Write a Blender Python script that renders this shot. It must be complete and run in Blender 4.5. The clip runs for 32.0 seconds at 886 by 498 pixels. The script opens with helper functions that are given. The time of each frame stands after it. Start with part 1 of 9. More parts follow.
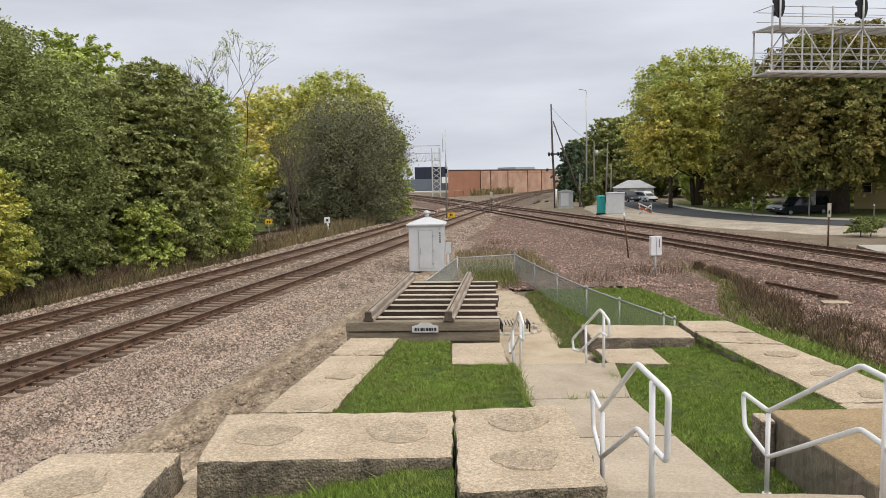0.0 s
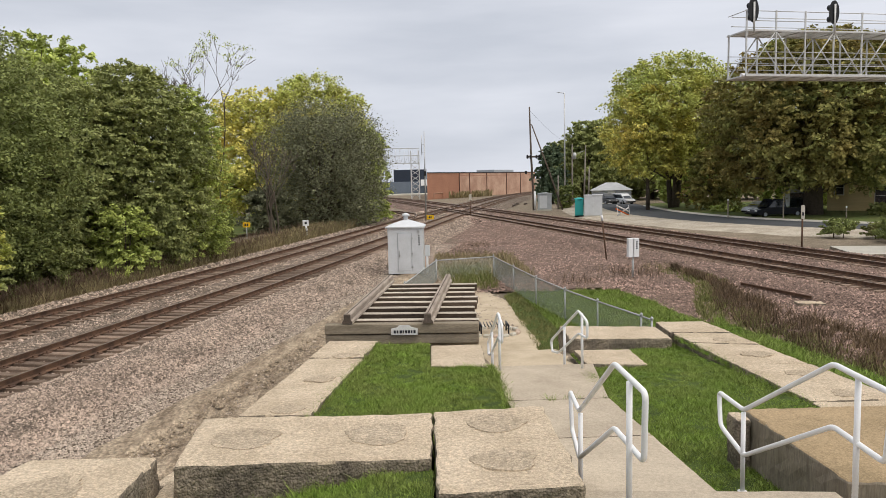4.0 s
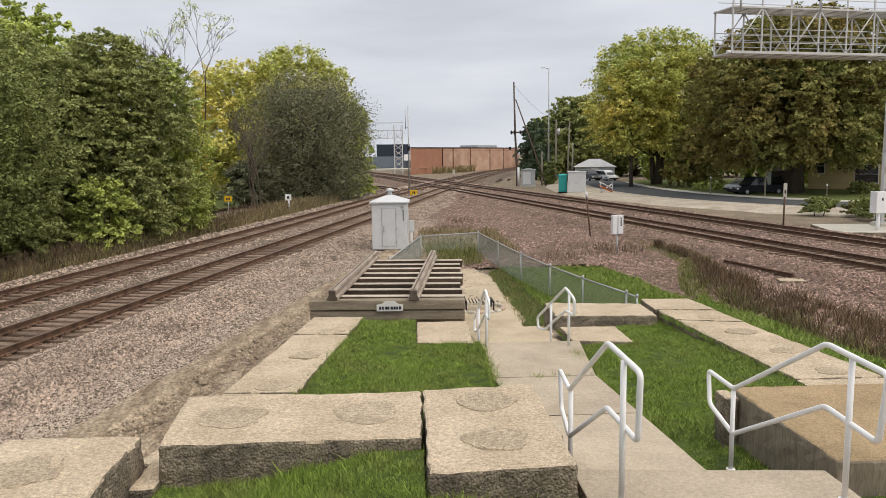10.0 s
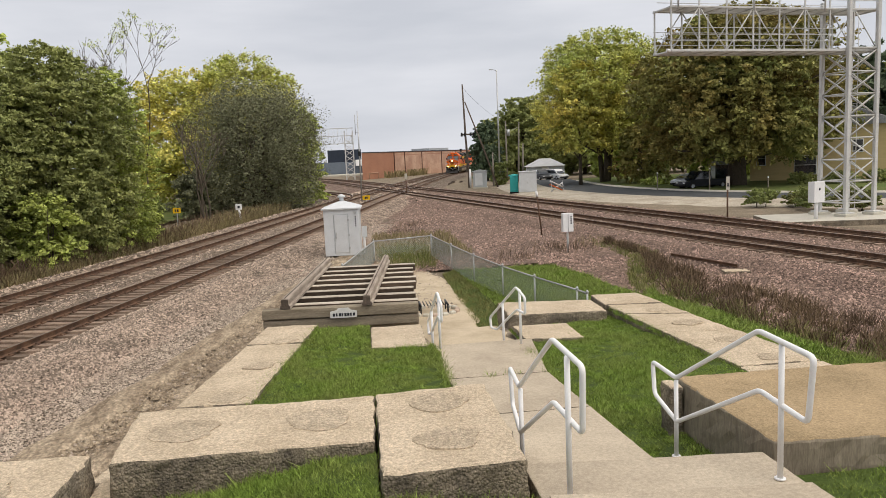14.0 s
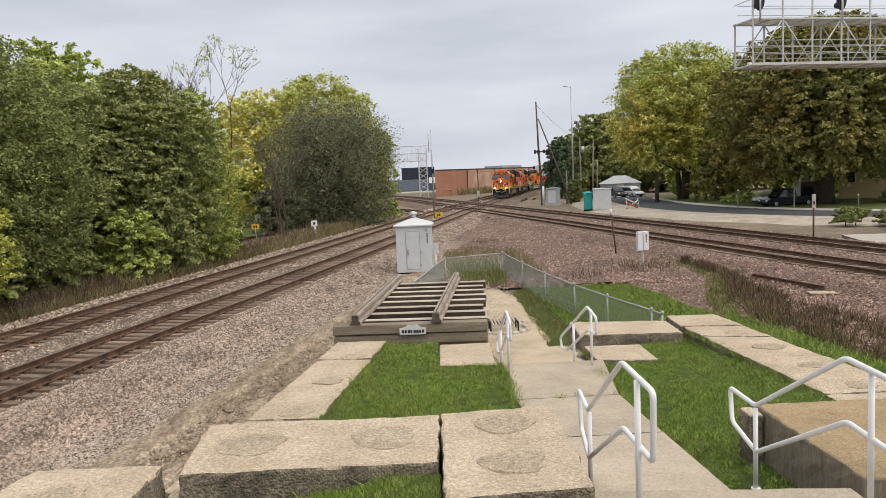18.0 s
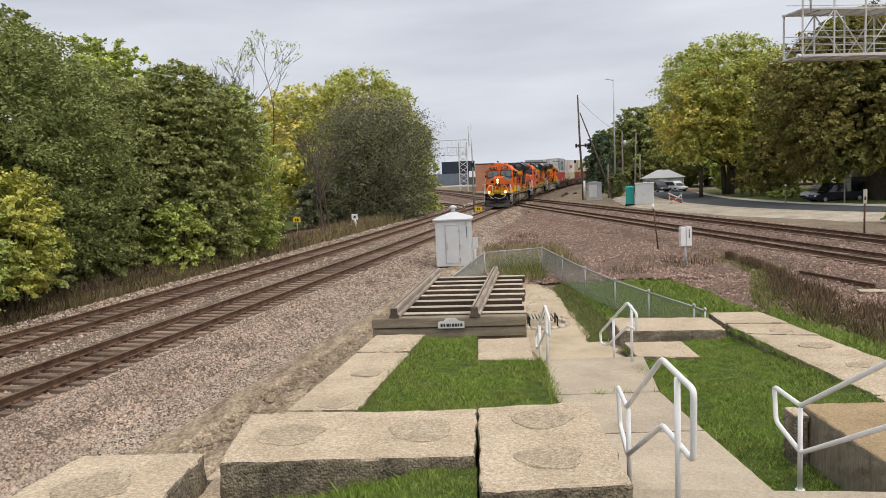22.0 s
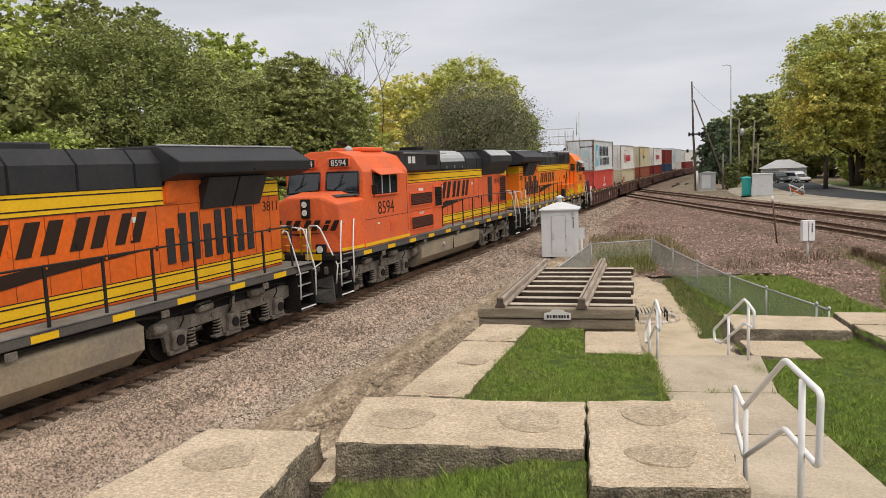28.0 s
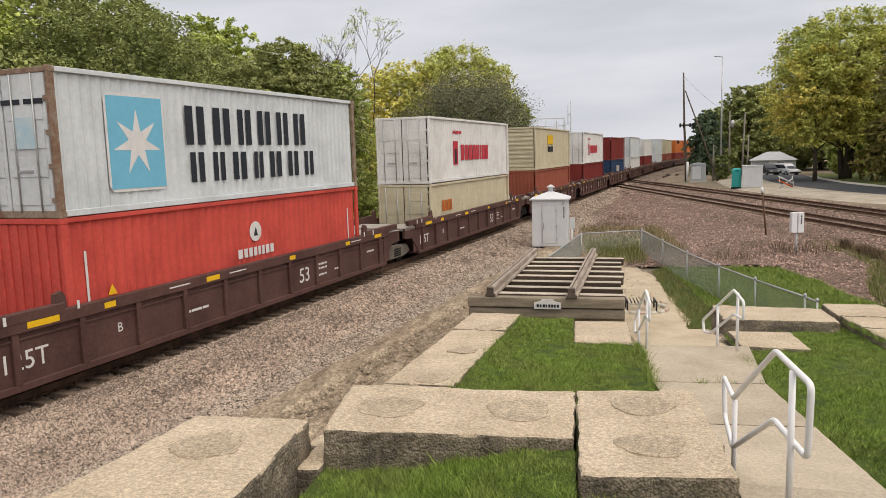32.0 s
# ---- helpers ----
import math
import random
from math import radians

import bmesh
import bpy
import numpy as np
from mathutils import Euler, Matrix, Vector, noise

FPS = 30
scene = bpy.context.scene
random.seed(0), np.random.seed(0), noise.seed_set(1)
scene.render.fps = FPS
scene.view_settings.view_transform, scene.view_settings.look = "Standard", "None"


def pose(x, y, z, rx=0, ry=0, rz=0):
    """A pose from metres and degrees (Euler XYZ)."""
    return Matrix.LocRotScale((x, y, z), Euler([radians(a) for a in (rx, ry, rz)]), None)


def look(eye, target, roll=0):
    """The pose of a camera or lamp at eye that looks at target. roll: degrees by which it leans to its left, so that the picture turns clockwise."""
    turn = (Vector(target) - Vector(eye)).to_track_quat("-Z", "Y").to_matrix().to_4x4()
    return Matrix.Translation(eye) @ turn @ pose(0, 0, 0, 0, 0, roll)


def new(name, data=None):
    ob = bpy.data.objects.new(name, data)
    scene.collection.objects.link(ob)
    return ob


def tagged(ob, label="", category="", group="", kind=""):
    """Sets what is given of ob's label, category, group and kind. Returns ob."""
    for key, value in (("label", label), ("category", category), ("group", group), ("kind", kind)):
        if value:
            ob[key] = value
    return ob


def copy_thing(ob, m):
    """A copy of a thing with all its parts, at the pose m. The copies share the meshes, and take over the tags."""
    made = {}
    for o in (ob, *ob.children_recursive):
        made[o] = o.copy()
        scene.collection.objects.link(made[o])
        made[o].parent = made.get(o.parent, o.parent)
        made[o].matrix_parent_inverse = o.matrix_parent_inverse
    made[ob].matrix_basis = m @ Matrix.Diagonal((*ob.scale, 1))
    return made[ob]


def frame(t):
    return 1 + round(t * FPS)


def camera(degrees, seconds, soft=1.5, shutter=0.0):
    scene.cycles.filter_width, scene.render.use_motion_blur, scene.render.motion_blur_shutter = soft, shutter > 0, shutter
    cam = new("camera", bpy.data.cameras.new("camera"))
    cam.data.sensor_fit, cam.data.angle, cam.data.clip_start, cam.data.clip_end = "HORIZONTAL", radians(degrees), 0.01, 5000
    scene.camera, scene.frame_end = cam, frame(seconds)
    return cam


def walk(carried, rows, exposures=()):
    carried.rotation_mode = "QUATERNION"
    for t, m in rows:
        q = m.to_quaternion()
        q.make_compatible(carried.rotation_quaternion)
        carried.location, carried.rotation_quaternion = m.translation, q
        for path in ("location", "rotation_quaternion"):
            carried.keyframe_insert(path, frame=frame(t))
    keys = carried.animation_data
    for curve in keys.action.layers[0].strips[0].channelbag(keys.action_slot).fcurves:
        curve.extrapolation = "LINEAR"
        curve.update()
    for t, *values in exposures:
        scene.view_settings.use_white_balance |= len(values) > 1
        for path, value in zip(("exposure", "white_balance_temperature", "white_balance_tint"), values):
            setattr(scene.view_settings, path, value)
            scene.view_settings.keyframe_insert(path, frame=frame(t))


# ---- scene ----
cam = camera(61.58, 32.0, soft=0.55)
PATH = [
    (0, pose(0.088, -0.143, 4.254, 84.50, 1.22, -0.08)),
    (0.5, pose(0.084, -0.146, 4.253, 84.56, 1.15, -0.42)),
    (1, pose(0.084, -0.147, 4.249, 84.62, 1.13, -0.62)),
    (1.5, pose(0.086, -0.148, 4.249, 84.62, 1.11, -0.75)),
    (2, pose(0.089, -0.149, 4.246, 84.62, 1.12, -0.88)),
    (2.5, pose(0.087, -0.139, 4.244, 84.62, 1.14, -1.04)),
    (3, pose(0.094, -0.140, 4.241, 84.63, 1.19, -1.21)),
    (3.5, pose(0.095, -0.151, 4.248, 84.67, 1.25, -1.43)),
    (5.5, pose(0.102, -0.155, 4.241, 84.52, 0.93, -2.76)),
    (6, pose(0.106, -0.154, 4.240, 84.17, 0.77, -3.23)),
    (6.5, pose(0.116, -0.123, 4.226, 83.77, 0.71, -3.63)),
    (7, pose(0.124, -0.154, 4.236, 83.37, 0.60, -3.82)),
    (7.5, pose(0.133, -0.123, 4.227, 83.06, 0.56, -3.84)),
    (8, pose(0.083, -0.084, 4.235, 82.85, 0.49, -3.58)),
    (8.5, pose(0.004, 0.004, 4.250, 82.80, 0.44, -3.07)),
    (9, pose(0.000, 0.000, 4.250, 82.80, 0.50, -2.50)),
    (9.5, pose(0.015, -0.001, 4.247, 82.83, 0.57, -2.37)),
    (10, pose(0.015, -0.007, 4.247, 82.75, 0.78, -2.99)),
    (10.5, pose(0.069, -0.048, 4.251, 82.49, 1.12, -4.15)),
    (11, pose(0.108, -0.086, 4.252, 82.14, 1.58, -5.45)),
    (11.5, pose(0.106, -0.113, 4.247, 81.93, 1.94, -6.36)),
    (12, pose(0.106, -0.133, 4.255, 82.05, 2.11, -6.56)),
    (12.5, pose(0.091, -0.137, 4.268, 82.50, 2.18, -6.37)),
    (13, pose(0.102, -0.124, 4.258, 82.93, 2.31, -6.38)),
    (13.5, pose(0.106, -0.132, 4.274, 83.08, 2.45, -6.53)),
    (14, pose(0.106, -0.138, 4.270, 82.89, 2.53, -6.66)),
    (14.5, pose(0.212, -0.154, 4.244, 82.61, 2.46, -5.74)),
    (16.5, pose(0.147, -0.067, 4.271, 83.29, 2.43, -3.66)),
    (17, pose(0.173, -0.062, 4.252, 83.57, 2.52, -3.26)),
    (17.5, pose(0.165, -0.062, 4.268, 83.98, 2.59, -2.30)),
    (18, pose(0.174, -0.054, 4.267, 84.46, 2.62, -1.05)),
    (18.5, pose(0.173, -0.075, 4.274, 84.79, 2.64, -0.05)),
    (19, pose(0.177, -0.060, 4.263, 84.91, 2.82, 0.76)),
    (19.5, pose(0.174, -0.059, 4.264, 84.77, 2.92, 1.25)),
    (20, pose(0.190, -0.076, 4.260, 84.60, 3.03, 1.58)),
    (20.5, pose(0.186, -0.071, 4.255, 84.43, 2.93, 1.73)),
    (21, pose(0.187, -0.063, 4.262, 84.25, 2.72, 1.75)),
    (21.5, pose(0.194, -0.044, 4.263, 84.17, 2.57, 1.83)),
    (22, pose(0.188, -0.044, 4.262, 84.14, 2.51, 2.03)),
    (22.5, pose(0.184, -0.038, 4.266, 84.17, 2.44, 2.44)),
    (23, pose(0.159, -0.039, 4.274, 84.12, 2.39, 2.95)),
    (23.5, pose(0.164, -0.030, 4.278, 84.04, 2.49, 3.59)),
    (24, pose(0.164, -0.030, 4.279, 83.92, 2.62, 4.34)),
    (24.5, pose(0.168, -0.029, 4.274, 83.77, 2.85, 5.27)),
    (25, pose(0.157, -0.036, 4.284, 83.55, 2.98, 6.41)),
    (25.5, pose(0.156, -0.062, 4.280, 83.47, 3.10, 7.65)),
    (26, pose(0.144, -0.077, 4.277, 83.57, 3.05, 8.75)),
    (26.5, pose(0.122, -0.108, 4.290, 83.76, 2.83, 9.60)),
    (28.5, pose(0.102, -0.102, 4.286, 83.54, 2.21, 9.98)),
    (29, pose(0.099, -0.075, 4.285, 83.41, 2.27, 9.68)),
    (29.5, pose(0.107, -0.039, 4.285, 83.31, 2.38, 9.62)),
    (30, pose(0.128, -0.019, 4.285, 83.24, 2.68, 9.81)),
    (30.5, pose(0.111, -0.030, 4.290, 83.13, 2.87, 9.96)),
    (31, pose(0.115, -0.038, 4.270, 83.11, 2.88, 9.96)),
    (31.5, pose(0.107, -0.046, 4.277, 82.98, 2.39, 9.72)),
    (32, pose(0.088, -0.046, 4.273, 82.74, 1.69, 9.37)),
]
walk(cam, PATH, [(0, 0.42, 6370, 12), (6, 0.42, 6370, 12), (10, 0.42, 6480, 12), (12, 0.42, 6600, 12), (14.5, 0.42, 6550, 12), (17, 0.42, 6400, 12), (21, 0.42, 6380, 12), (25, 0.42, 6550, 12), (32, 0.42, 6640, 13)])


# light: a bright overcast sky
world = bpy.data.worlds.new("sky")
scene.world = world
world.use_nodes = True
wn, wl = world.node_tree.nodes, world.node_tree.links
wn.clear()
w_out = wn.new("ShaderNodeOutputWorld")
w_bg = wn.new("ShaderNodeBackground")
w_co = wn.new("ShaderNodeTexCoord")
w_map = wn.new("ShaderNodeMapping")
w_map.inputs["Scale"].default_value = (1.6, 1.6, 9.0)
w_no = wn.new("ShaderNodeTexNoise")
w_no.inputs["Scale"].default_value = 1.7
w_no.inputs["Detail"].default_value = 6
w_no.inputs["Roughness"].default_value = 0.5
w_ra = wn.new("ShaderNodeValToRGB")
w_ra.color_ramp.elements[0].position, w_ra.color_ramp.elements[0].color = 0.32, (0.60, 0.635, 0.69, 1)
w_ra.color_ramp.elements[1].position, w_ra.color_ramp.elements[1].color = 0.68, (0.79, 0.815, 0.86, 1)
w_sky = wn.new("ShaderNodeTexSky")
w_sky.sky_type, w_sky.sun_disc = "NISHITA", False
w_sky.sun_elevation, w_sky.sun_rotation = radians(62), radians(130)
w_mul = wn.new("ShaderNodeMix")
w_mul.data_type = "RGBA"
w_mul.inputs["Factor"].default_value = 0.97
w_dim = wn.new("ShaderNodeMix")
w_dim.data_type, w_dim.blend_type = "RGBA", "MULTIPLY"
w_dim.inputs["Factor"].default_value = 1
w_dim.inputs[7].default_value = (0.1, 0.1, 0.1, 1)
wl.new(w_co.outputs["Generated"], w_map.inputs["Vector"])
wl.new(w_map.outputs["Vector"], w_no.inputs["Vector"])
wl.new(w_no.outputs["Fac"], w_ra.inputs["Fac"])
wl.new(w_sky.outputs["Color"], w_dim.inputs[6])
wl.new(w_dim.outputs[2], w_mul.inputs[6])
wl.new(w_ra.outputs["Color"], w_mul.inputs[7])
wl.new(w_mul.outputs[2], w_bg.inputs["Color"])
w_bg.inputs["Strength"].default_value = 0.74
wl.new(w_bg.outputs["Background"], w_out.inputs["Surface"])
sun = new("sun", bpy.data.lights.new("sun", "SUN"))
sun.data.energy, sun.data.angle, sun.data.color = 1.85, radians(75), (1.0, 0.91, 0.77)
sun.matrix_basis = look((0, 0, 60), (-24, 21, 0))


# materials
MATS = {}


def mat(name, color, rough=0.7, metal=0.0, vary=0.25, scale=6.0, fine=60.0, bump=0.15, dist=0.01, tint=None, object_vary=0.0, emit=0.0, spec=0.2, stretch=(1, 1, 1), patch=0.5, island=0.0, specks=None):
    """A surface: base colour varied at two scales, a second tint in worn patches, and fine relief. Sizes in metres."""
    m = bpy.data.materials.new(name)
    m.use_nodes = True
    nt = m.node_tree
    nn, ll = nt.nodes, nt.links
    b = nn["Principled BSDF"]
    b.inputs["Roughness"].default_value = rough
    b.inputs["Metallic"].default_value = metal
    b.inputs["Specular IOR Level"].default_value = spec
    co = nn.new("ShaderNodeTexCoord")
    mp = nn.new("ShaderNodeMapping")
    mp.inputs["Scale"].default_value = stretch
    ll.new(co.outputs["Object"], mp.inputs["Vector"])
    n1, n2 = nn.new("ShaderNodeTexNoise"), nn.new("ShaderNodeTexNoise")
    for n, s, dt in ((n1, scale, 5), (n2, fine, 4)):
        n.inputs["Scale"].default_value, n.inputs["Detail"].default_value = s, dt
        n.inputs["Roughness"].default_value = 0.62
        ll.new(mp.outputs["Vector"], n.inputs["Vector"])
    c2 = tint or tuple(c * (1 - vary) for c in color)
    ramp = nn.new("ShaderNodeValToRGB")
    ramp.color_ramp.elements[0].position, ramp.color_ramp.elements[0].color = patch - 0.14, (*c2, 1)
    ramp.color_ramp.elements[1].position, ramp.color_ramp.elements[1].color = patch + 0.14, (*color, 1)
    ll.new(n1.outputs["Fac"], ramp.inputs["Fac"])
    mr = nn.new("ShaderNodeMapRange")
    mr.inputs["From Min"].default_value, mr.inputs["From Max"].default_value = 0.3, 0.7
    mr.inputs["To Min"].default_value, mr.inputs["To Max"].default_value = 1 - vary, 1 + vary * 0.6
    ll.new(n2.outputs["Fac"], mr.inputs["Value"])
    mul = nn.new("ShaderNodeMix")
    mul.data_type, mul.blend_type = "RGBA", "MULTIPLY"
    mul.inputs["Factor"].default_value = 1
    ll.new(ramp.outputs["Color"], mul.inputs[6])
    ll.new(mr.outputs["Result"], mul.inputs[7])
    last = mul.outputs[2]
    for amount, node, socket in ((object_vary, "ShaderNodeObjectInfo", "Random"), (island, "ShaderNodeNewGeometry", "Random Per Island")):
        if amount:
            oi = nn.new(node)
            r2 = nn.new("ShaderNodeMapRange")
            r2.inputs["To Min"].default_value, r2.inputs["To Max"].default_value = 1 - amount, 1 + amount * 0.7
            ll.new(oi.outputs[socket], r2.inputs["Value"])
            m2 = nn.new("ShaderNodeMix")
            m2.data_type, m2.blend_type = "RGBA", "MULTIPLY"
            m2.inputs["Factor"].default_value = 1
            ll.new(last, m2.inputs[6])
            ll.new(r2.outputs["Result"], m2.inputs[7])
            last = m2.outputs[2]
    height = n2.outputs["Fac"]
    if specks:
        cell, amount, pits = specks
        vo = nn.new("ShaderNodeTexVoronoi")
        vo.inputs["Scale"].default_value = cell
        ll.new(co.outputs["Object"], vo.inputs["Vector"])
        sep = nn.new("ShaderNodeSeparateColor")
        ll.new(vo.outputs["Color"], sep.inputs["Color"])
        r3 = nn.new("ShaderNodeMapRange")
        r3.inputs["To Min"].default_value, r3.inputs["To Max"].default_value = 1 - amount, 1 + amount * 0.8
        ll.new(sep.outputs["Red"], r3.inputs["Value"])
        # darkens the colour between cells, in place of shade in gaps and pits
        gap = nn.new("ShaderNodeMapRange")
        gap.inputs["From Min"].default_value, gap.inputs["From Max"].default_value = 0.35, 0.8
        gap.inputs["To Min"].default_value, gap.inputs["To Max"].default_value = 1.0, 1 - pits
        ll.new(vo.outputs["Distance"], gap.inputs["Value"])
        for node in (r3, gap):
            m3 = nn.new("ShaderNodeMix")
            m3.data_type, m3.blend_type = "RGBA", "MULTIPLY"
            m3.inputs["Factor"].default_value = 1
            ll.new(last, m3.inputs[6])
            ll.new(node.outputs["Result"], m3.inputs[7])
            last = m3.outputs[2]
        add = nn.new("ShaderNodeMath")
        ll.new(n2.outputs["Fac"], add.inputs[0])
        ll.new(gap.outputs["Result"], add.inputs[1])
        height = add.outputs[0]
    ll.new(last, b.inputs["Base Color"])
    if bump:
        bp = nn.new("ShaderNodeBump")
        bp.inputs["Strength"].default_value, bp.inputs["Distance"].default_value = bump, dist
        ll.new(height, bp.inputs["Height"])
        ll.new(bp.outputs["Normal"], b.inputs["Normal"])
    if emit:
        b.inputs["Emission Color"].default_value = (*color, 1)
        b.inputs["Emission Strength"].default_value = emit
    MATS[name] = m
    return m


def glass(name, tint=(0.02, 0.025, 0.03), rough=0.08):
    m = mat(name, tint, rough, vary=0.1, bump=0)
    m.node_tree.nodes["Principled BSDF"].inputs["Specular IOR Level"].default_value = 0.8
    return m


EARTH = mat("earth", (0.34, 0.275, 0.20), 0.95, vary=0.35, scale=0.5, fine=14, bump=0.8, dist=0.04, tint=(0.24, 0.20, 0.145), spec=0.1, specks=(20, 0.25, 0.3))
DIRT = mat("packed_dirt", (0.60, 0.485, 0.35), 0.95, vary=0.35, scale=1.5, fine=9, bump=1.0, dist=0.07, tint=(0.33, 0.255, 0.18), stretch=(2.0, 0.5, 1), patch=0.5, spec=0.1, specks=(16, 0.22, 0.3))
# gravel beds coloured darker than their loose stones, for shade between them
GRAVEL = mat("ballast_gravel", (0.34, 0.272, 0.215), 0.9, vary=0.3, scale=0.8, fine=30, bump=1.0, dist=0.04, tint=(0.25, 0.195, 0.15), spec=0.1, specks=(24, 0.5, 0.6))
PINKGRAVEL = mat("pink_ballast", (0.358, 0.252, 0.202), 0.9, vary=0.3, scale=0.5, fine=26, bump=1.0, dist=0.04, tint=(0.269, 0.190, 0.151), spec=0.1, specks=(22, 0.5, 0.65))
STONE = mat("ballast_stone", (0.465, 0.365, 0.29), 0.85, vary=0.2, scale=0.6, fine=60, bump=0, tint=(0.34, 0.265, 0.21), island=0.75, spec=0.1)
FINESTONE = mat("ballast_chips", (0.53, 0.44, 0.355), 0.85, vary=0.25, scale=1.2, fine=60, bump=0, tint=(0.42, 0.34, 0.27), island=0.45, spec=0.1)
PINKSTONE = mat("pink_ballast_stone", (0.431, 0.297, 0.241), 0.85, vary=0.3, scale=0.4, fine=60, bump=0, tint=(0.297, 0.207, 0.162), island=0.8)
LAWN = mat("lawn_soil", (0.085, 0.12, 0.03), 0.95, vary=0.4, scale=1.5, fine=40, bump=0.5, dist=0.02, tint=(0.055, 0.08, 0.022), spec=0.1)
BLADE = mat("grass_blade", (0.237, 0.347, 0.061), 0.7, vary=0.3, scale=1.3, fine=8, bump=0, tint=(0.270, 0.330, 0.083), island=0.6, spec=0.2)
CONCRETE = mat("old_concrete", (0.69, 0.57, 0.42), 0.92, vary=0.28, scale=1.4, fine=20, bump=0.8, dist=0.02, tint=(0.555, 0.45, 0.32), specks=(55, 0.15, 0.24))
WALKCON = mat("walk_concrete", (0.58, 0.495, 0.38), 0.9, vary=0.18, scale=0.8, fine=24, bump=0.25, dist=0.005, tint=(0.44, 0.37, 0.28), object_vary=0.06, specks=(90, 0.08, 0.12))
STAINCON = mat("stained_concrete", (0.46, 0.34, 0.20), 0.9, vary=0.2, scale=1.0, fine=26, bump=0.3, dist=0.008, tint=(0.33, 0.245, 0.14), specks=(60, 0.14, 0.2))
FACECON = mat("coarse_dark_concrete", (0.40, 0.335, 0.245), 0.95, vary=0.4, scale=2.4, fine=22, bump=1.0, dist=0.03, tint=(0.19, 0.16, 0.125), specks=(40, 0.18, 0.3))
WHITEPAINT = mat("white_paint", (0.86, 0.86, 0.86), 0.4, vary=0.06, scale=5, fine=90, bump=0.05, dist=0.002)
CABINETPAINT = mat("cabinet_paint", (0.66, 0.68, 0.70), 0.5, vary=0.08, scale=2, fine=30, bump=0.05, dist=0.002, tint=(0.60, 0.62, 0.63))
GREYPAINT = mat("grey_paint", (0.45, 0.48, 0.50), 0.5, vary=0.1, scale=2, fine=30, bump=0.05, dist=0.002)
GALV = mat("galvanized_steel", (0.52, 0.53, 0.53), 0.45, 0.6, vary=0.15, scale=4, fine=50, bump=0.05, dist=0.002)
OLDWOOD = mat("weathered_timber", (0.34, 0.295, 0.235), 0.9, vary=0.35, scale=3, fine=30, bump=0.5, dist=0.01, tint=(0.20, 0.175, 0.145), stretch=(1, 6, 6), object_vary=0.2)
DARKWOOD = mat("creosote_wood", (0.16, 0.125, 0.10), 0.9, vary=0.35, scale=3, fine=30, bump=0.5, dist=0.01, tint=(0.10, 0.08, 0.065), object_vary=0.25)
SLEEPER = mat("sleeper_wood", (0.27, 0.20, 0.15), 0.9, vary=0.35, scale=3, fine=26, bump=0.5, dist=0.01, tint=(0.17, 0.12, 0.09), object_vary=0.4, island=0.35)
RUST = mat("rusty_steel", (0.21, 0.125, 0.08), 0.8, 0.3, vary=0.3, scale=3, fine=40, bump=0.2, dist=0.004, tint=(0.10, 0.062, 0.045))
RAILTOP = mat("polished_rail", (0.33, 0.26, 0.21), 0.42, 0.75, vary=0.15, scale=2, fine=30, bump=0, stretch=(1, 0.1, 1))
BRICK = mat("red_brick", (0.44, 0.225, 0.145), 0.9, vary=0.22, scale=0.35, fine=5, bump=0.3, dist=0.01, tint=(0.38, 0.19, 0.125))
BRICKPALE = mat("pale_brick", (0.60, 0.41, 0.30), 0.9, vary=0.18, scale=0.3, fine=4, bump=0.3, dist=0.01, tint=(0.44, 0.265, 0.19))
ASPHALT = mat("asphalt", (0.085, 0.09, 0.095), 0.85, vary=0.2, scale=0.6, fine=40, bump=0.2, dist=0.004)
KERB = mat("pale_concrete", (0.58, 0.55, 0.47), 0.9, vary=0.12, scale=0.8, fine=30, bump=0.2, dist=0.004)
BARK = mat("bark", (0.13, 0.105, 0.08), 0.95, vary=0.35, scale=5, fine=30, bump=0.7, dist=0.02, tint=(0.085, 0.068, 0.052))
BLACK = mat("black_paint", (0.018, 0.019, 0.021), 0.45, vary=0.2, scale=3, fine=30, bump=0.05, dist=0.002, spec=0.3)


# train paints
ORANGE = mat("orange_paint", (0.81, 0.152, 0.018), 0.42, vary=0.14, scale=0.6, fine=9, bump=0.04, dist=0.004, tint=(0.64, 0.135, 0.03), patch=0.44)
BRIGHTORANGE = mat("bright_orange_paint", (0.92, 0.225, 0.02), 0.4, vary=0.1, scale=0.6, fine=9, bump=0.04, dist=0.004, tint=(0.80, 0.19, 0.025), patch=0.42)
FADEDORANGE = mat("faded_orange_paint", (0.80, 0.15, 0.045), 0.55, vary=0.12, scale=0.9, fine=9, bump=0.04, dist=0.004, tint=(0.66, 0.14, 0.06), patch=0.46)
SEAM = mat("door_seam", (0.34, 0.07, 0.02), 0.7, vary=0.2, bump=0)
YELLOW = mat("yellow_stripe", (0.88, 0.53, 0.02), 0.5, vary=0.1, scale=1.5, fine=20, bump=0)
ROOFBLACK = mat("roof_black", (0.022, 0.024, 0.028), 0.55, vary=0.25, scale=1.5, fine=15, bump=0.05, dist=0.004, tint=(0.035, 0.035, 0.036), spec=0.3)
SILLGREY = mat("sill_grey", (0.12, 0.11, 0.10), 0.65, vary=0.2, scale=1.5, fine=20, bump=0.05, dist=0.004)
TRUCKPALE = mat("pale_truck_dust", (0.42, 0.385, 0.335), 0.8, vary=0.3, scale=2.2, fine=18, bump=0.2, dist=0.006, tint=(0.20, 0.18, 0.155), patch=0.42)
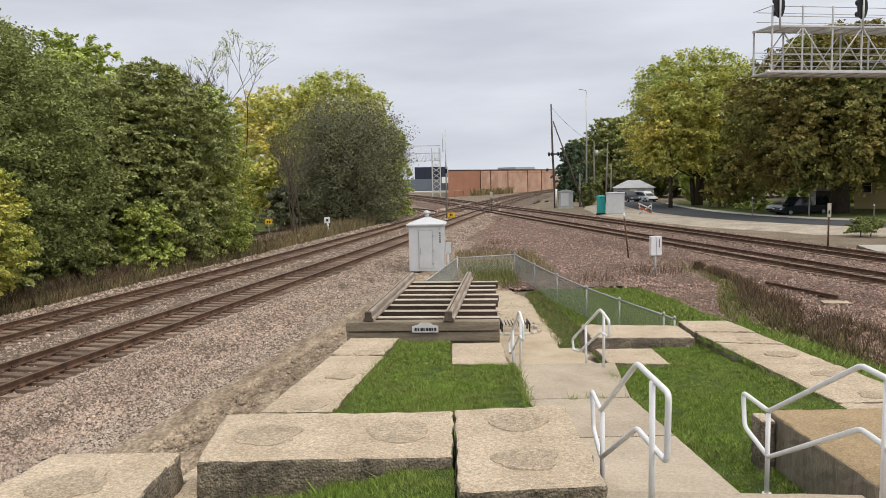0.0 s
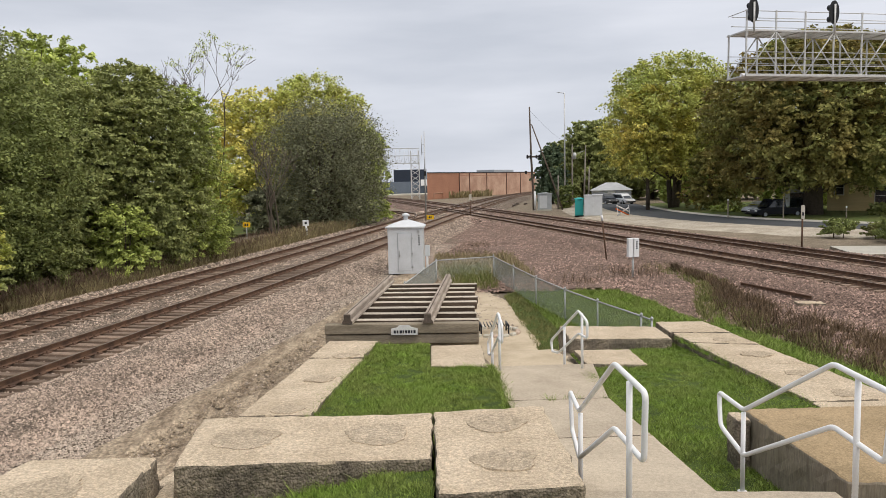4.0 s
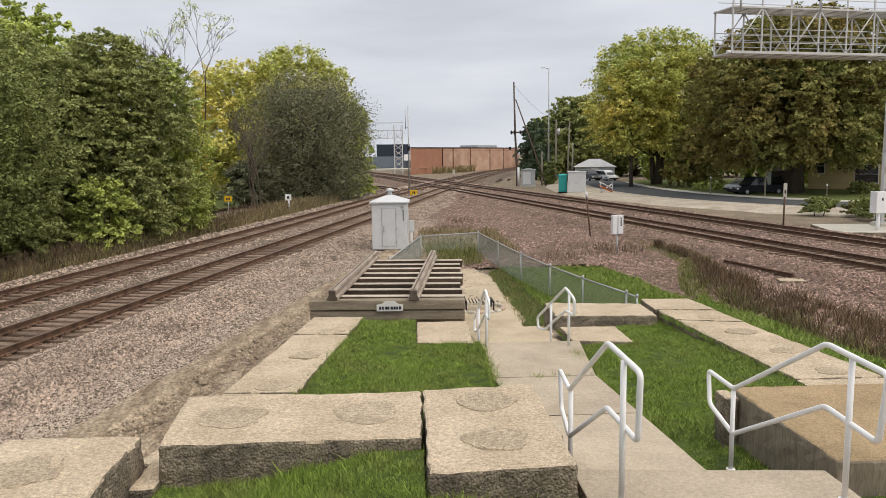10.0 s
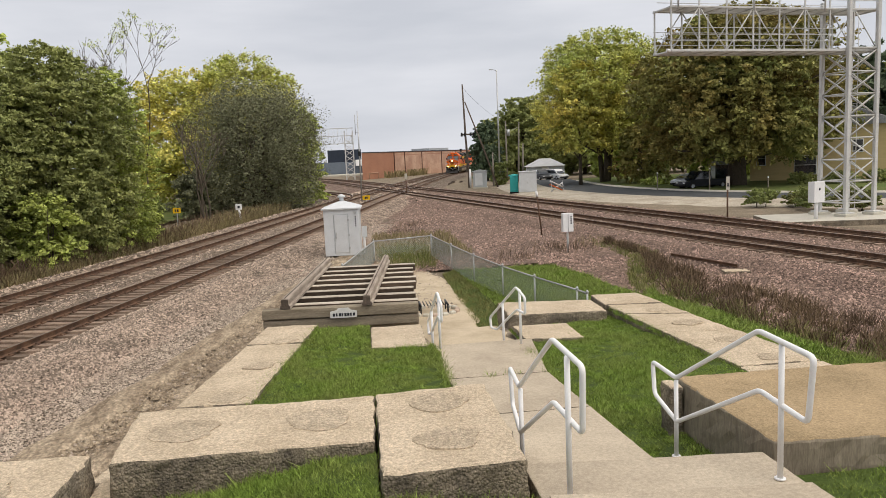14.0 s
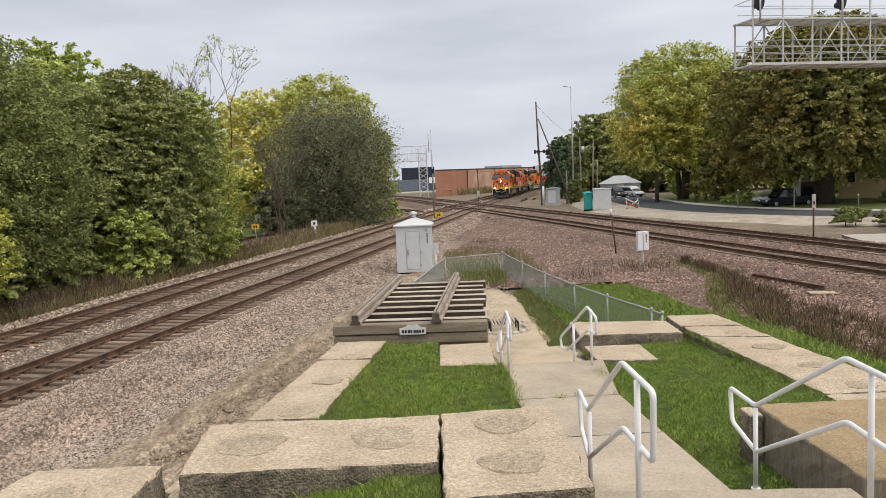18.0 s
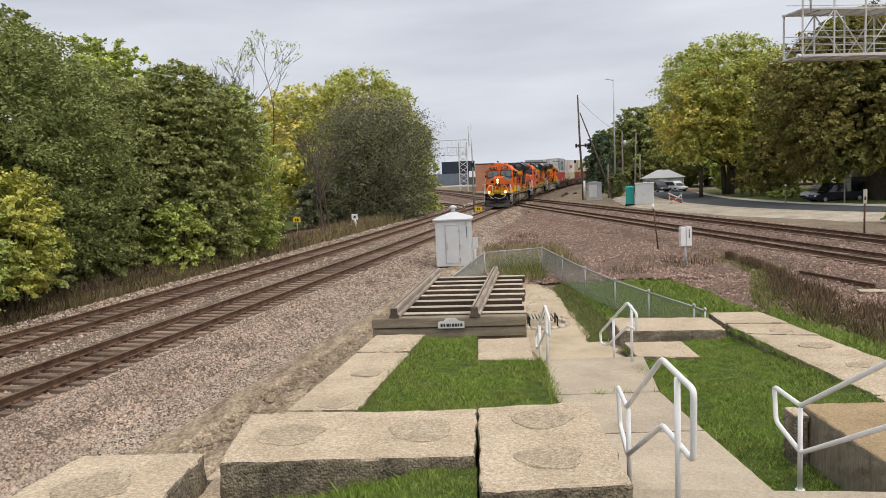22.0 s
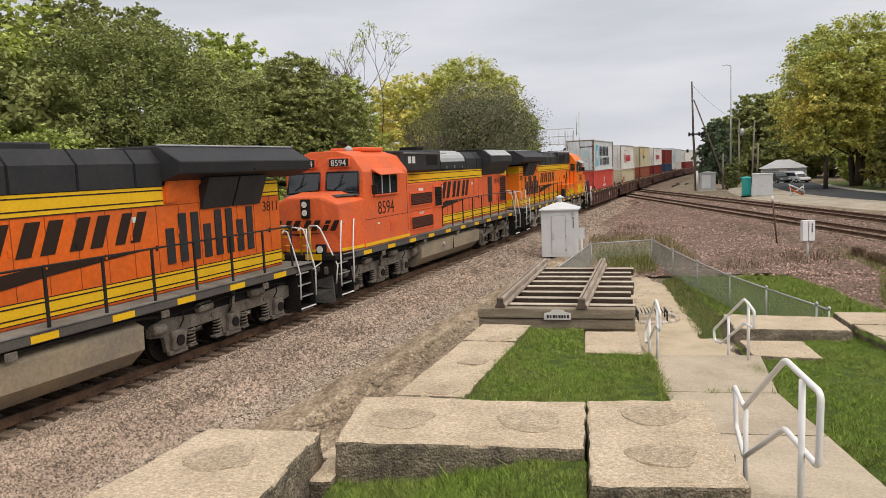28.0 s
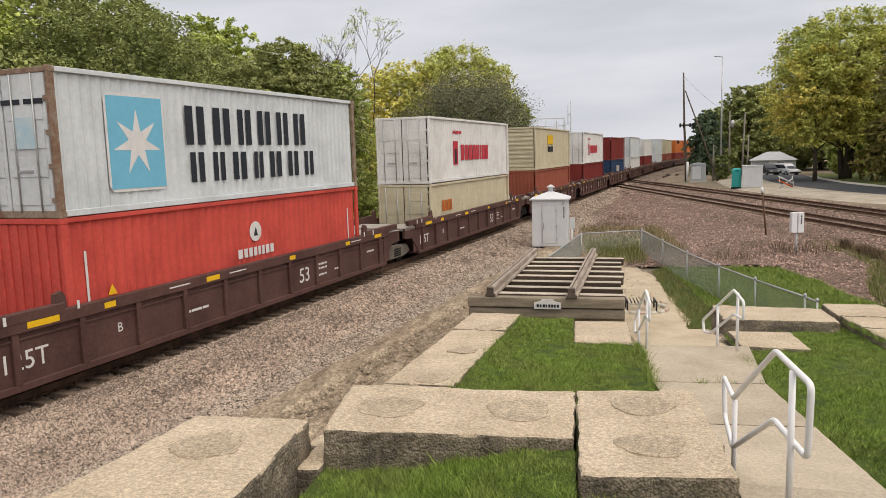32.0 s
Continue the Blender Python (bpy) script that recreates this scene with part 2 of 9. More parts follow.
TANKPALE = mat("pale_tank", (0.52, 0.48, 0.41), 0.6, vary=0.16, scale=1.2, fine=14, bump=0.08, dist=0.004, tint=(0.34, 0.31, 0.265), patch=0.4)
DECKWORN = mat("worn_walkway", (0.24, 0.235, 0.22), 0.7, vary=0.25, scale=1.5, fine=16, bump=0.1, dist=0.004, tint=(0.15, 0.145, 0.135))
TRUCKGREY = mat("truck_dust", (0.22, 0.195, 0.165), 0.8, vary=0.35, scale=2.5, fine=20, bump=0.2, dist=0.006, tint=(0.13, 0.11, 0.09))
TANKTAN = mat("dusty_tank", (0.36, 0.295, 0.20), 0.65, vary=0.2, scale=1.2, fine=14, bump=0.08, dist=0.004, tint=(0.25, 0.215, 0.17))
UNDER = mat("under_black", (0.022, 0.02, 0.019), 0.85, vary=0.3, scale=3, fine=20, bump=0.2, dist=0.006, spec=0.15)
PLOW = mat("plow_grey", (0.055, 0.055, 0.055), 0.6, vary=0.3, scale=2, fine=20, bump=0.08, dist=0.004, tint=(0.11, 0.105, 0.10))
SILVER = mat("silver_roof", (0.45, 0.47, 0.49), 0.5, vary=0.15, scale=2, fine=18, bump=0.05, dist=0.004)
NOSEGREY = mat("anti_glare_grey", (0.12, 0.13, 0.135), 0.8, vary=0.1, scale=3, fine=20, bump=0)
WINDOW = glass("dark_window")
LOGODARK = mat("logo_dark", (0.035, 0.02, 0.014), 0.55, vary=0.15, bump=0)
WHITERAIL = mat("white_handrail", (0.8, 0.8, 0.78), 0.45, vary=0.08, bump=0)
LAMP = mat("lit_headlamp", (1.0, 0.84, 0.52), 0.3, vary=0, bump=0, emit=5.0)
LAMPDIM = mat("clear_headlamp", (0.75, 0.75, 0.72), 0.2, vary=0, bump=0)
LOUVRE = mat("dark_louvre", (0.10, 0.035, 0.022), 0.7, vary=0.3, scale=3, fine=30, bump=0.3, dist=0.01, stretch=(1, 1, 8))
WELLBROWN = mat("well_car_brown", (0.085, 0.042, 0.036), 0.65, vary=0.2, scale=1.0, fine=14, bump=0.06, dist=0.004, tint=(0.125, 0.066, 0.055))
DECKGREY = mat("deck_plate", (0.42, 0.38, 0.34), 0.7, vary=0.2, scale=2, fine=18, bump=0.1, dist=0.004)
WHITEMARK = mat("white_marking", (0.75, 0.74, 0.72), 0.6, vary=0.12, bump=0)
BOX_PALE = mat("pale_grey_steel", (0.66, 0.70, 0.715), 0.55, vary=0.08, scale=0.9, fine=10, bump=0.05, dist=0.004, tint=(0.53, 0.565, 0.57), patch=0.42)
BOX_RED = mat("red_steel", (0.634, 0.092, 0.070), 0.55, vary=0.12, scale=0.8, fine=10, bump=0.05, dist=0.004, tint=(0.458, 0.062, 0.048), patch=0.42)
BOX_WHITE = mat("white_steel", (0.76, 0.755, 0.73), 0.55, vary=0.08, scale=0.9, fine=10, bump=0.05, dist=0.004, tint=(0.60, 0.585, 0.55), patch=0.42)
BOX_CREAM = mat("cream_steel", (0.62, 0.56, 0.40), 0.55, vary=0.1, scale=0.9, fine=10, bump=0.05, dist=0.004, tint=(0.53, 0.47, 0.33))
BOX_BRICK = mat("brick_red_steel", (0.34, 0.10, 0.06), 0.6, vary=0.15, scale=0.9, fine=10, bump=0.05, dist=0.004)
BOX_MAROON = mat("maroon_steel", (0.22, 0.035, 0.03), 0.6, vary=0.15, scale=0.9, fine=10, bump=0.05, dist=0.004)
BOX_BLUE = mat("blue_steel", (0.03, 0.06, 0.13), 0.6, vary=0.15, scale=0.9, fine=10, bump=0.05, dist=0.004)
BOX_ORANGE = mat("orange_steel", (0.55, 0.16, 0.035), 0.6, vary=0.15, scale=0.9, fine=10, bump=0.05, dist=0.004)
POSTWORN = mat("worn_post", (0.33, 0.27, 0.21), 0.75, vary=0.35, scale=4, fine=30, bump=0.1, dist=0.004, tint=(0.22, 0.13, 0.085))
SKYBLUE = mat("sky_blue_panel", (0.18, 0.50, 0.68), 0.55, vary=0.06, bump=0)
FADEDBLUE = mat("faded_blue_panel", (0.42, 0.60, 0.68), 0.6, vary=0.15, scale=3, bump=0, tint=(0.58, 0.66, 0.68))
MARKRED = mat("red_marking", (0.55, 0.05, 0.07), 0.55, vary=0.1, bump=0)
MARKDARK = mat("dark_marking", (0.03, 0.035, 0.045), 0.6, vary=0.2, scale=6, bump=0)

# grey base colour stands in for sky reflected in the lead cab's glass
SCREEN = mat("sky_toned_windshield", (0.13, 0.145, 0.145), 0.08, vary=0.1, bump=0, spec=1.0)


# mesh tools
def part(name, bm, material, parent=None, label="", smooth=False, kind=""):
    """Links a bmesh as one mesh object, as a part of its thing."""
    me = bpy.data.meshes.new(name)
    bm.to_mesh(me)
    bm.free()
    for m in material if isinstance(material, (list, tuple)) else [material]:
        me.materials.append(m)
    if smooth:
        me.shade_smooth()
    ob = new(name, me)
    ob.parent = parent
    return tagged(ob, label, kind=kind)


def raw(name, verts, faces, material, parent=None, kind="", label="", smooth=False):
    me = bpy.data.meshes.new(name)
    me.from_pydata([tuple(v) for v in verts], [], faces)
    for m in material if isinstance(material, (list, tuple)) else [material]:
        me.materials.append(m)
    if smooth:
        me.shade_smooth()
    ob = new(name, me)
    ob.parent = parent
    return tagged(ob, label, kind=kind)


def thing(name, label, category, m=None, group="", kind=""):
    ob = new(name)
    if m is not None:
        ob.matrix_basis = m
    return tagged(ob, label, category, group, kind)


def box(x0, x1, y0, y1, z0, z1, bevel=0.0, bm=None, m=None, segments=1):
    own = bmesh.new() if bm is None or bevel else bm
    vs = [own.verts.new(v) for v in ((x0, y0, z0), (x1, y0, z0), (x1, y1, z0), (x0, y1, z0), (x0, y0, z1), (x1, y0, z1), (x1, y1, z1), (x0, y1, z1))]
    for q in ((3, 2, 1, 0), (4, 5, 6, 7), (0, 1, 5, 4), (1, 2, 6, 5), (2, 3, 7, 6), (3, 0, 4, 7)):
        own.faces.new([vs[i] for i in q])
    if bevel:
        bmesh.ops.bevel(own, geom=own.edges[:], offset=bevel, segments=segments, profile=0.5, affect="EDGES")
    if m is not None:
        bmesh.ops.transform(own, matrix=m, verts=vs if not bevel else own.verts[:])
    if bm is not None and bevel:
        join(bm, own)
        return bm
    return own


def join(bm, other):
    """Adds the other bmesh to bm, and frees it."""
    put = {v: bm.verts.new(v.co) for v in other.verts}
    for f in other.faces:
        nf = bm.faces.new([put[v] for v in f.verts])
        nf.material_index, nf.smooth = f.material_index, f.smooth
    other.free()
    return bm


def tube(points, radius, sides=8, bm=None, caps=True, radii=None):
    """A round bar along points."""
    bm = bm or bmesh.new()
    pts = [Vector(p) for p in points]
    rings = []
    side = None
    for i, p in enumerate(pts):
        d = (pts[min(i + 1, len(pts) - 1)] - pts[max(i - 1, 0)]).normalized()
        if side is None:
            side = d.cross(Vector((0.3, 0.1, 1)) if abs(d.z) < 0.9 else Vector((1, 0.2, 0))).normalized()
        side = (side - d * side.dot(d)).normalized()
        up = d.cross(side)
        r = radii[i] if radii else radius
        rings.append([bm.verts.new(p + (side * math.cos(a) + up * math.sin(a)) * r) for a in (2 * math.pi * k / sides for k in range(sides))])
    for a, b in zip(rings, rings[1:]):
        for k in range(sides):
            f = bm.faces.new((a[k], a[(k + 1) % sides], b[(k + 1) % sides], b[k]))
            f.smooth = True
    if caps:
        bm.faces.new(rings[0][::-1])
        bm.faces.new(rings[-1])
    return bm


def cyl(p0, p1, radius, sides=12, bm=None):
    return tube([p0, p1], radius, sides, bm)


def prism(outline, y0, y1, bm=None, axis="y"):
    """An outline in x and z pushed from y0 to y1 (axis y), or one in y and z pushed along x, or one in x and y pushed up."""
    bm = bm or bmesh.new()
    put = {"y": lambda u, v, w: (u, w, v), "x": lambda u, v, w: (w, u, v), "z": lambda u, v, w: (u, v, w)}[axis]
    a = [bm.verts.new(put(u, v, y0)) for u, v in outline]
    b = [bm.verts.new(put(u, v, y1)) for u, v in outline]
    k = len(a)
    bm.faces.new(a)
    bm.faces.new(b[::-1])
    for i in range(k):
        bm.faces.new((a[i], b[i], b[(i + 1) % k], a[(i + 1) % k]))
    bmesh.ops.recalc_face_normals(bm, faces=bm.faces[:])
    return bm


def spline(points, step=1.0):
    """Points at even steps along a smooth curve through the given ones, and the way at each."""
    P = np.array(points, float)
    out = []
    for i in range(len(P) - 1):
        p0, p1, p2, p3 = P[max(i - 1, 0)], P[i], P[i + 1], P[min(i + 2, len(P) - 1)]
        if i == 0:
            p0 = 2 * p1 - p2
        if i == len(P) - 2:
            p3 = 2 * p2 - p1
        for u in np.linspace(0, 1, 40, endpoint=False):
            out.append(0.5 * (2 * p1 + (p2 - p0) * u + (2 * p0 - 5 * p1 + 4 * p2 - p3) * u * u + (3 * p1 - p0 - 3 * p2 + p3) * u ** 3))
    out.append(P[-1])
    out = np.array(out)
    s = np.r_[0, np.cumsum(np.hypot(*np.diff(out[:, :2], axis=0).T))]
    at = np.arange(0, s[-1], step)
    return np.stack([np.interp(at, s, out[:, k]) for k in range(out.shape[1])], 1), at


# the plan: track centre lines, heights of the ground
TRACK_A = [(-21.5, -40.0), (-15.4, -10.0), (-9.4, 20.0), (-4.3, 45.0), (0.8, 72.0), (5.2, 95.0), (9.1, 115.0), (14.0, 139.0), (16.8, 152.0), (21.3, 172.0), (27.0, 193.0), (41.0, 235.0), (62.0, 280.0), (120.0, 375.0), (200.0, 470.0), (300.0, 570.0), (420.0, 680.0), (560.0, 800.0)]
TRACK_B = [(-25.7, -40.0), (-19.5, -10.0), (-13.5, 20.0), (-8.5, 45.0), (-3.6, 71.0), (1.0, 95.0), (5.5, 118.0), (11.0, 144.0), (17.5, 172.0), (24.0, 196.0), (38.0, 238.0), (59.0, 284.0), (117.0, 379.0)]
TRACK_C = [(31.5, -50.0), (22.7, 0.0), (15.6, 40.0), (8.5, 80.0), (3.2, 110.0), (-3.5, 148.0), (-12.0, 185.0), (-30.0, 240.0)]
TRACK_D = [(37.0, -50.0), (27.9, 0.0), (20.8, 40.0), (13.5, 80.0), (7.5, 112.0), (0.5, 150.0), (-8.5, 190.0), (-27.0, 245.0)]
TRACK_E = [(-5.6, 60.5), (-3.2, 74.0), (-1.6, 85.0), (-1.5, 95.0), (-4.0, 104.0), (-10.0, 113.0), (-20.0, 122.0), (-40.0, 134.0)]


def near_line(points, step=0.5):
    return spline(points, step)[0]


LINES = {k: near_line(v, 2.0) for k, v in dict(A=TRACK_A, B=TRACK_B, C=TRACK_C, D=TRACK_D, E=TRACK_E).items()}


def line_gap(x, y, keys="ABCDE"):
    """The distance to the nearest track centre line."""
    return min(float(np.min(np.hypot(LINES[k][:, 0] - x, LINES[k][:, 1] - y))) for k in keys)


def smooth_step(a, b, v):
    u = min(max((v - a) / (b - a), 0), 1)
    return u * u * (3 - 2 * u)


def ground_z(x, y):
    """The height of the bare ground: low by the tracks, a mound round the old foundation."""
    mound = smooth_step(-3.6, -2.5, x) * (1 - smooth_step(8.0, 10.5, x)) * (1 - smooth_step(17.0, 20.5, y))
    rise = 0.05 + 0.95 * (1 - smooth_step(4.5, 10.5, y))
    z = -0.62 + 0.03 * math.exp(-((x + 5.5) / 2.2) ** 2) * (1 - smooth_step(25, 40, y))
    z = z * (1 - mound) + rise * mound
    return z + 0.05 * noise.noise((x * 0.35, y * 0.35, 0)) + 0.02 * noise.noise((x * 1.7, y * 1.7, 3))


def sheet(name, xs, ys, height, material, kind="structure", label="", category=""):
    verts = [(x, y, height(x, y)) for y in ys for x in xs]
    w = len(xs)
    faces = [(j * w + i, j * w + i + 1, (j + 1) * w + i + 1, (j + 1) * w + i) for j in range(len(ys) - 1) for i in range(w - 1)]
    return tagged(raw(name, verts, faces, material, smooth=True), label, category, kind=kind)


gx = sorted({*np.arange(-30, 40, 0.5).round(2), *np.arange(-120, -30, 6.0), *np.arange(40, 160, 6.0), -2500, -1200, -600, -300, -180, 220, 400, 800, 1500, 2500})
gy = sorted({*np.arange(-6, 60, 0.5).round(2), *np.arange(-60, -6, 4.0), *np.arange(60, 260, 5.0), -800, -300, -120, 320, 450, 700, 1100, 1800, 3000})
sheet("ground", gx, gy, ground_z, EARTH, label="bare brown earth and thin gravel around the railway", category="ground")


def bed(name, points, material, half=2.6, top=-0.19, foot=1.9, y_max=260):
    """A ballast bed with sloping shoulders along a centre line."""
    pts, _ = spline(points, 1.5)
    pts = pts[pts[:, 1] < y_max]
    way = np.gradient(pts, axis=0)
    way /= np.hypot(*way.T)[:, None]
    prof = [(-half - foot, -0.75), (-half - foot * 0.5, -0.46), (-half, top - 0.02), (-1.5, top), (-1.34, top - 0.09), (1.34, top - 0.09), (1.5, top), (half, top - 0.02), (half + foot * 0.5, -0.46), (half + foot, -0.75)]
    verts, faces = [], []
    for i, (p, d) in enumerate(zip(pts, way)):
        for u, z in prof:
            wob = 0.06 * noise.noise((p[0] + u, p[1], 7)) if abs(u) > 1 else 0
            verts.append((p[0] + d[1] * (u + wob), p[1] - d[0] * (u + wob), z + wob * 0.4))
    k = len(prof)
    for i in range(len(pts) - 1):
        faces += [(i * k + j, i * k + j + 1, (i + 1) * k + j + 1, (i + 1) * k + j) for j in range(k - 1)]
    return tagged(raw(name, verts, faces, material, smooth=True), "grey and tan crushed stone ballast under the track", "ballast", kind="structure")


bed("ballast_bed_a", TRACK_A, GRAVEL)
bed("ballast_bed_b", TRACK_B, GRAVEL, top=-0.194)
bed("ballast_bed_c", TRACK_C, PINKGRAVEL, top=-0.186)
bed("ballast_bed_d", TRACK_D, PINKGRAVEL, top=-0.19)
bed("ballast_bed_e", TRACK_E, GRAVEL, top=-0.2)


def rail_mesh(bm, pts, off):
    """One rail along a centre line at a sideways offset: head, web and foot."""
    way = np.gradient(pts, axis=0)
    way /= np.hypot(*way.T)[:, None]
    prof = [(-0.07, -0.17), (-0.07, -0.155), (-0.012, -0.13), (-0.012, -0.045), (-0.036, -0.035), (-0.036, 0.0), (0.036, 0.0), (0.036, -0.035), (0.012, -0.045), (0.012, -0.13), (0.07, -0.155), (0.07, -0.17)]
    rows = [[bm.verts.new((p[0] + d[1] * (off + u), p[1] - d[0] * (off + u), z)) for u, z in prof] for p, d in zip(pts, way)]
    for a, b in zip(rows, rows[1:]):
        for j in range(len(prof) - 1):
            f = bm.faces.new((a[j], b[j], b[j + 1], a[j + 1]))
            f.material_index = 1 if j == 5 else 0


def track(name, points, label, y_max=260, step=2.0):
    ob = thing(name, label, "railway track", kind="structure")
    pts, _ = spline(points, step)
    pts = pts[pts[:, 1] < y_max]
    for off in (-0.753, 0.753):
        bm = bmesh.new()
        rail_mesh(bm, pts, off)
        part("rail", bm, [RUST, RAILTOP], ob)
    return ob


TRACKS = {k: track(f"track_{k.lower()}", v, "rusty steel rails on weathered timber sleepers", y_max=420 if k == "A" else 240) for k, v in dict(A=TRACK_A, B=TRACK_B, C=TRACK_C, D=TRACK_D, E=TRACK_E).items()}


# gravel, sleepers and stones
def ribbon(name, points, prof, y_min, y_max, material, label, category, wob=0.08, step=0.8):
    """A strip of ground beside a track: prof gives offsets to the right and heights."""
    pts, _ = spline(points, step)
    pts = pts[(pts[:, 1] > y_min) & (pts[:, 1] < y_max)]
    way = np.gradient(pts, axis=0)
    way /= np.hypot(*way.T)[:, None]
    k = len(prof)
    verts, faces = [], []
    for p, d in zip(pts, way):
        for j, (u, z) in enumerate(prof):
            e = wob * 2.5 * noise.noise((p[0] * 0.6 + u, p[1] * 0.6, 5)) if j in (0, k - 1) else 0
            x, y = p[0] + d[1] * (u + e), p[1] - d[0] * (u + e)
            verts.append((x, y, z + wob * 0.5 * noise.noise((x * 1.1, y * 1.1, 2)) * (0 if j in (0, k - 1) else 1)))
    for i in range(len(pts) - 1):
        faces += [(i * k + j, i * k + j + 1, (i + 1) * k + j + 1, (i + 1) * k + j) for j in range(k - 1)]
    return tagged(raw(name, verts, faces, material, smooth=True), label, category, kind="structure")


ribbon("gravel_shoulder", TRACK_A, [(2.9, -0.36), (3.4, -0.435), (4.2, -0.485), (5.0, -0.5), (5.6, -0.6)], -20, 60, GRAVEL, "grey and tan crushed stone shoulder beside the track", "gravel", wob=0.03)
dirt_prof = [(4.6, -0.62)] + [(4.9 + 0.2 * k, -0.45 + 0.065 * math.sin(k * 0.95) + 0.035 * math.sin(k * 2.3 + 1)) for k in range(22)] + [(9.6, -0.66)]
ribbon("dirt_lane", TRACK_A, dirt_prof, -20, 42, DIRT, "rutted tan dirt lane beside the foundation", "dirt lane", wob=0.16, step=0.4)
ribbon("gravel_between", TRACK_A, [(-2.66, -0.21), (-2.3, -0.2), (-1.9, -0.2), (-1.46, -0.21)], -20, 200, GRAVEL, "crushed stone between the two tracks", "gravel")
ribbon("gravel_between", TRACK_C, [(1.46, -0.21), (2.0, -0.21), (3.2, -0.215), (3.7, -0.21)], -30, 200, PINKGRAVEL, "pink crushed stone between the two tracks", "gravel")
field = [(-2.0, -0.25), (-2.6, -0.36), (-3.4, -0.5), (-4.6, -0.55), (-6.0, -0.55), (-8.4, -0.555), (-9.4, -0.68)]
ribbon("pink_gravel_field", TRACK_C, [(u, z) for u, z in reversed(field)], -10, 34, PINKGRAVEL, "field of pink crushed stone beside the track", "gravel", wob=0.03)


def field_ok(x, y):
    c = np.interp(y, [p[1] for p in TRACK_C], [p[0] for p in TRACK_C])
    a = np.interp(y, [p[1] for p in TRACK_A], [p[0] for p in TRACK_A])
    return x < c - 1.6 and x > a + 2.0


xs, ys = np.arange(-8, 18, 0.8), np.arange(31, 104, 0.9)
fv, ff, at_v = [], [], {}
for j, y in enumerate(ys):
    for i, x in enumerate(xs):
        if all(field_ok(x + dx, y + dy) for dx in (0, 0.8) for dy in (0, 0.9)):
            quad = []
            for a, b in ((i, j), (i + 1, j), (i + 1, j + 1), (i, j + 1)):
                if (a, b) not in at_v:
                    X, Y = -8 + 0.8 * a, 31 + 0.9 * b
                    at_v[(a, b)] = len(fv)
                    fv.append((X, Y, -0.5 + 0.06 * noise.noise((X * 0.5, Y * 0.5, 1)) + 0.14 * smooth_step(60, 95, Y)))
                quad.append(at_v[(a, b)])
            ff.append(tuple(quad))
tagged(raw("gravel_triangle", fv, ff, PINKGRAVEL, smooth=True), "pink and tan crushed stone between the crossing tracks", "gravel", kind="structure")

def sleeper_mesh():
    bm = box(-1.3, 1.3, -0.115, 0.115, -0.2, -0.005, 0.012)
    me = bpy.data.meshes.new("sleeper")
    for v in bm.verts:
        v.co.z += 0.012 * noise.noise((v.co.x * 2, v.co.y * 5, 1))
    bm.to_mesh(me)
    bm.free()
    me.materials.append(SLEEPER)
    return me


def lay_sleepers(track_ob, points, near0, near1, y_max):
    """Sleepers at half-metre steps: those near the camera as parts, the far rest joined."""
    me = sleeper_mesh()
    pts, _ = spline(points, 0.53)
    way = np.gradient(pts, axis=0)
    rest_v, rest_f, plates_v, plates_f = [], [], [], []
    rng = random.Random(4)
    for p, d in zip(pts, way):
        ang = math.atan2(-d[0], d[1]) + rng.uniform(-0.012, 0.012)
        c, s = math.cos(ang), math.sin(ang)
        if p[1] > y_max or p[1] < near0 - 8:
            continue
        sh = rng.uniform(-0.06, 0.06)
        def put(x, y, z):
            return (p[0] + c * (x + sh) - s * y, p[1] + s * (x + sh) + c * y, z)
        if near0 < p[1] < near1:
            ob = new("sleeper", me)
            ob.parent = track_ob
            ob.matrix_basis = pose(*put(0, 0, -0.168), 0, 0, math.degrees(ang))
        else:
            n = len(rest_v)
            rest_v += [put(x, y, z) for z in (-0.36, -0.17) for x, y in ((-1.3, -0.115), (1.3, -0.115), (1.3, 0.115), (-1.3, 0.115))]
            rest_f += [(n + 4, n + 5, n + 6, n + 7), (n, n + 1, n + 5, n + 4), (n + 1, n + 2, n + 6, n + 5), (n + 2, n + 3, n + 7, n + 6), (n + 3, n, n + 4, n + 7)]
        if p[1] < 70:
            for gx in (-0.753, 0.753):
                n = len(plates_v)
                plates_v += [put(gx + x, y, z) for z in (-0.175, -0.152) for x, y in ((-0.18, -0.09), (0.18, -0.09), (0.18, 0.09), (-0.18, 0.09))]
                plates_f += [(n + 4, n + 5, n + 6, n + 7), (n, n + 1, n + 5, n + 4), (n + 1, n + 2, n + 6, n + 5), (n + 2, n + 3, n + 7, n + 6), (n + 3, n, n + 4, n + 7)]
                for x, y in ((-0.11, 0.05), (0.11, -0.05)):
                    n = len(plates_v)
                    plates_v += [put(gx + x + a, y + b, z) for z in (-0.155, -0.115) for a, b in ((-0.018, -0.018), (0.018, -0.018), (0.018, 0.018), (-0.018, 0.018))]
                    plates_f += [(n + 4, n + 5, n + 6, n + 7), (n, n + 1, n + 5, n + 4), (n + 1, n + 2, n + 6, n + 5), (n + 2, n + 3, n + 7, n + 6), (n + 3, n, n + 4, n + 7)]
    if rest_v:
        raw("far_sleepers", rest_v, rest_f, SLEEPER, track_ob, kind="stuff")
    if plates_v:
        raw("tie_plates", plates_v, plates_f, RUST, track_ob, kind="stuff", label="rusty tie plates and spikes")


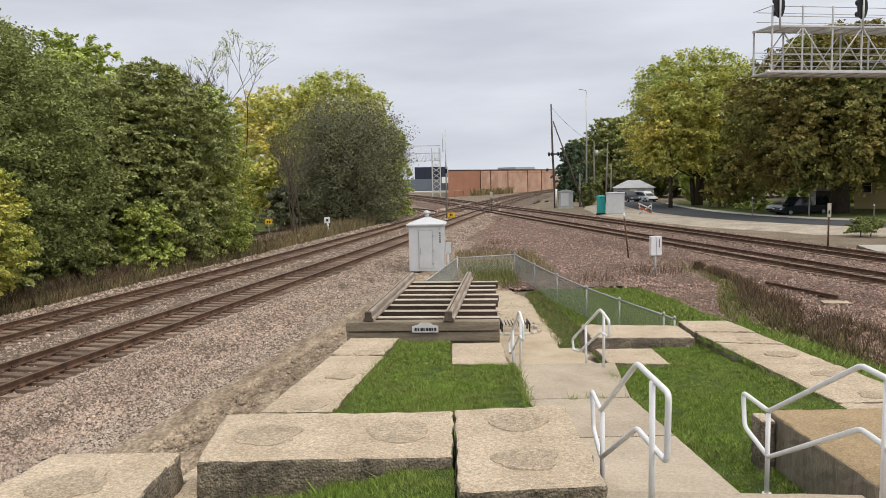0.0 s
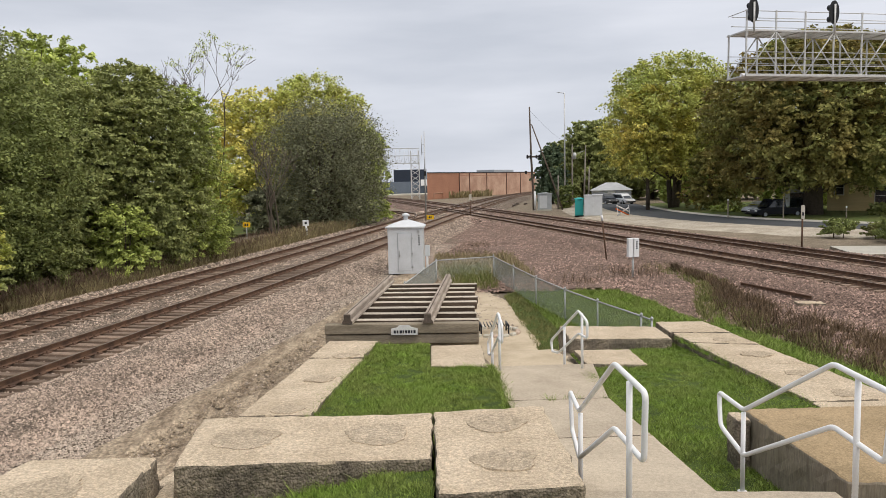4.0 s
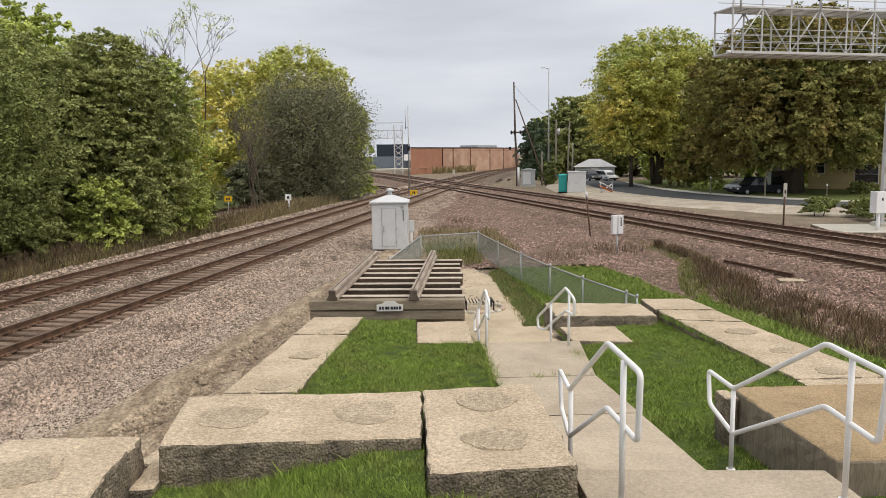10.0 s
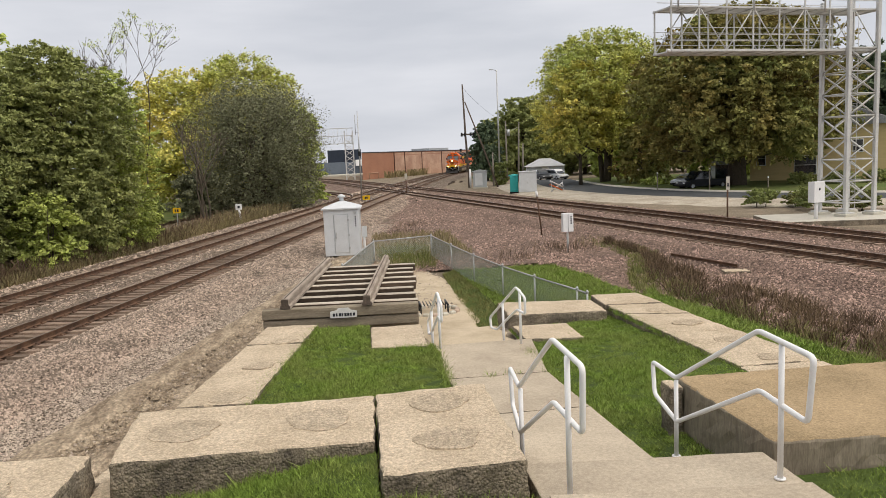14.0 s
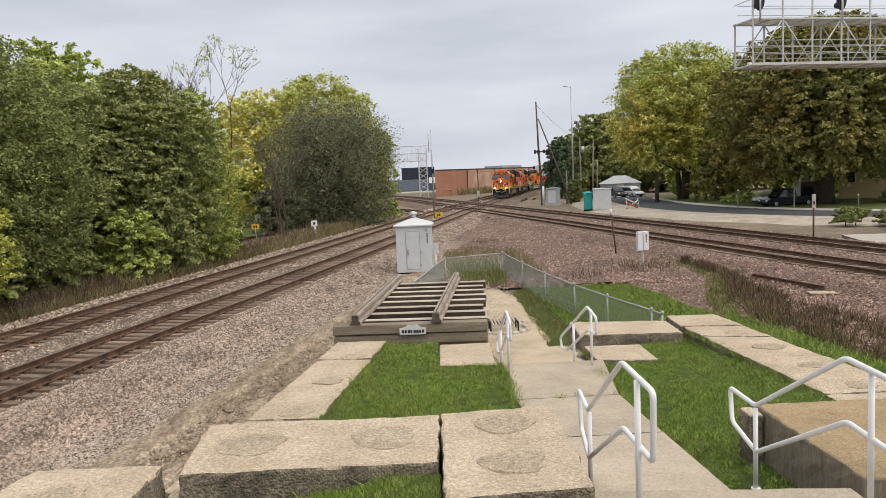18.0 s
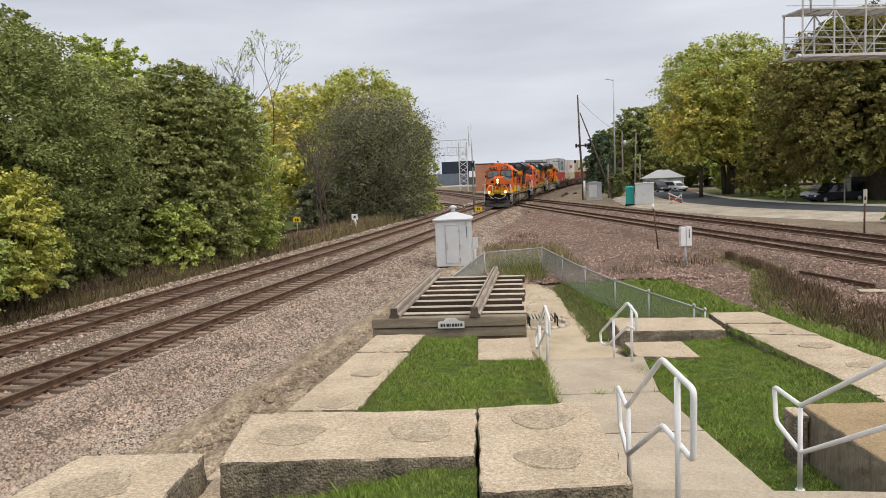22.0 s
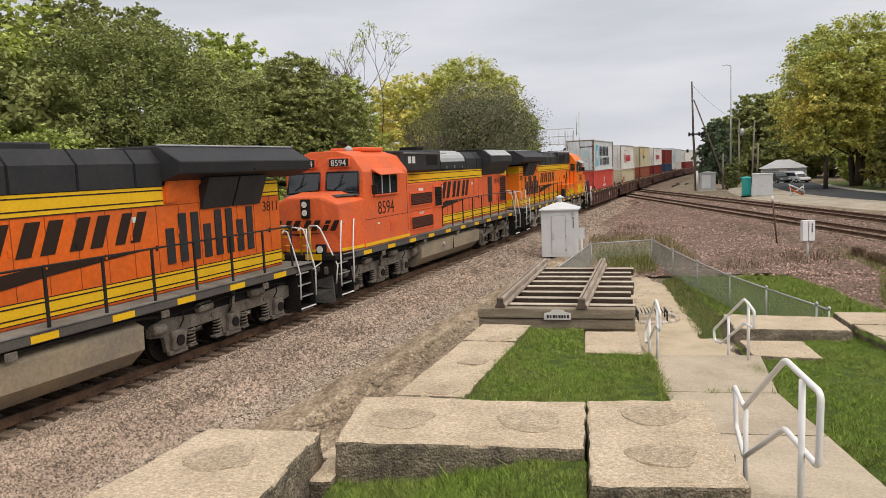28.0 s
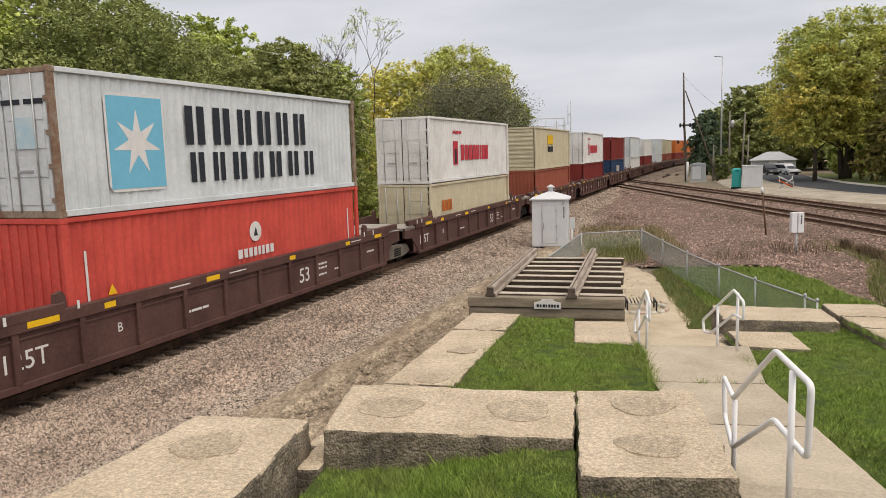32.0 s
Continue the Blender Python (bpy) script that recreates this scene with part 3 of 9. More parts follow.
for k, (near0, near1, y_max) in dict(A=(8, 95, 260), B=(10, 95, 220), C=(12, 95, 200), D=(16, 95, 200), E=(62, 112, 130)).items():
    lay_sleepers(TRACKS[k], dict(A=TRACK_A, B=TRACK_B, C=TRACK_C, D=TRACK_D, E=TRACK_E)[k], near0, near1, y_max)


def fast_mesh(name, verts, faces_n, sides, material, parent=None, kind="stuff", label="", category="", smooth=False):
    """A mesh of many equal polygons from arrays: verts (n, 3), faces (m, sides)."""
    me = bpy.data.meshes.new(name)
    me.vertices.add(len(verts))
    me.vertices.foreach_set("co", np.ascontiguousarray(verts, np.float32).ravel())
    me.loops.add(faces_n.size)
    me.loops.foreach_set("vertex_index", np.ascontiguousarray(faces_n, np.int32).ravel())
    me.polygons.add(len(faces_n))
    me.polygons.foreach_set("loop_start", np.arange(0, faces_n.size, sides, dtype=np.int32))
    me.update(calc_edges=True)
    me.materials.append(material)
    if smooth:
        me.shade_smooth()
    ob = new(name, me)
    ob.parent = parent
    return tagged(ob, label, category, kind=kind)


OCTA = np.array([(1, 0, -0.4), (-1, 0, -0.4), (0, 1, -0.4), (0, -1, -0.4), (0, 0, 1)], float)
OCTA_F = np.array([(0, 2, 4), (2, 1, 4), (1, 3, 4), (3, 0, 4)])


def stones(name, places, sizes, material, label, seed):
    """Loose angular stones, sunk a little into the ground."""
    rng = np.random.default_rng(seed)
    n = len(places)
    shape = OCTA[None] * rng.uniform(0.55, 1.25, (n, 1, 3)) + rng.uniform(-0.45, 0.45, (n, 5, 3))
    ang = rng.uniform(0, 2 * np.pi, n)
    c, s = np.cos(ang), np.sin(ang)
    x = shape[..., 0] * c[:, None] - shape[..., 1] * s[:, None]
    y = shape[..., 0] * s[:, None] + shape[..., 1] * c[:, None]
    v = np.stack([x, y, shape[..., 2] * 0.62], -1) * sizes[:, None, None] + places[:, None]
    f = (OCTA_F[None] + (np.arange(n) * 5)[:, None, None]).reshape(-1, 3)
    return fast_mesh(name, v.reshape(-1, 3), f, 3, material, label=label, category="ballast stones")


def beside(points, off, along_y):
    """Places at offsets to the right of a centre line, by their y along it."""
    P = spline(points, 1.0)[0]
    d = np.gradient(P, axis=0)
    d /= np.hypot(*d.T)[:, None]
    cx, dx, dy = (np.interp(along_y, P[:, 1], q) for q in (P[:, 0], d[:, 0], d[:, 1]))
    return cx + dy * off, along_y - dx * off


def strew(name, points, off0, off1, prof, n, y0, y1, material, label, seed, size=(0.035, 0.075)):
    rng = np.random.default_rng(seed)
    n = int(n * 0.8)
    u = rng.uniform(0, 1, n)
    yy = 1 / (1 / y0 + u * (1 / y1 - 1 / y0))
    off = rng.uniform(off0, off1, n)
    x, y = beside(points, off, yy)
    z = np.interp(off, [p[0] for p in prof], [p[1] for p in prof])
    r = rng.uniform(*size, n) * (1 + (yy - y0).clip(0) * 0.02)
    return stones(name, np.stack([x, y, z + r * 0.15], 1), r, material, label, seed + 1)


SHOULDER = [(1.2, -0.2), (2.6, -0.205), (3.0, -0.32), (3.55, -0.43), (4.2, -0.47), (5.6, -0.48)]
strew("loose_ballast", TRACK_A, 1.35, 3.9, SHOULDER, 70000, 9, 110, STONE, "loose grey, tan and pink ballast stones", 11, size=(0.018, 0.042))
strew("loose_gravel", TRACK_A, 3.6, 5.3, SHOULDER, 34000, 9, 55, FINESTONE, "fine pale ballast chips at the foot of the shoulder", 12, size=(0.012, 0.03))
strew("dirt_clods", TRACK_A, 5.2, 9.2, [(4, -0.44), (12, -0.44)], 14000, 9, 45, DIRT, "dry clods of dirt in the lane", 19, size=(0.015, 0.06))
strew("loose_gravel", TRACK_A, 5.0, 9.1, [(4, -0.45), (12, -0.45)], 9000, 9, 45, FINESTONE, "thin scatter of pale stones on the dirt", 17, size=(0.012, 0.035))
strew("loose_ballast", TRACK_A, -2.8, 1.34, [(-2.8, -0.21), (-1.5, -0.2), (-1.34, -0.27), (1.34, -0.27)], 34000, 10, 130, STONE, "loose ballast stones between the rails", 13, size=(0.022, 0.05))
strew("loose_ballast", TRACK_B, -3.6, 1.34, [(-5, -0.5), (-3.55, -0.43), (-2.6, -0.2), (-1.5, -0.2), (-1.34, -0.27), (1.34, -0.27)], 16000, 14, 130, STONE, "loose ballast stones between the rails", 14)
strew("loose_pink_ballast", TRACK_C, -9.0, -1.4, [(-9.2, -0.6), (-8.4, -0.545), (-6.0, -0.54), (-4.4, -0.54), (-3.55, -0.44), (-3.0, -0.3), (-2.6, -0.195), (-1.4, -0.19)], 44000, 12, 100, PINKSTONE, "loose pink ballast stones", 15, size=(0.02, 0.042))
strew("loose_pink_ballast", TRACK_C, -1.4, 8.2, [(-1.5, -0.2), (-1.34, -0.265), (1.34, -0.265), (1.5, -0.2), (3.6, -0.2), (3.8, -0.265), (6.45, -0.265), (6.62, -0.2), (7.7, -0.21), (8.2, -0.34)], 20000, 15, 120, PINKSTONE, "loose pink ballast stones between the rails", 16, size=(0.026, 0.055))
rng = np.random.default_rng(5)
cand = np.stack([rng.uniform(-6, 14, 26000), 1 / rng.uniform(1 / 110, 1 / 30.6, 26000)], 1)
cand = np.array([c for c in cand if field_ok(*c)])
cz = np.array([-0.5 + 0.14 * smooth_step(60, 95, y) for _, y in cand])
stones("loose_pink_ballast", np.c_[cand, cz + 0.01], rng.uniform(0.03, 0.07, len(cand)) * (1 + (cand[:, 1] - 33) * 0.012), PINKSTONE, "loose pink and tan stones between the tracks", 18)


# the old foundation: concrete blocks, walk, steps and rails
def block(name, corners, z0, z1, material, label, wear=0.034, seed=0, cat="concrete block", group="foundation blocks", face=None, parent=None, kind=""):
    """A cast concrete block with chipped edges. Corners run round in plan; the top may carry one height per corner."""
    tops = z1 if isinstance(z1, (list, tuple)) else [z1] * len(corners)
    bm = bmesh.new()
    lo = [bm.verts.new((x, y, z0)) for x, y in corners]
    hi = [bm.verts.new((x, y, z)) for (x, y), z in zip(corners, tops)]
    n = len(lo)
    bm.faces.new(lo[::-1])
    bm.faces.new(hi)
    for i in range(n):
        bm.faces.new((lo[i], lo[(i + 1) % n], hi[(i + 1) % n], hi[i]))
    bmesh.ops.recalc_face_normals(bm, faces=bm.faces[:])
    for _ in range(5):
        long_edges = [e for e in bm.edges if e.calc_length() > 0.17]
        if not long_edges:
            break
        bmesh.ops.subdivide_edges(bm, edges=long_edges, cuts=1, use_grid_fill=True)
    rim = [e for e in bm.edges if len(e.link_faces) == 2 and e.calc_face_angle(0) > 0.8 and max(v.co.z for v in e.verts) > z0 + 0.05]
    bmesh.ops.bevel(bm, geom=rim, offset=wear, segments=2, profile=0.5, affect="EDGES")
    for v in bm.verts:
        k = noise.noise_vector((v.co.x * 5 + seed, v.co.y * 5, v.co.z * 5)) * wear * 0.7
        k += noise.noise_vector((v.co.x * 13 + seed, v.co.y * 13, v.co.z * 13)) * wear * 0.55
        v.co += Vector((k.x, k.y, k.z * 0.45))
    bm.normal_update()
    # upright faces take a darker, coarser material than the top
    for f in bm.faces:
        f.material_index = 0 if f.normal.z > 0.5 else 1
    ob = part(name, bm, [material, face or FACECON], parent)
    return tagged(ob, label, cat, group, kind)


PATCHCON = mat("patch_concrete", (0.66, 0.545, 0.40), 0.95, vary=0.34, scale=2.4, fine=24, bump=1.0, dist=0.03, tint=(0.535, 0.435, 0.31), specks=(50, 0.16, 0.28))
CRACK = mat("crack_dirt", (0.30, 0.24, 0.17), 0.95, vary=0.5, scale=9, fine=40, bump=0, tint=(0.60, 0.49, 0.35))


def patch_ring(parent, x, y, z, r, seed):
    """A round grouted patch, rough and a little proud, as a part of its block."""
    bm = bmesh.new()
    k = 40
    z += 0.008
    mid = bm.verts.new((x, y, z + 0.002))
    rim, skirt = [], []
    for i in range(k):
        a = 2 * math.pi * i / k
        rr = r * (1 + 0.3 * noise.noise((math.cos(a) * 1.4 + seed, math.sin(a) * 1.4, seed)) + 0.12 * noise.noise((math.cos(a) * 6 + seed, math.sin(a) * 6, seed)))
        rr *= 0.86
        rim.append(bm.verts.new((x + rr * math.cos(a), y + rr * 0.86 * math.sin(a), z + 0.003)))
        skirt.append(bm.verts.new((x + rr * 1.025 * math.cos(a), y + rr * 0.88 * math.sin(a), z - 0.022)))
    for i in range(k):
        bm.faces.new((mid, rim[i], rim[(i + 1) % k]))
        f = bm.faces.new((rim[i], skirt[i], skirt[(i + 1) % k], rim[(i + 1) % k]))
        f.material_index = 1
    part("round_patch", bm, [PATCHCON, CRACK], parent, "round darker patch in the concrete")



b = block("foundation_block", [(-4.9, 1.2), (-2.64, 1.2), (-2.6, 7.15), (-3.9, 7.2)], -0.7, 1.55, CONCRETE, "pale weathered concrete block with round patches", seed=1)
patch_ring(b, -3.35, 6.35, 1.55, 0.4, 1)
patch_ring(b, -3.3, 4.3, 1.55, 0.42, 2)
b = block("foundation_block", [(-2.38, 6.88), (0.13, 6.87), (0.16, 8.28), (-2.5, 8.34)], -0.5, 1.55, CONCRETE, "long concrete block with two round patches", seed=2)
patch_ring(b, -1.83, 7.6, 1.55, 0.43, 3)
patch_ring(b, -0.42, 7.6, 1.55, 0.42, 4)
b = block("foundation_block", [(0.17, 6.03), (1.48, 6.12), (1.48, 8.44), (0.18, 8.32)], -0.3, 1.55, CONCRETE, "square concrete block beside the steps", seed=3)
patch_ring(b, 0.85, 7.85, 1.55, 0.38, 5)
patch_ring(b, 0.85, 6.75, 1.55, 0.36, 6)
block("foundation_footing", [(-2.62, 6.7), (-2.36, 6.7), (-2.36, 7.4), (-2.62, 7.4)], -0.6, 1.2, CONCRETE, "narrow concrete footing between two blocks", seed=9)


def strip(corners, z, cuts, label, seed, patches=(), gap=0.012):
    """A long foundation strip cast in lengths: each length a piece of its own."""
    (ax, ay), (bx, by), (cx, cy), (dx, dy) = corners
    ob = thing("foundation_strip", label, "concrete strip", group="foundation strips")
    for k, (u0, u1) in enumerate(zip(cuts, cuts[1:])):
        u0, u1 = u0 + gap / 8, u1 - gap / 8
        L0, L1 = (ax + (dx - ax) * u0, ay + (dy - ay) * u0), (ax + (dx - ax) * u1, ay + (dy - ay) * u1)
        R0, R1 = (bx + (cx - bx) * u0, by + (cy - by) * u0), (bx + (cx - bx) * u1, by + (cy - by) * u1)
        piece = block("slab", [L0, R0, R1, L1], -0.7, z + 0.012 * (k % 2), CONCRETE, "", seed=seed + k, cat="", group="", parent=ob)
    for k, (x, y, r) in enumerate(patches):
        patch_ring(ob, x, y, z + 0.012, r, seed + k)
    return ob


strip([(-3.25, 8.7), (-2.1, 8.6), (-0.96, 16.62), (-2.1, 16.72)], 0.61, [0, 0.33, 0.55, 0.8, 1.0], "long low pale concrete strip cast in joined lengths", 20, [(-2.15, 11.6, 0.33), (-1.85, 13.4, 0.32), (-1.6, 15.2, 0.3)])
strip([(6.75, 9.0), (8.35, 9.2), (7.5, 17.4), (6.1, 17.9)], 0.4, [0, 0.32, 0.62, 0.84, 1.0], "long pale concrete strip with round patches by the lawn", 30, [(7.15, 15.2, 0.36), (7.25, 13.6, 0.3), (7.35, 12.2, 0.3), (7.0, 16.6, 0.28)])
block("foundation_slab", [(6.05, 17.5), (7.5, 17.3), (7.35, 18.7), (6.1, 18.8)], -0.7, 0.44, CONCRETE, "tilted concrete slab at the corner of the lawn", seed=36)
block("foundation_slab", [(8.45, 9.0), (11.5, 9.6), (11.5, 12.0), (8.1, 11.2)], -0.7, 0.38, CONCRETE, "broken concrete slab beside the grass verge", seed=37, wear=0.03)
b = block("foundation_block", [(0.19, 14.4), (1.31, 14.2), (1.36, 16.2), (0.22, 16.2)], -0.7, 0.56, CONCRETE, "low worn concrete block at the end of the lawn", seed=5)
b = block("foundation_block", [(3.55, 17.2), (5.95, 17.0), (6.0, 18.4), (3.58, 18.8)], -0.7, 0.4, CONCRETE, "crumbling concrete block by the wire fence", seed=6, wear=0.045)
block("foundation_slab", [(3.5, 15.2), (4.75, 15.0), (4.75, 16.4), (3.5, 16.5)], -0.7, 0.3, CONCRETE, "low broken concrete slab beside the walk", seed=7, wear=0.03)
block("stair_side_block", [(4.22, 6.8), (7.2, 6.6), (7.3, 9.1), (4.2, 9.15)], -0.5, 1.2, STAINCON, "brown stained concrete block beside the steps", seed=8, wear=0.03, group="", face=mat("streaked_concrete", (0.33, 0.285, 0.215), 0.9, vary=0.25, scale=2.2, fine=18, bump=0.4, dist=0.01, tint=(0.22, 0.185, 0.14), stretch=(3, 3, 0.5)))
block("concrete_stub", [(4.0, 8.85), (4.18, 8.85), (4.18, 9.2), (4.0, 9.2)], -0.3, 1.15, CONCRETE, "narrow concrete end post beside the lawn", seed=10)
# the walk, slab by slab
walkway = thing("walk", "smooth pale concrete walk cast in slabs", "walk", kind="structure")
edges = [7.6, 9.75, 11.75, 14.35]
for k, (y0, y1) in enumerate(zip(edges, edges[1:])):
    xl = lambda y: np.interp(y, [7.6, 11.8, 14.4], [1.62, 1.42, 1.46])
    xr = lambda y: np.interp(y, [7.6, 11.8, 14.4], [3.3, 3.1, 3.45])
    zz = lambda y: np.interp(y, [7.6, 14.4], [0.74, 0.52])
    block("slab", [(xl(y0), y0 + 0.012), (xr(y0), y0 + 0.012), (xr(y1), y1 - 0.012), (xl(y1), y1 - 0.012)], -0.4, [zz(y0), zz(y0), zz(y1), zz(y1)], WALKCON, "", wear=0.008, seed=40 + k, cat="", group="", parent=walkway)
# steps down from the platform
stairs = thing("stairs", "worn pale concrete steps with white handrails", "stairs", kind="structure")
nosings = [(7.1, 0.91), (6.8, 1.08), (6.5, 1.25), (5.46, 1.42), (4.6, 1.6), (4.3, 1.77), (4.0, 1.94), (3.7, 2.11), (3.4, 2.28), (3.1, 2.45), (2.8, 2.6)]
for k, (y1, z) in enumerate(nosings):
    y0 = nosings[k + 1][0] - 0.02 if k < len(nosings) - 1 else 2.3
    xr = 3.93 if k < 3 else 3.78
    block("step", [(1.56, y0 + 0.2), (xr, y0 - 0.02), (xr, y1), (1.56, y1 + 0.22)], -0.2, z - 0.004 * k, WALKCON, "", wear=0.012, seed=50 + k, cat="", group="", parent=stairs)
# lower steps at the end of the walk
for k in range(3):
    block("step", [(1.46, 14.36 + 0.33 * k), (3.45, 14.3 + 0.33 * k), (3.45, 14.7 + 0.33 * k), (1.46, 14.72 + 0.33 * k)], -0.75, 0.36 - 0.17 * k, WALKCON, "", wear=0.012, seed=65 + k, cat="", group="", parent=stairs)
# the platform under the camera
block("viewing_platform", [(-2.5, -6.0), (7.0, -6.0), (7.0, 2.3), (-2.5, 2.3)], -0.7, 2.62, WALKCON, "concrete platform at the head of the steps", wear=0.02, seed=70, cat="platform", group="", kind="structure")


def bent_rail(x, top, mid, posts, label, m=None):
    """A painted pipe handrail: two bent pipes joined in loops at the ends, and posts down to the concrete."""
    ob = thing("handrail", label, "handrail", group="white handrails")
    loop = [top[0]] + top[1:] + mid[::-1]
    def round_corners(pts, closed, r=0.07):
        out, n = [], len(pts)
        for i in range(n):
            p = Vector(pts[i])
            a, b = Vector(pts[i - 1]), Vector(pts[(i + 1) % n])
            if not closed and i in (0, n - 1):
                out.append(p)
                continue
            va, vb = (a - p), (b - p)
            ra = min(r, va.length * 0.4, vb.length * 0.4)
            for u in (0, 0.25, 0.5, 0.75, 1):
                q0, q1 = p + va.normalized() * ra, p + vb.normalized() * ra
                out.append((q0.lerp(p, u)).lerp(p.lerp(q1, u), u))
        return out
    pts = round_corners(loop, True)
    pts.append(pts[0])
    part("pipe", tube(pts, 0.026, 10, caps=False), WHITEPAINT, ob, "bent white pipe", smooth=True)
    for px, py, z0, z1 in posts:
        part("post", cyl((px, py, z0), (px, py, z1), 0.026, 10), WHITEPAINT, ob, smooth=True)
        part("base_plate", cyl((px, py, z0), (px, py, z0 + 0.012), 0.05, 12), WHITEPAINT, ob)
    return ob


bent_rail(1.8, [(1.84, 8.6, 1.66), (1.76, 7.72, 1.7), (1.81, 6.42, 2.55), (1.83, 5.55, 2.53)], [(1.84, 8.5, 1.22), (1.76, 7.72, 1.17), (1.81, 6.42, 1.95), (1.85, 5.65, 1.93)], [(1.77, 7.7, 0.72, 1.68), (1.8, 5.9, 1.25, 2.53)], "white pipe handrail with looped ends on the steps")
bent_rail(3.7, [(3.58, 8.4, 1.66), (3.57, 7.7, 1.66), (3.76, 6.3, 2.52), (3.7, 5.35, 2.52)], [(3.52, 8.2, 1.32), (3.56, 7.66, 1.16), (3.76, 6.28, 1.95), (3.74, 5.48, 1.92)], [(3.56, 7.68, 0.74, 1.64), (3.74, 5.88, 1.25, 2.5)], "white pipe handrail with looped ends beside the brown block")
bent_rail(3.1, [(3.16, 13.58, 1.52), (3.08, 14.0, 1.66), (2.85, 15.55, 0.78), (2.83, 15.62, 0.72)], [(3.16, 13.6, 1.2), (3.1, 14.05, 1.2), (2.9, 15.2, 0.55), (2.84, 15.58, 0.5)], [(3.14, 13.95, 0.5, 1.62), (2.95, 14.75, 0.2, 1.2)], "short white pipe handrail at the lower steps")
bent_rail(1.5, [(1.55, 13.6, 1.5), (1.52, 14.0, 1.66), (1.46, 15.4, 0.82), (1.45, 15.5, 0.76)], [(1.55, 13.62, 1.15), (1.53, 14.05, 1.18), (1.47, 15.1, 0.58), (1.45, 15.45, 0.5)], [(1.54, 13.98, 0.5, 1.62), (1.48, 14.9, 0.15, 1.1)], "short white pipe handrail beside the display track")

# lawns
def lawn(name, corners, height, label, n_blades, seed, blade=(0.035, 0.07), cells=26, width=0.007, material=None):
    """A lawn inside four corners: soil sheet and grass blades."""
    (ax, ay), (bx, by), (cx, cy), (dx, dy) = corners
    at2 = lambda u, v: ((ax * (1 - u) + bx * u) * (1 - v) + (dx * (1 - u) + cx * u) * v, (ay * (1 - u) + by * u) * (1 - v) + (dy * (1 - u) + cy * u) * v)
    verts, faces = [], []
    for j in range(cells + 1):
        for i in range(cells + 1):
            x, y = at2(i / cells, j / cells)
            verts.append((x, y, height(x, y) + 0.02 * noise.noise((x * 3, y * 3, seed))))
    w = cells + 1
    faces = [(j * w + i, j * w + i + 1, (j + 1) * w + i + 1, (j + 1) * w + i) for j in range(cells) for i in range(cells)]
    tagged(raw(name, verts, faces, LAWN, smooth=True), label, "lawn", kind="structure")
    r = np.random.default_rng(seed)
    n_blades, width = int(n_blades * 1.5), width * 0.75
    u, v = r.uniform(0.0, 1.0, n_blades), r.uniform(0.0, 1.0, n_blades)
    px = (ax * (1 - u) + bx * u) * (1 - v) + (dx * (1 - u) + cx * u) * v
    py = (ay * (1 - u) + by * u) * (1 - v) + (dy * (1 - u) + cy * u) * v
    pz = np.array([height(x, y) for x, y in zip(px, py)])
    h = r.uniform(*blade, n_blades) * (1 + 0.45 * np.sin(px * 2.1 + seed) * np.sin(py * 1.7) + 0.45 * np.sin(px * 9 + 2 * np.sin(py * 4)) * np.sin(py * 8 + seed))
    h *= np.where(r.uniform(0, 1, n_blades) > 0.9, 1.5, 0.92)
    a = r.uniform(0, 2 * np.pi, n_blades)
    lean = r.normal(0, 0.6, (n_blades, 2)) * h[:, None]
    side = np.stack([np.cos(a), np.sin(a)], 1) * (width * r.uniform(0.7, 1.4, n_blades))[:, None]
    base = np.stack([px, py, pz - 0.012], 1)
    v3 = np.zeros((n_blades, 3, 3))
    v3[:, 0], v3[:, 1], v3[:, 2] = base, base, base
    v3[:, 0, :2] -= side
    v3[:, 1, :2] += side
    v3[:, 2, :2] += lean
    v3[:, 2, 2] += h
    f = np.arange(3 * n_blades).reshape(-1, 3)
    fast_mesh("grass", v3.reshape(-1, 3), f, 3, material or BLADE, label="short green lawn grass", category="grass")


lawn("lawn_front", [(-2.66, 2.4), (0.1, 2.6), (0.14, 6.86), (-2.36, 6.86)], lambda x, y: 1.13 + 0.3 * smooth_step(-1.9, 0.1, x) * smooth_step(3.5, 6.6, y), "green lawn in front of the long block", 60000, 1, blade=(0.035, 0.08), width=0.006)
lawn("lawn_gap", [(0.05, 2.4), (1.6, 2.4), (1.6, 6.1), (0.14, 6.02)], lambda x, y: 1.16 + 0.16 * smooth_step(1.2, 0.2, x), "green lawn in front of the square block", 16000, 9, blade=(0.05, 0.1))
lawn("lawn_middle", [(-2.0, 8.4), (1.5, 8.5), (1.42, 14.3), (-1.26, 14.45)], lambda x, y: 0.6 - 0.012 * (y - 8), "green lawn between the strip and the walk", 62000, 2, width=0.008)
lawn("lawn_middle_end", [(-1.28, 14.4), (0.19, 14.4), (0.2, 16.6), (-0.98, 16.6)], lambda x, y: 0.5, "green lawn end by the display track", 9000, 3, width=0.011)
lawn("lawn_side", [(3.28, 8.4), (6.8, 8.8), (6.15, 17.4), (3.45, 16.6)], lambda x, y: 0.5 - 0.042 * (y - 8.5), "green lawn between the walk and the strip", 74000, 4, width=0.0085)
lawn("lawn_side_end", [(3.22, 6.95), (4.24, 6.95), (4.24, 8.9), (3.26, 8.5)], lambda x, y: 0.6 - 0.06 * (y - 7), "green lawn end beside the steps", 5000, 10, width=0.009)
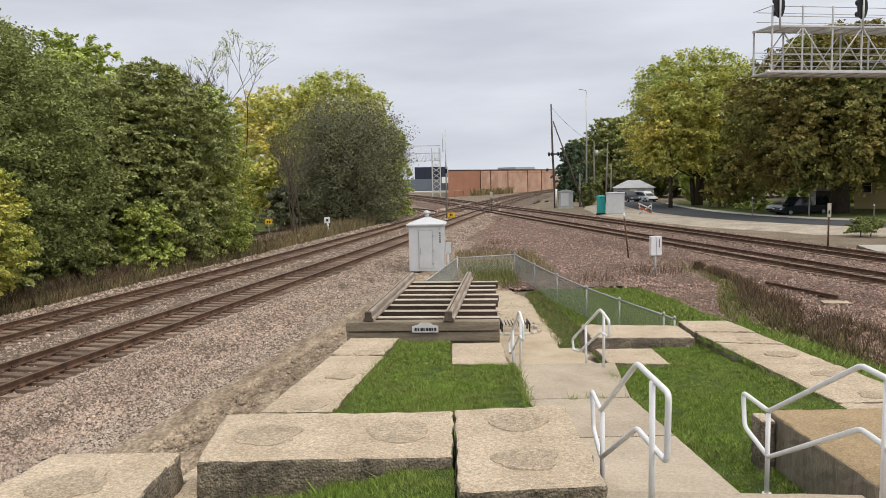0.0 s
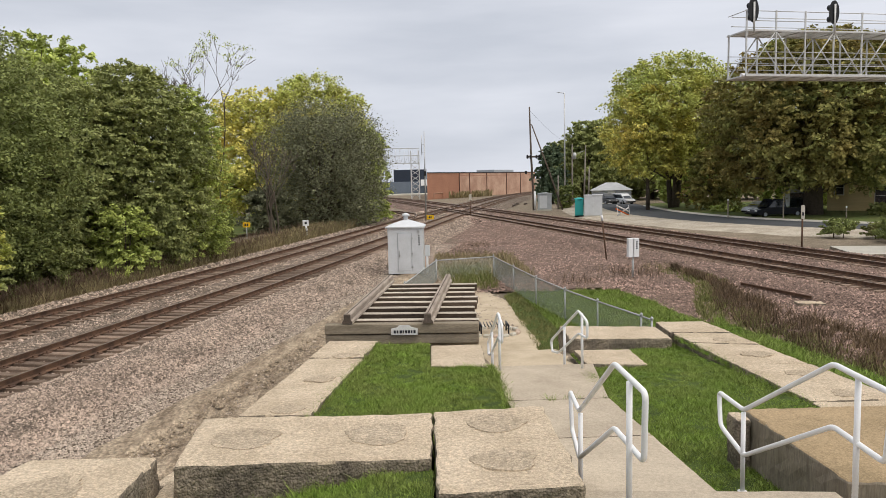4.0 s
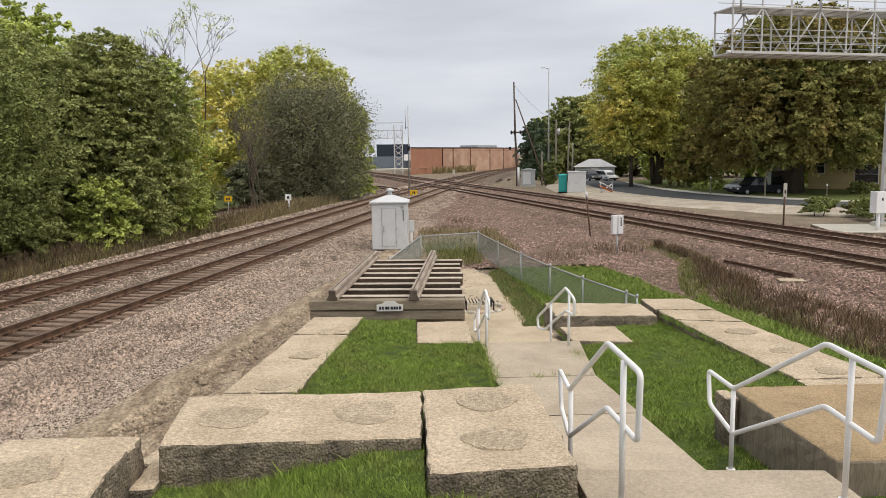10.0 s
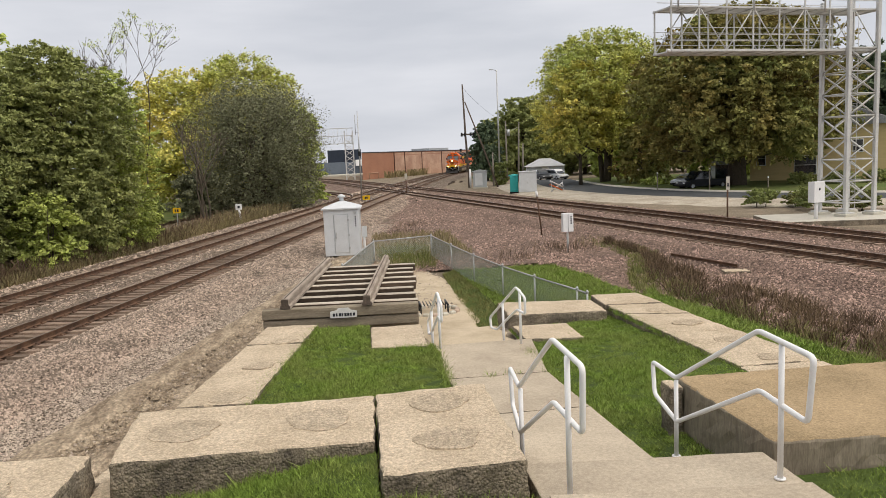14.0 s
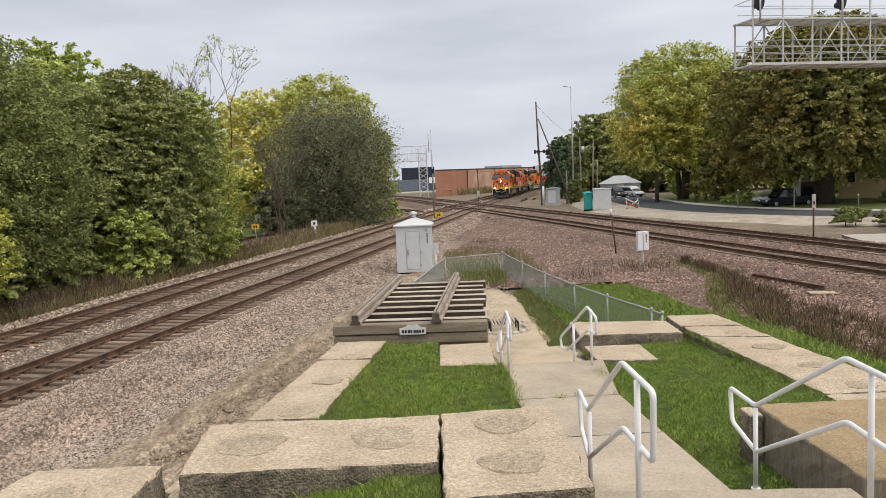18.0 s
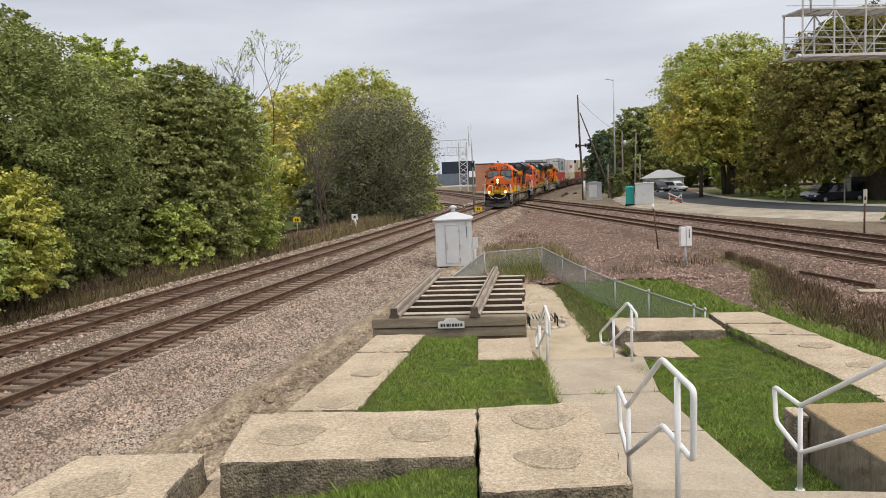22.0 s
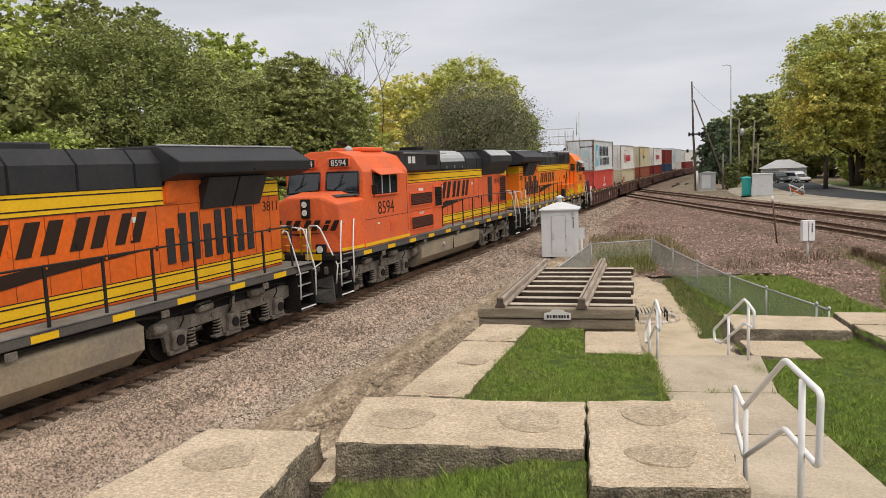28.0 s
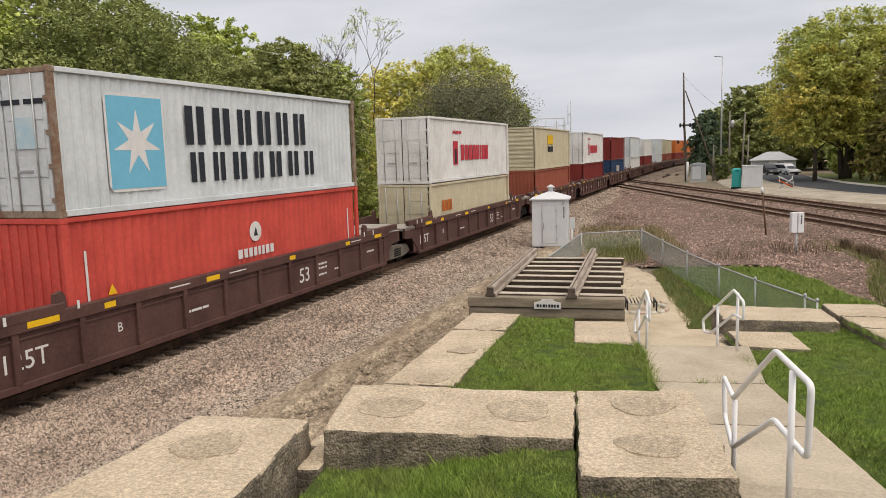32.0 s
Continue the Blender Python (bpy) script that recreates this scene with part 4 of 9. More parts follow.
lawn("lawn_steps", [(4.3, 2.0), (9.0, 2.0), (9.0, 6.7), (4.32, 6.7)], lambda x, y: 0.86, "green lawn beside the steps", 26000, 5)
lawn("lawn_fence", [(4.5, 18.9), (8.6, 18.6), (8.3, 30.5), (4.0, 31.0)], lambda x, y: ground_z(x, y) + 0.05, "green grass along the wire fence", 36000, 6, blade=(0.06, 0.13), width=0.018)
lawn("lawn_verge", [(8.2, 9.4), (11.2, 9.6), (9.4, 23.0), (7.6, 19.0)], lambda x, y: max(ground_z(x, y), -0.45) + 0.06, "green grass verge beside the strip", 30000, 7, blade=(0.06, 0.13), width=0.015)
lawn("lawn_rear", [(8.4, 18.9), (9.6, 20.0), (8.3, 30.5), (7.6, 31.0)], lambda x, y: ground_z(x, y) + 0.05, "green grass verge beside the weeds", 9000, 8, blade=(0.06, 0.14), width=0.018)


# tufts of longer grass along the edges of the concrete
def edge_tufts(name, line, z, n, seed, label):
    """Grass that grows ragged along a line on the ground."""
    r = np.random.default_rng(seed)
    (ax, ay), (bx, by) = line
    u = np.sort(r.uniform(0, 1, n // 9)).repeat(9)
    px = ax + (bx - ax) * u + r.normal(0, 0.05, len(u))
    py = ay + (by - ay) * u + r.normal(0, 0.05, len(u))
    h = r.uniform(0.05, 0.15, len(u))
    a = r.uniform(0, 2 * np.pi, len(u))
    v = np.zeros((len(u), 3, 3))
    v[:, :, 0], v[:, :, 1], v[:, :, 2] = px[:, None], py[:, None], z - 0.02
    side = np.stack([np.cos(a), np.sin(a)], 1) * 0.005
    v[:, 0, :2] -= side
    v[:, 1, :2] += side
    v[:, 2, :2] += r.normal(0, 0.6, (len(u), 2)) * h[:, None]
    v[:, 2, 2] += h
    fast_mesh(name, v.reshape(-1, 3), np.arange(3 * len(u)).reshape(-1, 3), 3, BLADE, label=label, category="grass")


edge_tufts("edge_grass", ((-2.05, 8.7), (-0.98, 16.5)), 0.56, 2600, 2, "ragged grass along the pale strip")
edge_tufts("edge_grass", ((1.44, 8.6), (1.4, 14.2)), 0.57, 2200, 3, "ragged grass along the walk")
edge_tufts("edge_grass", ((3.3, 8.0), (3.15, 13.5)), 0.5, 2200, 4, "ragged grass on the far side of the walk")
edge_tufts("edge_grass", ((6.72, 9.2), (6.12, 17.3)), 0.34, 2200, 5, "ragged grass along the patched strip")
edge_tufts("joint_weeds", ((1.6, 11.75), (3.1, 11.75)), 0.6, 72, 6, "sparse weeds in a joint of the walk")


# things between the tracks
display = thing("display_track", "short display track of weathered timber rails and ties", "display track", pose(-0.77, 17.1, 0, 0, 0, -5.9), kind="")
SIGNWHITE = mat("sign_white", (0.72, 0.71, 0.68), 0.6, vary=0.08, bump=0)
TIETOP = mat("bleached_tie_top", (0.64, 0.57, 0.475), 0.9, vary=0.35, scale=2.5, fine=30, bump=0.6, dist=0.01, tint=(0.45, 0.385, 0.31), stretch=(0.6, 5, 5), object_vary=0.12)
# side wood coloured darker than it is, for the shade between ties
TIESIDE = mat("shade_darkened_tie_side", (0.13, 0.095, 0.068), 0.9, vary=0.35, scale=2.5, fine=30, bump=0.6, dist=0.01, tint=(0.07, 0.052, 0.04), stretch=(0.6, 5, 5), object_vary=0.3)
RAILWOOD = mat("bleached_rail_timber", (0.47, 0.405, 0.335), 0.9, vary=0.3, scale=2.0, fine=30, bump=0.6, dist=0.01, tint=(0.27, 0.22, 0.18), stretch=(5, 0.5, 5))
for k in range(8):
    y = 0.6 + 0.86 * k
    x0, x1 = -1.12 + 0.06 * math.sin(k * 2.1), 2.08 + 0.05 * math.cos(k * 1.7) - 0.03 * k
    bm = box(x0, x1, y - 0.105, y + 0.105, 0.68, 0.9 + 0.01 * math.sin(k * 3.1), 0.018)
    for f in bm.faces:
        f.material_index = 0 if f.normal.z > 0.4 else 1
    part("tie", bm, [TIETOP, TIESIDE], display, "weathered timber tie, bleached on top, sides darkened for gap shade")
for x in (-0.96, 0.95):
    bm = prism([(x - 0.13, 0.905), (x + 0.13, 0.905), (x + 0.13, 0.96), (x + 0.085, 1.0), (x + 0.085, 1.12), (x + 0.06, 1.15), (x - 0.06, 1.15), (x - 0.085, 1.12), (x - 0.085, 1.0), (x - 0.13, 0.96)], 0.0, 7.15)
    r = part("timber_rail", bm, RAILWOOD, display, "bleached timber rail with a dark end")
    part("rail_end", prism([(x - 0.12, 0.91), (x + 0.12, 0.91), (x + 0.12, 0.95), (x + 0.08, 1.0), (x + 0.08, 1.12), (x - 0.08, 1.12), (x - 0.08, 1.0), (x - 0.12, 0.95)], -0.008, 0.0), DARKWOOD, r)
    part("groove", box(x - 0.012, x + 0.012, 0.02, 7.13, 1.148, 1.154), TIESIDE, r, "dark split along the timber")
FRONTWOOD = mat("front_timber", (0.36, 0.305, 0.225), 0.9, vary=0.3, scale=2.5, fine=26, bump=0.7, dist=0.012, tint=(0.24, 0.20, 0.145), stretch=(0.5, 5, 4), object_vary=0.12)
front = new("front_timbers")
front.parent, front.matrix_basis = display, pose(0, 0, 0, 0, 0, 2.0)
for z0, z1, y0, name in ((0.655, 0.89, 0.02, "beam"), (0.4, 0.63, 0.07, "beam"), (0.1, 0.38, 0.24, "footing_beam")):
    part(name, box(-1.5, 2.14, y0, y0 + 0.26, z0, z1, 0.018), FRONTWOOD, front, "long weathered squared timber")
for x in (-0.95, 0.95):
    part("side_bearer", box(x - 0.11, x + 0.11, 0.45, 6.8, -0.7, 0.675, 0.02), DARKWOOD, display)
sign = thing("plaque", "small white plaque with dark writing on the timber", "sign", pose(-0.38, 17.07, 0.62, 0, 0, -3.9))
part("board", prism([(-0.31, 0.02), (0.31, 0.02), (0.31, 0.17), (0.17, 0.2), (0.12, 0.25), (-0.12, 0.25), (-0.17, 0.2), (-0.31, 0.17)], -0.03, -0.005), SIGNWHITE, sign)
for k, w in enumerate((0.05, 0.04, 0.06, 0.03)):
    part("writing_bar", box(-0.25 + k * 0.07, -0.25 + k * 0.07 + w, -0.036, -0.03, 0.06, 0.13), MARKDARK, sign)
for k, w in enumerate((0.05, 0.05, 0.04, 0.05)):
    part("writing_bar", box(0.02 + k * 0.065, 0.02 + k * 0.065 + w, -0.036, -0.03, 0.06, 0.13), MARKDARK, sign)

# white equipment cabinet
cab = thing("equipment_cabinet", "white steel railway equipment cabinet with a pyramid roof", "cabinet", pose(-0.72, 37.55, -0.52, 0, 0, -3))
part("body", box(-0.87, 0.87, -0.85, 0.85, 0.12, 2.42, 0.015), CABINETPAINT, cab)
roof = bmesh.new()
lo = [roof.verts.new(v) for v in ((-0.97, -0.95, 2.42), (0.97, -0.95, 2.42), (0.97, 0.95, 2.42), (-0.97, 0.95, 2.42))]
li = [roof.verts.new((v.co.x, v.co.y, 2.48)) for v in lo]
hi = [roof.verts.new(v) for v in ((-0.1, -0.1, 2.8), (0.1, -0.1, 2.8), (0.1, 0.1, 2.8), (-0.1, 0.1, 2.8))]
roof.faces.new(lo[::-1])
roof.faces.new(hi)
for a, b in ((lo, li), (li, hi)):
    for i in range(4):
        roof.faces.new((a[i], a[(i + 1) % 4], b[(i + 1) % 4], b[i]))
part("roof", roof, CABINETPAINT, cab, "shallow pyramid roof")
vent = part("roof_vent", cyl((0, 0, 2.78), (0, 0, 3.0), 0.11, 14), CABINETPAINT, cab)
part("vent_cap", tube([(0, 0, 2.98), (0, 0, 3.04), (0, 0, 3.14)], 0.2, 14, radii=[0.2, 0.2, 0.03]), CABINETPAINT, vent)
for x0, x1 in ((-0.36, 0.3),):
    d = part("door", box(x0, x1, -0.875, -0.85, 0.28, 2.15, 0.01), CABINETPAINT, cab, "flush steel door")
    part("door_frame", box(x0 - 0.03, x0 - 0.01, -0.87, -0.85, 0.25, 2.18), GREYPAINT, d)
    part("door_frame", box(x1 + 0.01, x1 + 0.03, -0.87, -0.85, 0.25, 2.18), GREYPAINT, d)
    part("door_frame", box(x0, x1, -0.87, -0.85, 2.16, 2.18), GREYPAINT, d)
    part("handle", box(x0 + 0.05, x0 + 0.1, -0.93, -0.87, 1.1, 1.3, 0.01), GALV, d)
    part("padlock", box(x0 + 0.04, x0 + 0.11, -0.92, -0.88, 1.0, 1.08, 0.01), GALV, d)
    for z in (0.45, 1.1, 1.85):
        part("hinge", box(x1 - 0.01, x1 + 0.08, -0.9, -0.86, z, z + 0.09, 0.008), GALV, d)
part("wall_lamp", box(0.62, 0.72, -0.93, -0.85, 2.2, 2.32, 0.01), GALV, cab)
for k in range(5):
    part("code_bar", box(0.66, 0.72, -0.858, -0.852, 1.55 + k * 0.11, 1.62 + k * 0.11), MARKDARK, cab)
for sx in (-0.7, 0.7):
    for sy in (-0.7, 0.7):
        part("foot", box(sx - 0.1, sx + 0.1, sy - 0.1, sy + 0.1, -0.1, 0.13), UNDER, cab)
part("plinth", box(-0.95, 0.95, -0.95, 0.95, -0.25, -0.08, 0.02), KERB, cab)
part("conduit", cyl((1.05, -0.3, -0.2), (1.05, -0.3, 1.5), 0.06, 10), WHITEPAINT, cab)
part("meter_box", box(0.95, 1.2, -0.42, -0.3, 0.95, 1.5, 0.01), CABINETPAINT, cab)

# wire fence
fence = thing("wire_fence", "low chain-link fence with galvanized posts and top rail", "fence")
MESHWIRE = mat("wire_mesh", (0.40, 0.44, 0.41), 0.6, 0.4, vary=0.2, bump=0)
CORNERS = [(-0.95, 24.3, 0.5), (-0.59, 26.76, 0.5), (0.71, 34.3, 0.5), (3.5, 35.4, 0.5), (3.93, 31.1, 0.5), (4.33, 27.5, 0.5), (4.81, 24.3, 0.5), (5.31, 21.8, 0.5), (5.92, 19.4, 0.48), (6.05, 18.9, 0.46)]
for (x0, y0, z0), (x1, y1, z1) in zip(CORNERS, CORNERS[1:]):
    part("top_rail", tube([(x0, y0, z0), (x1, y1, z1)], 0.024, 8), GALV, fence)
    g0, g1 = ground_z(x0, y0), ground_z(x1, y1)
    L = math.hypot(x1 - x0, y1 - y0)
    bm = bmesh.new()
    n = max(int(L / 0.11), 2)
    wire_v, wire_f = [], []
    H = 1.12
    ux, uy = (x1 - x0) / L, (y1 - y0) / L
    k = -int(H / 0.11)
    while k * 0.11 < L:
        for sgn in (1, -1):
            a, b = (k * 0.11, 0.0), (k * 0.11 + H, H)
            (a0, h0), (a1, h1) = a, b
            if a0 < 0:
                h0, a0 = -a0, 0.0
            if a1 > L:
                h1, a1 = h1 - (a1 - L), L
            if a1 - a0 > 0.02:
                if sgn < 0:
                    h0, h1 = H - h0, H - h1
                r = 0.0048
                i = len(wire_v)
                for s_, h_ in ((a0, h0), (a1, h1)):
                    zz = z0 + (z1 - z0) * s_ / L - H + h_
                    px, py = x0 + ux * s_, y0 + uy * s_
                    wire_v += [(px + uy * r, py - ux * r, zz - r), (px, py, zz + r * 1.4), (px - uy * r, py + ux * r, zz - r)]
                wire_f += [(i, i + 1, i + 4, i + 3), (i + 1, i + 2, i + 5, i + 4), (i + 2, i, i + 3, i + 5)]
        k += 1
    raw("wire_mesh", wire_v, wire_f, MESHWIRE, fence, kind="stuff", label="diamond wire mesh")
for k, (x, y, z) in enumerate(CORNERS):
    p = part("post", cyl((x, y, -0.85), (x, y, z + (0.08 if k in (2, 3) else 0.02)), 0.035 if k in (2, 3) else 0.026, 10), GALV, fence)
    part("post_cap", tube([(x, y, z + 0.0), (x, y, z + 0.06), (x, y, z + 0.1)], 0.04, 10, radii=[0.042, 0.042, 0.01]), GALV, p)

# relay boxes, leaning rod, masts and small signs
relay = thing("relay_box", "pair of white relay boxes on a steel post", "relay box", pose(9.95, 34.3, -0.58, 0, 0, 6))
part("post", cyl((0, 0, -0.2), (0, 0, 1.1), 0.05, 10), GALV, relay)
for x0, x1 in ((-0.27, -0.04), (0.0, 0.25)):
    bx = part("box", box(x0, x1, -0.16, 0.1, 1.02, 1.9, 0.012), WHITEPAINT, relay)
for k in range(4):
    part("code_bar", box(0.1, 0.16, -0.168, -0.162, 1.4 + k * 0.1, 1.47 + k * 0.1), MARKDARK, relay)
rod = thing("marker_rod", "leaning rusty rod with a white cap", "marker", pose(10.55, 41.7, -0.5, 0, -6, 0))
part("shaft", cyl((0, 0, -0.2), (0, 0, 2.3), 0.045, 8), RUST, rod)
part("cap", cyl((0, 0, 2.25), (0, 0, 2.55), 0.07, 8), WHITEPAINT, rod)
rod = thing("marker_rod", "upright dark rod with a pale cap at the crossing", "marker", pose(6.0, 90.0, -0.5, 0, 0, 0))
part("shaft", cyl((0, 0, -0.2), (0, 0, 2.4), 0.05, 8), RUST, rod)
part("cap", box(-0.16, 0.16, -0.05, 0.05, 2.2, 2.9, 0.02), KERB, rod)
mast = thing("antenna_mast", "slender steel mast with two aerials", "mast", pose(0.55, 81.5, -0.5))
part("pole", tube([(0, 0, -0.2), (0, 0, 5.0), (0, 0, 10.0)], 0.09, 8, radii=[0.1, 0.08, 0.04]), GALV, mast)
part("aerial", cyl((-0.3, 0, 7.5), (-0.3, 0, 9.6), 0.035, 6), GALV, mast)
part("bracket", tube([(-0.3, 0, 7.7), (0, 0, 7.7)], 0.025, 6), GALV, mast)
part("bracket", tube([(-0.3, 0, 8.6), (0, 0, 8.6)], 0.025, 6), GALV, mast)
part("joint_box", box(-0.14, 0.14, -0.14, 0.14, 5.2, 5.7, 0.02), BLACK, mast)
for x, y, w, h, z, lab in ((1.0, 80.9, 0.8, 0.48, -0.05, "yellow speed board on a low post"), (-14.7, 62.9, 0.62, 0.42, 0.6, "yellow speed board by the trees")):
    sgn = thing("speed_board", lab, "sign", pose(x, y, 0))
    part("board", box(-w / 2, w / 2, -0.02, 0.02, z, z + h, 0.008), YELLOW, sgn)
    for k in (-0.15, 0.03):
        part("numeral_bar", box(k, k + 0.12, -0.03, -0.024, z + h * 0.25, z + h * 0.75), MARKDARK, sgn)
    part("post", cyl((0, 0.04, -0.8), (0, 0.04, z + h), 0.04, 8), GALV, sgn)
ss = thing("switch_stand", "white switch stand with a dark target", "switch stand", pose(-9.75, 63.3, -0.42))
part("post", tube([(0.12, 0, -0.1), (0, 0, 0.8), (-0.02, 0, 1.0)], 0.1, 8, radii=[0.11, 0.09, 0.08]), WHITEPAINT, ss)
part("target", box(-0.3, 0.22, -0.05, 0.03, 1.0, 1.5, 0.02), WHITEPAINT, ss)
part("lens", box(-0.12, 0.06, -0.07, -0.05, 1.15, 1.35, 0.01), MARKDARK, ss)

# a fire ring on the path
ring = thing("fire_ring", "small stone fire ring with a dark iron grate", "fire ring", pose(2.25, 22.6, -0.56))
for k in range(16):
    a = 2 * math.pi * k / 16
    bm = box(-0.11, 0.11, -0.07, 0.07, -0.05, 0.12, 0.03)
    bmesh.ops.transform(bm, matrix=Matrix.Translation((0.75 * math.cos(a), 0.75 * math.sin(a), 0)) @ Matrix.Rotation(a + 1.57, 4, "Z"), verts=bm.verts[:])
    part("stone", bm, KERB if k % 3 else STONE, ring)
for x in np.arange(-0.4, 0.41, 0.1):
    part("grate_bar", cyl((x, -0.35, 0.3), (x, 0.35, 0.3), 0.018, 6), BLACK, ring)
for sx in (-0.42, 0.42):
    part("grate_rail", cyl((sx, -0.38, 0.3), (sx, 0.38, 0.3), 0.03, 6), BLACK, ring)
    for sy in (-0.34, 0.34):
        part("grate_leg", cyl((sx, sy, -0.05), (sx, sy, 0.3), 0.025, 6), BLACK, ring)

# concrete pad edge and timber lying in the weeds
pad = block("concrete_pad", [(13.5, 25.8), (14.4, 25.6), (14.5, 26.15), (13.6, 26.35)], -0.8, -0.44, CONCRETE, "low concrete pad half sunk in the gravel", seed=90, wear=0.03, group="")
for k, (x, y, r) in enumerate(((6.4, 78.5, 10), (7.2, 80.0, 30), (8.0, 79.0, -20), (5.6, 82.0, 50), (16.0, 126.0, 20), (16.8, 129.5, 24), (17.2, 133.0, 18), (18.4, 130.5, 22), (15.2, 122.5, 15))):
    ln = thing("scrap_tie", "dark scrap tie lying on the gravel", "scrap timber", pose(x, y, -0.33, 0, 4, r + 70))
    part("timber", box(-1.2, 1.2, -0.12, 0.12, -0.1, 0.12, 0.02), DARKWOOD, ln)

# signal gantry over the right-hand tracks
gan = thing("signal_gantry", "grey lattice signal gantry with a walkway and lattice tower", "signal gantry", pose(29.6, 42.0, -0.35, 0, 0, 10.1))
GANPAINT = mat("aluminium_paint", (0.64, 0.64, 0.62), 0.5, 0.15, vary=0.12, scale=1.5, fine=20, bump=0.04, dist=0.003)
LEGS = [(-1.05, -1.0), (1.05, -1.0), (1.05, 1.0), (-1.05, 1.0)]
for x, y in LEGS:
    part("leg", box(x - 0.115, x + 0.115, y - 0.115, y + 0.115, 0.25, 12.7, 0.02), GANPAINT, gan)
    part("base_plate", box(x - 0.35, x + 0.35, y - 0.35, y + 0.35, 0.2, 0.27, 0.01), GANPAINT, gan)
    part("footing", box(x - 0.45, x + 0.45, y - 0.45, y + 0.45, -0.4, 0.2, 0.03), KERB, gan)
for (x0, y0), (x1, y1) in zip(LEGS, LEGS[1:] + LEGS[:1]):
    for k in range(7):
        za, zb = 0.8 + k * 1.28, 2.08 + k * 1.28
        for p, q in (((x0, y0, za), (x1, y1, zb)), ((x1, y1, za), (x0, y0, zb))):
            part("lattice_brace", tube([p, q], 0.045, 4), GANPAINT, gan)
        part("lattice_tie", tube([(x0, y0, za), (x1, y1, za)], 0.045, 4), GANPAINT, gan)
    part("lattice_tie", tube([(x0, y0, 9.8), (x1, y1, 9.8)], 0.06, 4), GANPAINT, gan)
X0, X1, ZB, ZT = -12.75, 1.2, 9.7, 12.0
for y in (-0.8, 0.8):
    for z, h in ((ZB, 0.14), (ZT, 0.1)):
        part("chord", box(X0, X1, y - 0.07, y + 0.07, z - h / 2, z + h / 2, 0.01), GANPAINT, gan)
    xs = np.linspace(X0 + 0.05, X1, 9)
    for k, (a, b) in enumerate(zip(xs, xs[1:])):
        part("web_post", box(a - 0.035, a + 0.035, y - 0.035, y + 0.035, ZB, ZT + (1.05 if y < 0 else 0)), GANPAINT, gan)
        p, q = ((a, y, ZT), (b, y, ZB)) if k % 2 else ((a, y, ZB), (b, y, ZT))
        part("web_diagonal", tube([p, q], 0.036, 6), GANPAINT, gan)
    for z in (ZB + 0.5, ZB + 0.85, ZB + 1.2):
        part("guard_rail", tube([(X0, y * 1.05, z), (X1 - 3, y * 1.05, z)], 0.02, 6), GANPAINT, gan)
    for z in (ZT + 0.5, ZT + 1.0):
        part("upper_rail", tube([(X0 + 0.2, y, z), (X1, y, z)], 0.022, 6), GANPAINT, gan)
for x in np.linspace(X0, X1, 14):
    for z in (ZB, ZT):
        part("cross_beam", box(x - 0.05, x + 0.05, -0.85, 0.85, z - 0.07, z - 0.02), GANPAINT, gan)
for z in (ZB, ZT):
    for k in range(6):
        y = -0.7 + k * 0.26
        part("walkway_plank", box(X0, X1, y, y + 0.2, z - 0.015, z + 0.02), GANPAINT, gan)
part("end_rail", tube([(X0, -0.8, ZT + 1.0), (X0, 0.8, ZT + 1.0)], 0.022, 6), GANPAINT, gan)
part("end_lamp", tube([(X0 - 0.05, -0.8, ZB), (X0 - 0.25, -0.8, ZB)], 0.09, 8), WHITEPAINT, gan)
for x in (-12.4, -7.6, -2.8):
    sg = new("signal_head")
    sg.parent, sg.matrix_basis = gan, pose(x, -0.9, ZT + 1.0)
    out = [(0.3 * math.cos(a), 0.62 * math.sin(a)) for a in np.linspace(0, 2 * math.pi, 20, endpoint=False)]
    part("back_board", prism(out, -0.05, 0.0), BLACK, sg, "black oval signal board")
    for z in (-0.3, 0.3):
        hood = bmesh.new()
        tube([(0, 0.0, z), (0, 0.35, z)], 0.16, 12, hood, caps=False)
        part("hood", hood, BLACK, sg)
        part("lens", cyl((0, 0.02, z), (0, 0.04, z), 0.13, 12), MARKRED, sg)
    part("bracket", cyl((0, -0.1, -1.2), (0, -0.1, 0.4), 0.05, 8), GANPAINT, sg)
for k in range(30):
    part("ladder_rung", tube([(1.45, 0.8, 0.6 + k * 0.36), (1.45, 1.2, 0.6 + k * 0.36)], 0.018, 5), GANPAINT, gan)
for y in (0.8, 1.2):
    part("ladder_rail", tube([(1.45, y, 0.3), (1.45, y, 12.6)], 0.025, 5), GANPAINT, gan)
block("gantry_pad", [(23.8, 39.8), (33.0, 37.6), (34.0, 42.5), (25.0, 44.5)], -0.8, -0.32, KERB, "pale concrete pad under the gantry", seed=91, cat="pad", group="")
gb = thing("gantry_case", "white control box on a post by the gantry", "control box", pose(26.6, 40.4, -0.35, 0, 0, 10))
part("post", cyl((0, 0, -0.1), (0, 0, 1.2), 0.1, 10), WHITEPAINT, gb)
part("box", box(-0.38, 0.38, -0.25, 0.25, 1.0, 2.2, 0.02), WHITEPAINT, gb)
part("label_bar", box(-0.05, 0.05, -0.258, -0.252, 1.7, 1.85), MARKDARK, gb)
ms = thing("milepost", "narrow marker post with a pale plate", "marker", pose(22.3, 42.6, -0.4))
part("post", cyl((0, 0, -0.2), (0, 0, 2.6), 0.05, 8), RUST, ms)
part("plate", box(-0.11, 0.11, -0.06, -0.03, 1.9, 2.7, 0.01), KERB, ms)
